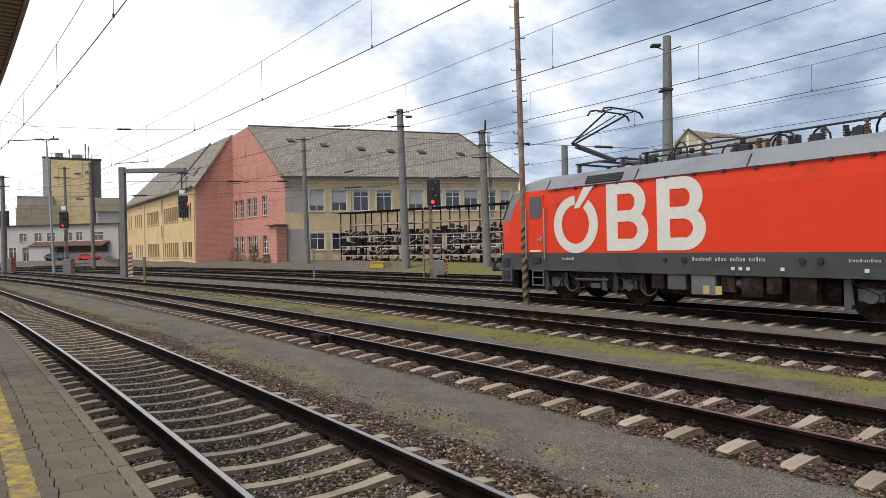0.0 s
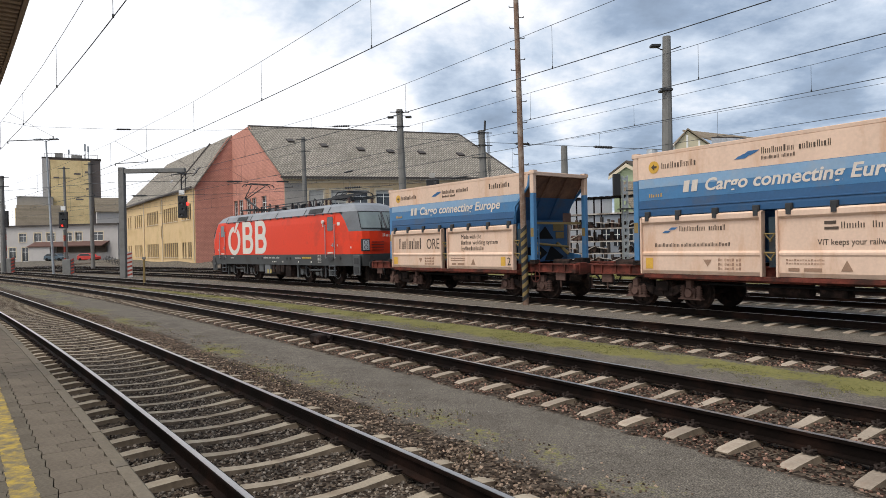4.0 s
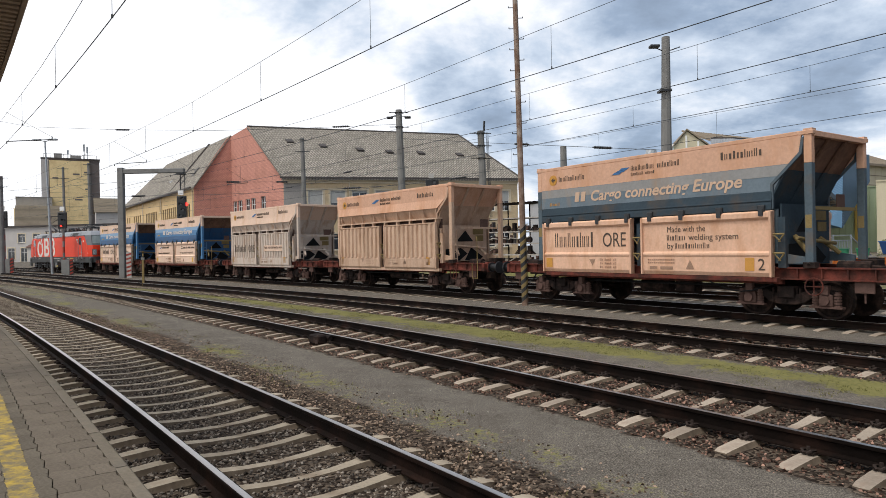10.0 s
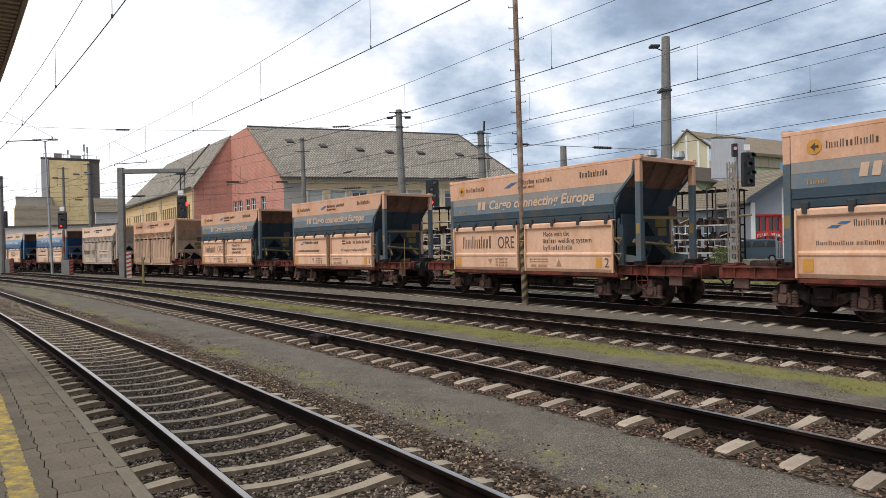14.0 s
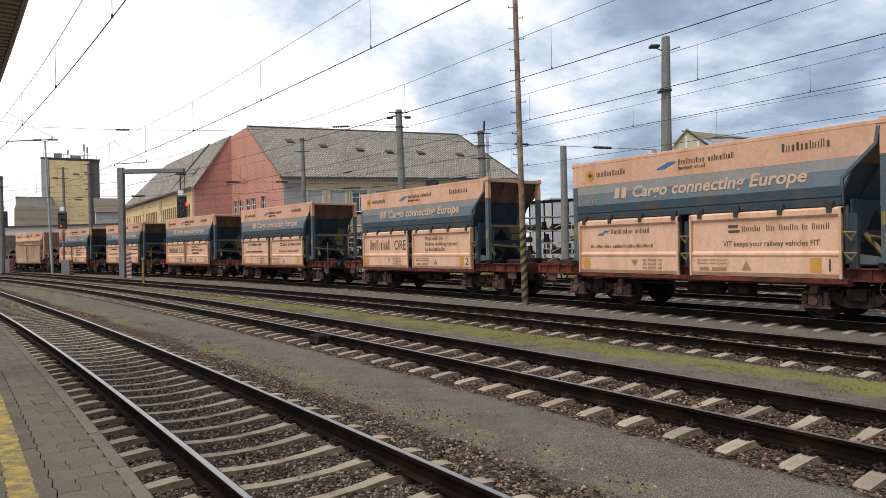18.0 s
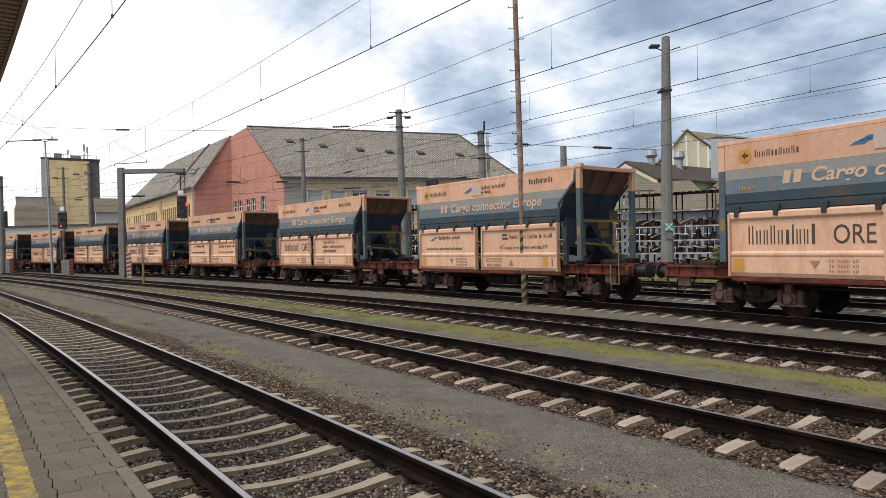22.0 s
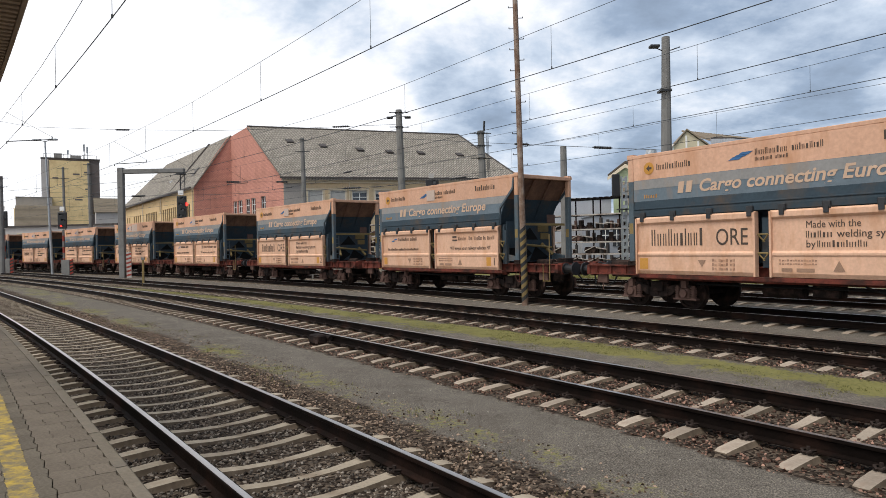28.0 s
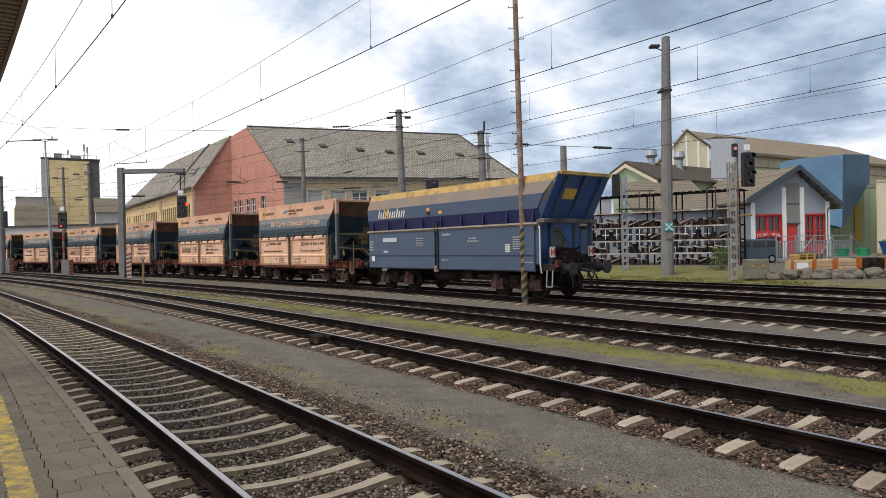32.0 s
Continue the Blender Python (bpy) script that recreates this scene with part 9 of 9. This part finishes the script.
fm = along((25.3, 50.6), (32.2, 52.6), 0.1)
f = thing("yard_fence", "pale grey steel fence with upright bars", "fence", fm)
FL = 7.2
for x in (0, 0.05 * 36, 3.6, 5.4, 7.2):
    bm = B(); box(bm, x - 0.04, x + 0.04, -0.04, 0.04, 0, 2.1); part("post", bm, M_GALV, f)
for z in (0.3, 1.62, 2.02):
    bm = B(); box(bm, 0, FL, -0.03, 0.03, z, z + 0.06); part("rail", bm, M_GALV, f)
b0 = None
for k in range(44):
    x = 0.1 + k * 0.16
    if b0 is None:
        bm = B(); box(bm, -0.02, 0.02, -0.015, 0.015, 0.3, 1.66); b0 = part("slat", bm, M_GALV, f); b0.matrix_basis = pose(x, 0, 0)
    else:
        again(b0, pose(x, 0, 0))
for x0, x1 in ((1.8, 3.4), (3.9, 5.2), (7.2, 9.4)):
    bm = B(); beam(bm, (x0, -0.05, 0.3), (x1, -0.05, 1.9) if x0 < 6 else (x1, -0.05, 0.2), 0.06) if x0 < 6 else beam(bm, (x0, -0.05, 1.9), (x1, -0.05, 0.2), 0.06); part("brace", bm, M_GALV, f)

M_WOODY = mat("yellow timber", (0.42, 0.28, 0.10), 0.8, 0, 0.2, 2, 25, 0.1, rand=0.15)
M_WOODT = mat("tan timber crate", (0.46, 0.33, 0.2), 0.8, 0, 0.2, 2, 25, 0.1, rand=0.15)
M_WOODG = mat("grey timber", (0.24, 0.225, 0.2), 0.85, 0, 0.2, 2, 25, 0.1, rand=0.15)


def pallet_stack(x, y, w, n, mt, label):
    s = thing("pallet_stack", label, "pallets", pose(x, y, ground_z(x, y), 0, 0, 8))
    for k in range(n):
        z = k * 0.15
        for j in range(5):
            bm = B(); box(bm, -w / 2, w / 2, -0.4 + j * 0.18, -0.28 + j * 0.18, z + 0.11, z + 0.135); part("board", bm, mt, s)
        for j in (-w / 2, -0.06, w / 2 - 0.12):
            bm = B(); box(bm, j, j + 0.12, -0.4, 0.42, z + 0.0, z + 0.11); part("block", bm, mt, s)


pallet_stack(21.5, 39.9, 1.1, 6, M_WOODY, "stack of yellow wooden pallets")
pallet_stack(22.4, 40.2, 0.7, 6, M_WOODG, "stack of grey wooden pallets")
pallet_stack(25.0, 43.5, 1.6, 2, M_WOODY, "low stack of yellow boards")
for x, y, w, mt, lab in ((17.75, 33.3, 1.0, M_WOODT, "tan wooden crate with a white label"), (18.75, 33.2, 0.9, M_WOODT, "tan wooden crate with orange corners"), (19.75, 33.0, 1.0, M_WOODT, "plain tan wooden crate"), (20.9, 32.8, 1.2, M_BOGIE, "dark metal frame crate"), (22.1, 32.6, 1.1, M_WOODT, "tan wooden crate at the end of the row")):
    k = thing("crate", lab, "crate", pose(x, y, ground_z(x, y) + 0.32, 0, 0, -2), group="crates on the verge")
    bm = B(); box(bm, -w / 2, w / 2, -0.4, 0.4, 0.0, 0.5, 0.01); part("box", bm, mt, k)
    for j in range(3):
        bm = B(); box(bm, -w / 2 - 0.012, w / 2 + 0.012, -0.42, -0.4, 0.03 + j * 0.16, 0.15 + j * 0.16); part("board", bm, mt, k)
    for sx in (-1, 1):
        bm = B(); box(bm, sx * w / 2 - 0.06, sx * w / 2 + 0.06, -0.435, -0.36, 0, 0.52); part("corner_post", bm, mat("orange corner", (0.4, 0.12, 0.03), 0.7), k)
        bm = B(); box(bm, sx * w * 0.3 - 0.08, sx * w * 0.3 + 0.08, -0.4, 0.4, -0.34, 0.0); part("skid", bm, M_WOODG, k)
    if "label" in lab:
        bm = B(); box(bm, -0.3, 0.25, -0.437, -0.42, 0.1, 0.42); part("paper_label", bm, M_WHITE, k)

M_ROCK = mat("dusty grey-brown rock", (0.16, 0.14, 0.115), 0.95, 0, 0.3, 3, 25, 0.6, (0.1, 0.09, 0.06), 0.4, 3)
rnd = random.Random(21)
x = 15.9
while x < 24.5:
    w = rnd.uniform(0.5, 0.9)
    y = 33.4 - (x - 15.7) * 0.55
    r = thing("boulder", "rough grey-brown boulder along the edge of the verge", "boulder", pose(x, y, ground_z(x, y) - 0.05, 0, 0, rnd.uniform(0, 90)), group="boulders")
    bm = B()
    bmesh.ops.create_icosphere(bm, subdivisions=3, radius=1.0)
    sd = rnd.uniform(0, 50)
    for vv in bm.verts:
        q_ = 1 + 0.35 * noise.noise(vv.co * 1.3 + Vector((sd, 0, 0))) + 0.15 * noise.noise(vv.co * 4 + Vector((0, sd, 0)))
        vv.co = Vector((vv.co.x * w * 0.62 * q_, vv.co.y * w * 0.5 * q_, max(0.0, 0.22 + vv.co.z * 0.34 * q_)))
    part("stone", bm, M_ROCK, r)
    x += w * 0.85

for x, y, col, lab in ((30.3, 50.6, (0.03, 0.2, 0.1), "dark green round waste bin"), (31.6, 50.2, (0.02, 0.26, 0.1), "bright green round tub"), (34.5, 51.0, (0.05, 0.09, 0.06), "small dark green waste bin")):
    t = thing("tub", lab, "bin", pose(x, y, ground_z(x, y) + 0.45), group="bins")
    mt = mat("tub " + lab, col, 0.5, 0, 0.1)
    bm = B(); bar(bm, (0, 0, 0), (0, 0, 0.5), 0.38, 16, 0.45); part("body", bm, mt, t)
    bm = B(); bar(bm, (0, 0, 0.5), (0, 0, 0.56), 0.48, 16); part("rim", bm, mt, t)
    bm = B(); box(bm, -0.7, 0.7, -0.5, 0.5, -0.45, -0.02); part("stand", bm, M_WOODG, t)
k = thing("skip_container", "blue steel skip container", "container", pose(35.6, 51.2, ground_z(35, 51) + 0.5))
M_SKIP = mat("skip blue", (0.02, 0.1, 0.32), 0.5, 0, 0.12, 1, 12, 0.05)
bm = B(); prism(bm, [(-1.3, 0.0), (1.3, 0.0), (1.6, 0.95), (-1.6, 0.95)], "y", -0.8, 0.8); part("body", bm, M_SKIP, k)
for x in (-1.0, -0.3, 0.4, 1.1):
    bm = B(); box(bm, x, x + 0.08, -0.86, -0.8, 0, 0.95); part("rib", bm, M_SKIP, k)
bm = B(); box(bm, -1.65, 1.65, -0.85, 0.85, 0.95, 1.02); part("rim", bm, M_SKIP, k)
bm = B(); box(bm, -1.2, 1.2, -0.7, 0.7, -0.55, 0); part("stand", bm, M_WOODG, k)

# bushes: stems and many small leaves
M_LEAF = mat("bush leaf", (0.075, 0.10, 0.03), 0.7, 0, 0.3, 3, 10, 0)
for bx, by, h, w in ((16.8, 40.3, 1.3, 0.95), (-25.6, 82.5, 1.6, 1.3), (-22.5, 79.0, 1.9, 0.8), (25.8, 47.5, 0.8, 1.2), (35.8, 53.5, 1.6, 1.0), (-20.0, 76.0, 0.9, 1.4)):
    b_ = thing("bush", "scrubby green bush at the edge of the verge", "bush", pose(bx, by, ground_z(bx, by)), group="bushes")
    rr = random.Random(int(bx * 10))
    bm = B()
    for i in range(9):
        a = rr.uniform(0, 6.28)
        bar(bm, (0.05 * math.cos(a), 0.05 * math.sin(a), -0.05), (w * 0.7 * math.cos(a) * rr.random(), w * 0.7 * math.sin(a) * rr.random(), h * rr.uniform(0.6, 0.95)), 0.02, 5, 0.006)
    part("stem", bm, M_WOODG, b_)
    bm = B()
    for i in range(900):
        a, q_, zz = rr.uniform(0, 6.28), rr.random() ** 0.6, rr.random()
        c_ = Vector((w * q_ * math.cos(a) * (1 - 0.5 * zz), w * q_ * math.sin(a) * (1 - 0.5 * zz), 0.05 + h * zz))
        d1 = Vector((rr.gauss(0, 1), rr.gauss(0, 1), rr.gauss(0, 1))).normalized() * 0.06
        d2 = d1.orthogonal().normalized() * 0.035
        bm.faces.new([bm.verts.new(c_ + d) for d in (-d1, d2, d1, -d2)])
    tagged(part("foliage", bm, M_LEAF, b_), kind="stuff")

# parked bicycles and a car by the far left buildings are a few spots wide: plain frames
for i in range(7):
    x, y = -52.5 + i * 1.6, 104.0 - i * 2.3
    k = thing("bicycle", "dark bicycle in the stand by the ochre wall", "bicycle", pose(x, y, ground_z(x, y), 0, 0, -20), group="bicycles")
    for dx in (-0.5, 0.5):
        bm = B(); ring(bm, (dx, 0, 0.34), 0.33, 0.025, "y", 14); part("wheel", bm, M_BLACK, k)
    bm = B()
    for a, c in (((-0.5, 0, 0.34), (-0.15, 0, 0.85)), ((-0.15, 0, 0.85), (0.4, 0, 0.85)), ((0.4, 0, 0.95), (0.5, 0, 0.34)), ((-0.1, 0, 0.34), (0.4, 0, 0.85)), ((-0.5, 0, 0.34), (-0.1, 0, 0.34)), ((-0.15, 0, 0.85), (-0.2, 0, 1.0))):
        bar(bm, a, c, 0.025, 6)
    part("frame", bm, M_DARK, k)
v = thing("parked_car", "small dark parked car before the yard house", "car", pose(-72.5, 124.5, 0.5, 0, 0, -10))
bm = B(); prism(bm, [(-2.0, 0.3), (2.0, 0.3), (2.1, 0.8), (1.2, 0.95), (0.7, 1.4), (-1.2, 1.4), (-1.9, 0.95)], "y", -0.8, 0.8); part("body", bm, M_VAN, v, bevel=0.05)
bm = B(); prism(bm, [(1.05, 0.97), (0.62, 1.34), (-1.1, 1.34), (-1.6, 0.97)], "y", -0.815, -0.8); part("side_window", bm, M_PANE, v)
for x in (-1.25, 1.3):
    bm = B(); bar(bm, (x, -0.85, 0.3), (x, 0.85, 0.3), 0.3, 16); part("wheel", bm, M_CABLE, v)
v = thing("parked_car", "small red parked car before the yard house", "car", pose(-65.0, 122.0, 0.4, 0, 0, -10))
bm = B(); prism(bm, [(-1.9, 0.3), (1.9, 0.3), (1.95, 0.8), (1.2, 0.95), (0.6, 1.42), (-1.1, 1.42), (-1.8, 0.95)], "y", -0.8, 0.8); part("body", bm, M_FIREDOOR, v, bevel=0.05)
bm = B(); prism(bm, [(1.0, 0.97), (0.55, 1.34), (-1.0, 1.34), (-1.5, 0.97)], "y", -0.815, -0.8); part("side_window", bm, M_PANE, v)
for x in (-1.2, 1.2):
    bm = B(); bar(bm, (x, -0.83, 0.3), (x, 0.83, 0.3), 0.3, 16); part("wheel", bm, M_CABLE, v)

# ---- platform canopy ----
M_CAN = mat("brown canopy sheet", (0.4, 0.315, 0.25), 0.7, 0, 0.15, 1, 15, 0.05)
cn = thing("platform_canopy", "dark ribbed canopy roof over the platform", "canopy", kind="structure")
us = [-10.0 + 0.5 * i for i in range(14)]
bm = B(); sweep(bm, 1, 0, [(-1.93, 4.27), (-3.05, 4.27), (-3.05, 4.5), (-1.93, 4.5)], us); part("deck", bm, M_CAN, cn)
bm = B(); sweep(bm, 1, 0, [(-1.89, 4.2), (-1.93, 4.2), (-1.93, 4.55), (-1.89, 4.55)], us); part("fascia", bm, M_CAN, cn)
rb = None
u = -9.95
while u < -3.6:
    m_ = track_pose(1, u, -2.9, 0)
    if rb is None:
        bm = B(); box(bm, -0.035, 0.035, -0.12, 0.96, 4.215, 4.27); rb = part("rib", bm, M_CAN, cn); rb.matrix_basis = m_
    else:
        again(rb, m_)
    u += 0.12
for u in (-5.7, -9.8):
    m_ = track_pose(1, u, -2.92, 0)
    bm = B(); box(bm, -0.12, 0.12, -0.12, 0.12, 0.5, 4.27); o_ = part("column", bm, M_CAN, cn); o_.matrix_basis = m_


# ---- platform pavers, nearest the camera ----
ROW = 0.22   # length of a paver along the platform
SEAM = EDGE - 0.415   # the straight zigzag seam between two laid fields
PAVERS = {}


def paver_outline(a, b):
    """A stepped, interlocking paver between two places across the platform; x along, y across, about its middle."""
    c, g = (a + b) / 2, 0.0017
    wave = lambda o: 0.006 * math.sin(2 * math.pi * o / 0.22 + 0.6) + 0.003 * math.sin(2 * math.pi * o / 0.11)
    n = max(2, round((b - a) / 0.036))
    a, b = a + (0.002 if abs(a - SEAM) < 1e-6 else 0), b - (0.001 if abs(b - SEAM) < 1e-6 else 0)
    os = [a + g + (b - a - 2 * g) * i / n for i in range(n + 1)]
    k = 0.009
    low = [(-ROW / 2 + wave(o) + g, o - c) for o in os]
    high = [(ROW / 2 + wave(o) - g, o - c) for o in os[::-1]]
    jog = lambda o, way: [(x, o - c + s_) for x, s_ in ((-0.035, -k), (0.03, k))][::way]
    return low + jog(os[-1], 1) + high + jog(os[0], -1)


def paver_mesh(a, b, m=None, into=None):
    bm = into or B()
    m = m or Matrix()
    pts = paver_outline(a, b)
    top = [bm.verts.new(m @ Vector((x, y, 0.045))) for x, y in pts]
    bot = [bm.verts.new(m @ Vector((x, y, 0.0))) for x, y in pts]
    bm.faces.new(top)
    for i in range(len(pts)):
        bm.faces.new((bot[i], bot[(i + 1) % len(pts)], top[(i + 1) % len(pts)], top[i]))
    return bm


def paver_row(odd):
    """The places across the platform at which a row's pavers meet."""
    first = EDGE - KERB - 0.004
    cuts = [first, first - (0.215 if odd else 0.108), SEAM]
    o = SEAM - (0.22 if odd else 0.11)
    while o > EDGE - 4.2:
        cuts.append(o)
        o -= 0.22
    return list(zip(cuts[1:], cuts))


def make_pavers():
    rnd = random.Random(5)
    fields = {"tan": B(), "grey": B()}
    paint = B()
    u, row, count = -24.0, 0, 0
    while u < 5.0:
        for i, (a, b) in enumerate(paver_row(row % 2)):
            mt = M_PAVE_T if b > SEAM + 0.01 else M_PAVE
            m = track_pose(1, u, (a + b) / 2, 0.5 + rnd.uniform(0.003, 0.0055)) @ pose(0, 0, 0, rnd.uniform(-0.3, 0.3), rnd.uniform(-0.3, 0.3), 0)
            if -9.0 < u < -1.6 and i < 5 and count < 300:
                key = (row % 2, i)
                if key not in PAVERS:
                    bm = paver_mesh(a, b)
                    bmesh.ops.recalc_face_normals(bm, faces=bm.faces)
                    me = bpy.data.meshes.new("paver")
                    bm.to_mesh(me); bm.free()
                    me.materials.append(mt)
                    PAVERS[key] = me
                o = new("paver", PAVERS[key])
                o.parent = PLATFORM
                o.matrix_basis = m
                count += 1
            else:
                paver_mesh(a, b, m, fields["tan" if mt is M_PAVE_T else "grey"])
        # worn paint on this row, with a ragged rim
        m = track_pose(1, u, EDGE - 0.565, 0.5513)
        steps_ = [(-0.108 + 0.027 * i) for i in range(9)]
        wave = lambda o: 0.006 * math.sin(2 * math.pi * o / 0.22 + 0.6)
        inner = [(x, 0.065 + rnd.uniform(-0.009, 0.006)) for x in steps_]
        outer = [(x, -0.065 + rnd.uniform(-0.006, 0.006)) for x in steps_]
        for (x0, y0), (x1, y1), (x3, y3), (x2, y2) in zip(inner, inner[1:], outer, outer[1:]):
            q = [m @ Vector((x + wave(EDGE - 0.565 + y), y, 0)) for x, y in ((x0, y0), (x1, y1), (x2, y2), (x3, y3))]
            paint.faces.new([paint.verts.new(v) for v in q])
        u += ROW * on_track(1, u)[1].dot(EU)
        row += 1
    for nm, mt in (("tan", M_PAVE_T), ("grey", M_PAVE)):
        tagged(part("paving", fields[nm], mt, PLATFORM, nm + " interlocking pavers"), kind="stuff")
    tagged(part("line_paint", paint, M_YPAVE, PLATFORM, "worn yellow line paint"), kind="stuff")


make_pavers()


# ---- loose stones and grass ----
def stone_field(name, label, k, lo, hi, offs, count, size, material, seed, z0=-0.215):
    """Many small broken stones, each a jittered eight-cornered block."""
    rng = np.random.default_rng(seed)
    places = np.empty((count, 2))
    for i, (u, o) in enumerate(zip(lo + (hi - lo) * rng.random(count) ** 0.8, rng.uniform(offs[0], offs[1], count))):
        p = on_track(k, u, float(o))[0]
        places[i] = p.x, p.y
    s = size * rng.uniform(0.5, 1.25, count)
    corners = np.array([(x, y, z) for z in (-1, 1) for x, y in ((-1, -1), (1, -1), (1, 1), (-1, 1))]) * 0.62
    pts = corners[None] * rng.uniform(0.55, 1.2, (count, 8, 3)) * rng.uniform((0.8, 0.65, 0.5), (1.2, 1.0, 0.85), (count, 3))[:, None]
    q = rng.normal(size=(count, 4))
    w, x, y, z = (q / np.linalg.norm(q, axis=1)[:, None]).T
    turn = np.stack([np.stack([1 - 2 * (y * y + z * z), 2 * (x * y - z * w), 2 * (x * z + y * w)], -1), np.stack([2 * (x * y + z * w), 1 - 2 * (x * x + z * z), 2 * (y * z - x * w)], -1),
                     np.stack([2 * (x * z - y * w), 2 * (y * z + x * w), 1 - 2 * (x * x + y * y)], -1)], -2)
    pts = np.einsum("nij,nkj->nki", turn, pts) * s[:, None, None]
    pts[:, :, :2] += places[:, None]
    pts[:, :, 2] += (z0 + s * 0.25)[:, None]
    quads = np.array([(0, 3, 2, 1), (4, 5, 6, 7), (0, 1, 5, 4), (1, 2, 6, 5), (2, 3, 7, 6), (3, 0, 4, 7)])
    faces = (quads[None] + 8 * np.arange(count)[:, None, None]).reshape(-1, 4)
    me = bpy.data.meshes.new(name)
    me.from_pydata(pts.reshape(-1, 3), [], faces.tolist())
    me.materials.append(material)
    tagged(new(name, me), label, "ballast", kind="stuff")


def island_material(name, dark, light, rough=0.9):
    m = bpy.data.materials.new(name)
    m.use_nodes = True
    nt = m.node_tree
    bs = nt.nodes["Principled BSDF"]
    g = nt.nodes.new("ShaderNodeNewGeometry")
    r = nt.nodes.new("ShaderNodeValToRGB")
    r.color_ramp.elements[0].color, r.color_ramp.elements[1].color = (*dark, 1), (*light, 1)
    mid = r.color_ramp.elements.new(0.55)
    mid.color = (*[a * 0.66 + b * 0.34 for a, b in zip(dark, light)], 1)
    nt.links.new(g.outputs["Random Per Island"], r.inputs[0])
    nt.links.new(r.outputs[0], bs.inputs["Base Color"])
    bs.inputs["Roughness"].default_value = rough
    bs.inputs["Specular IOR Level"].default_value = 0.05
    return m


M_STONES = island_material("ballast stones", (0.012, 0.009, 0.0075), (0.35, 0.295, 0.24))
M_RSTONES = island_material("rusty ballast stones", (0.016, 0.009, 0.0065), (0.38, 0.225, 0.165))
M_LITTER = island_material("brown shoulder stones", (0.018, 0.011, 0.008), (0.4, 0.29, 0.21))
M_PALE = island_material("pale grit", (0.08, 0.07, 0.055), (0.5, 0.46, 0.4))
M_GRASS = island_material("short grass", (0.065, 0.066, 0.02), (0.24, 0.215, 0.08))
stone_field("ballast", "dark crushed stone ballast between the near rails", 1, -22, 4, (-1.62, 1.35), 44000, 0.0215, M_STONES, 1, -0.236)
stone_field("ballast", "brown crushed stone thinning out beside the near track", 1, -24, 4, (1.2, 1.8), 9500, 0.023, M_LITTER, 2, -0.222)
stone_field("ballast", "stray stones on the ground beside the near track", 1, -24, 4, (1.6, 2.4), 2000, 0.018, M_LITTER, 9)
stone_field("ballast", "reddish stones in the bed of the second track", 2, -14, 12, (-1.5, 1.5), 18000, 0.022, M_RSTONES, 3, -0.228)
stone_field("ballast", "stones in the bed of the third track", 3, -14, 14, (-1.6, 1.4), 7000, 0.028, M_RSTONES, 4, -0.23)
stone_field("gravel", "scattered small pale stones on the yard ground", 2, -30, 9, (-4.2, -1.5), 1500, 0.008, M_PALE, 6, -0.207)


def grass_field(k, lo, hi, offs, count, height, seed, edge, label):
    rnd = random.Random(seed)
    verts, faces = [], []
    made = 0
    tries = 0
    while made < count and tries < count * 6:
        tries += 1
        u, o = rnd.uniform(lo, hi), rnd.uniform(*offs)
        p, t, n = on_track(k, u, o)
        if noise.noise((p.x * 0.9, p.y * 0.9, 5)) + 0.5 * noise.noise((p.x * 3, p.y * 3, 9)) < edge:
            continue
        if k == 4 and not -6 < p.x < 17:
            continue
        made += 1
        z = ground_z(p.x, p.y)
        for _ in range(3):
            a = rnd.uniform(0, 6.28)
            h = height * rnd.uniform(0.4, 1.3)
            w = 0.006
            dx, dy = math.cos(a), math.sin(a)
            bx, by = p.x + rnd.uniform(-0.05, 0.05), p.y + rnd.uniform(-0.05, 0.05)
            b = len(verts)
            verts += [(bx - dy * w, by + dx * w, z - 0.01), (bx + dy * w, by - dx * w, z - 0.01), (bx + dx * h * 0.6, by + dy * h * 0.6, z + h)]
            faces.append((b, b + 1, b + 2))
    me = bpy.data.meshes.new("grass")
    me.from_pydata(verts, [], faces)
    me.materials.append(M_GRASS)
    tagged(new("grass", me), label, "grass", kind="stuff")


grass_field(3, -30, 14, (-3.1, -1.5), 11000, 0.02, 11, 0.0, "thin strip of short yellow-green grass between two tracks")
grass_field(1, -22, 3, (1.5, 2.6), 420, 0.04, 12, 0.3, "weeds in the gravel beside the near track")
grass_field(4, -16, 12, (11.6, 15), 6000, 0.1, 13, -0.1, "grass verge behind the far tracks")
motions()
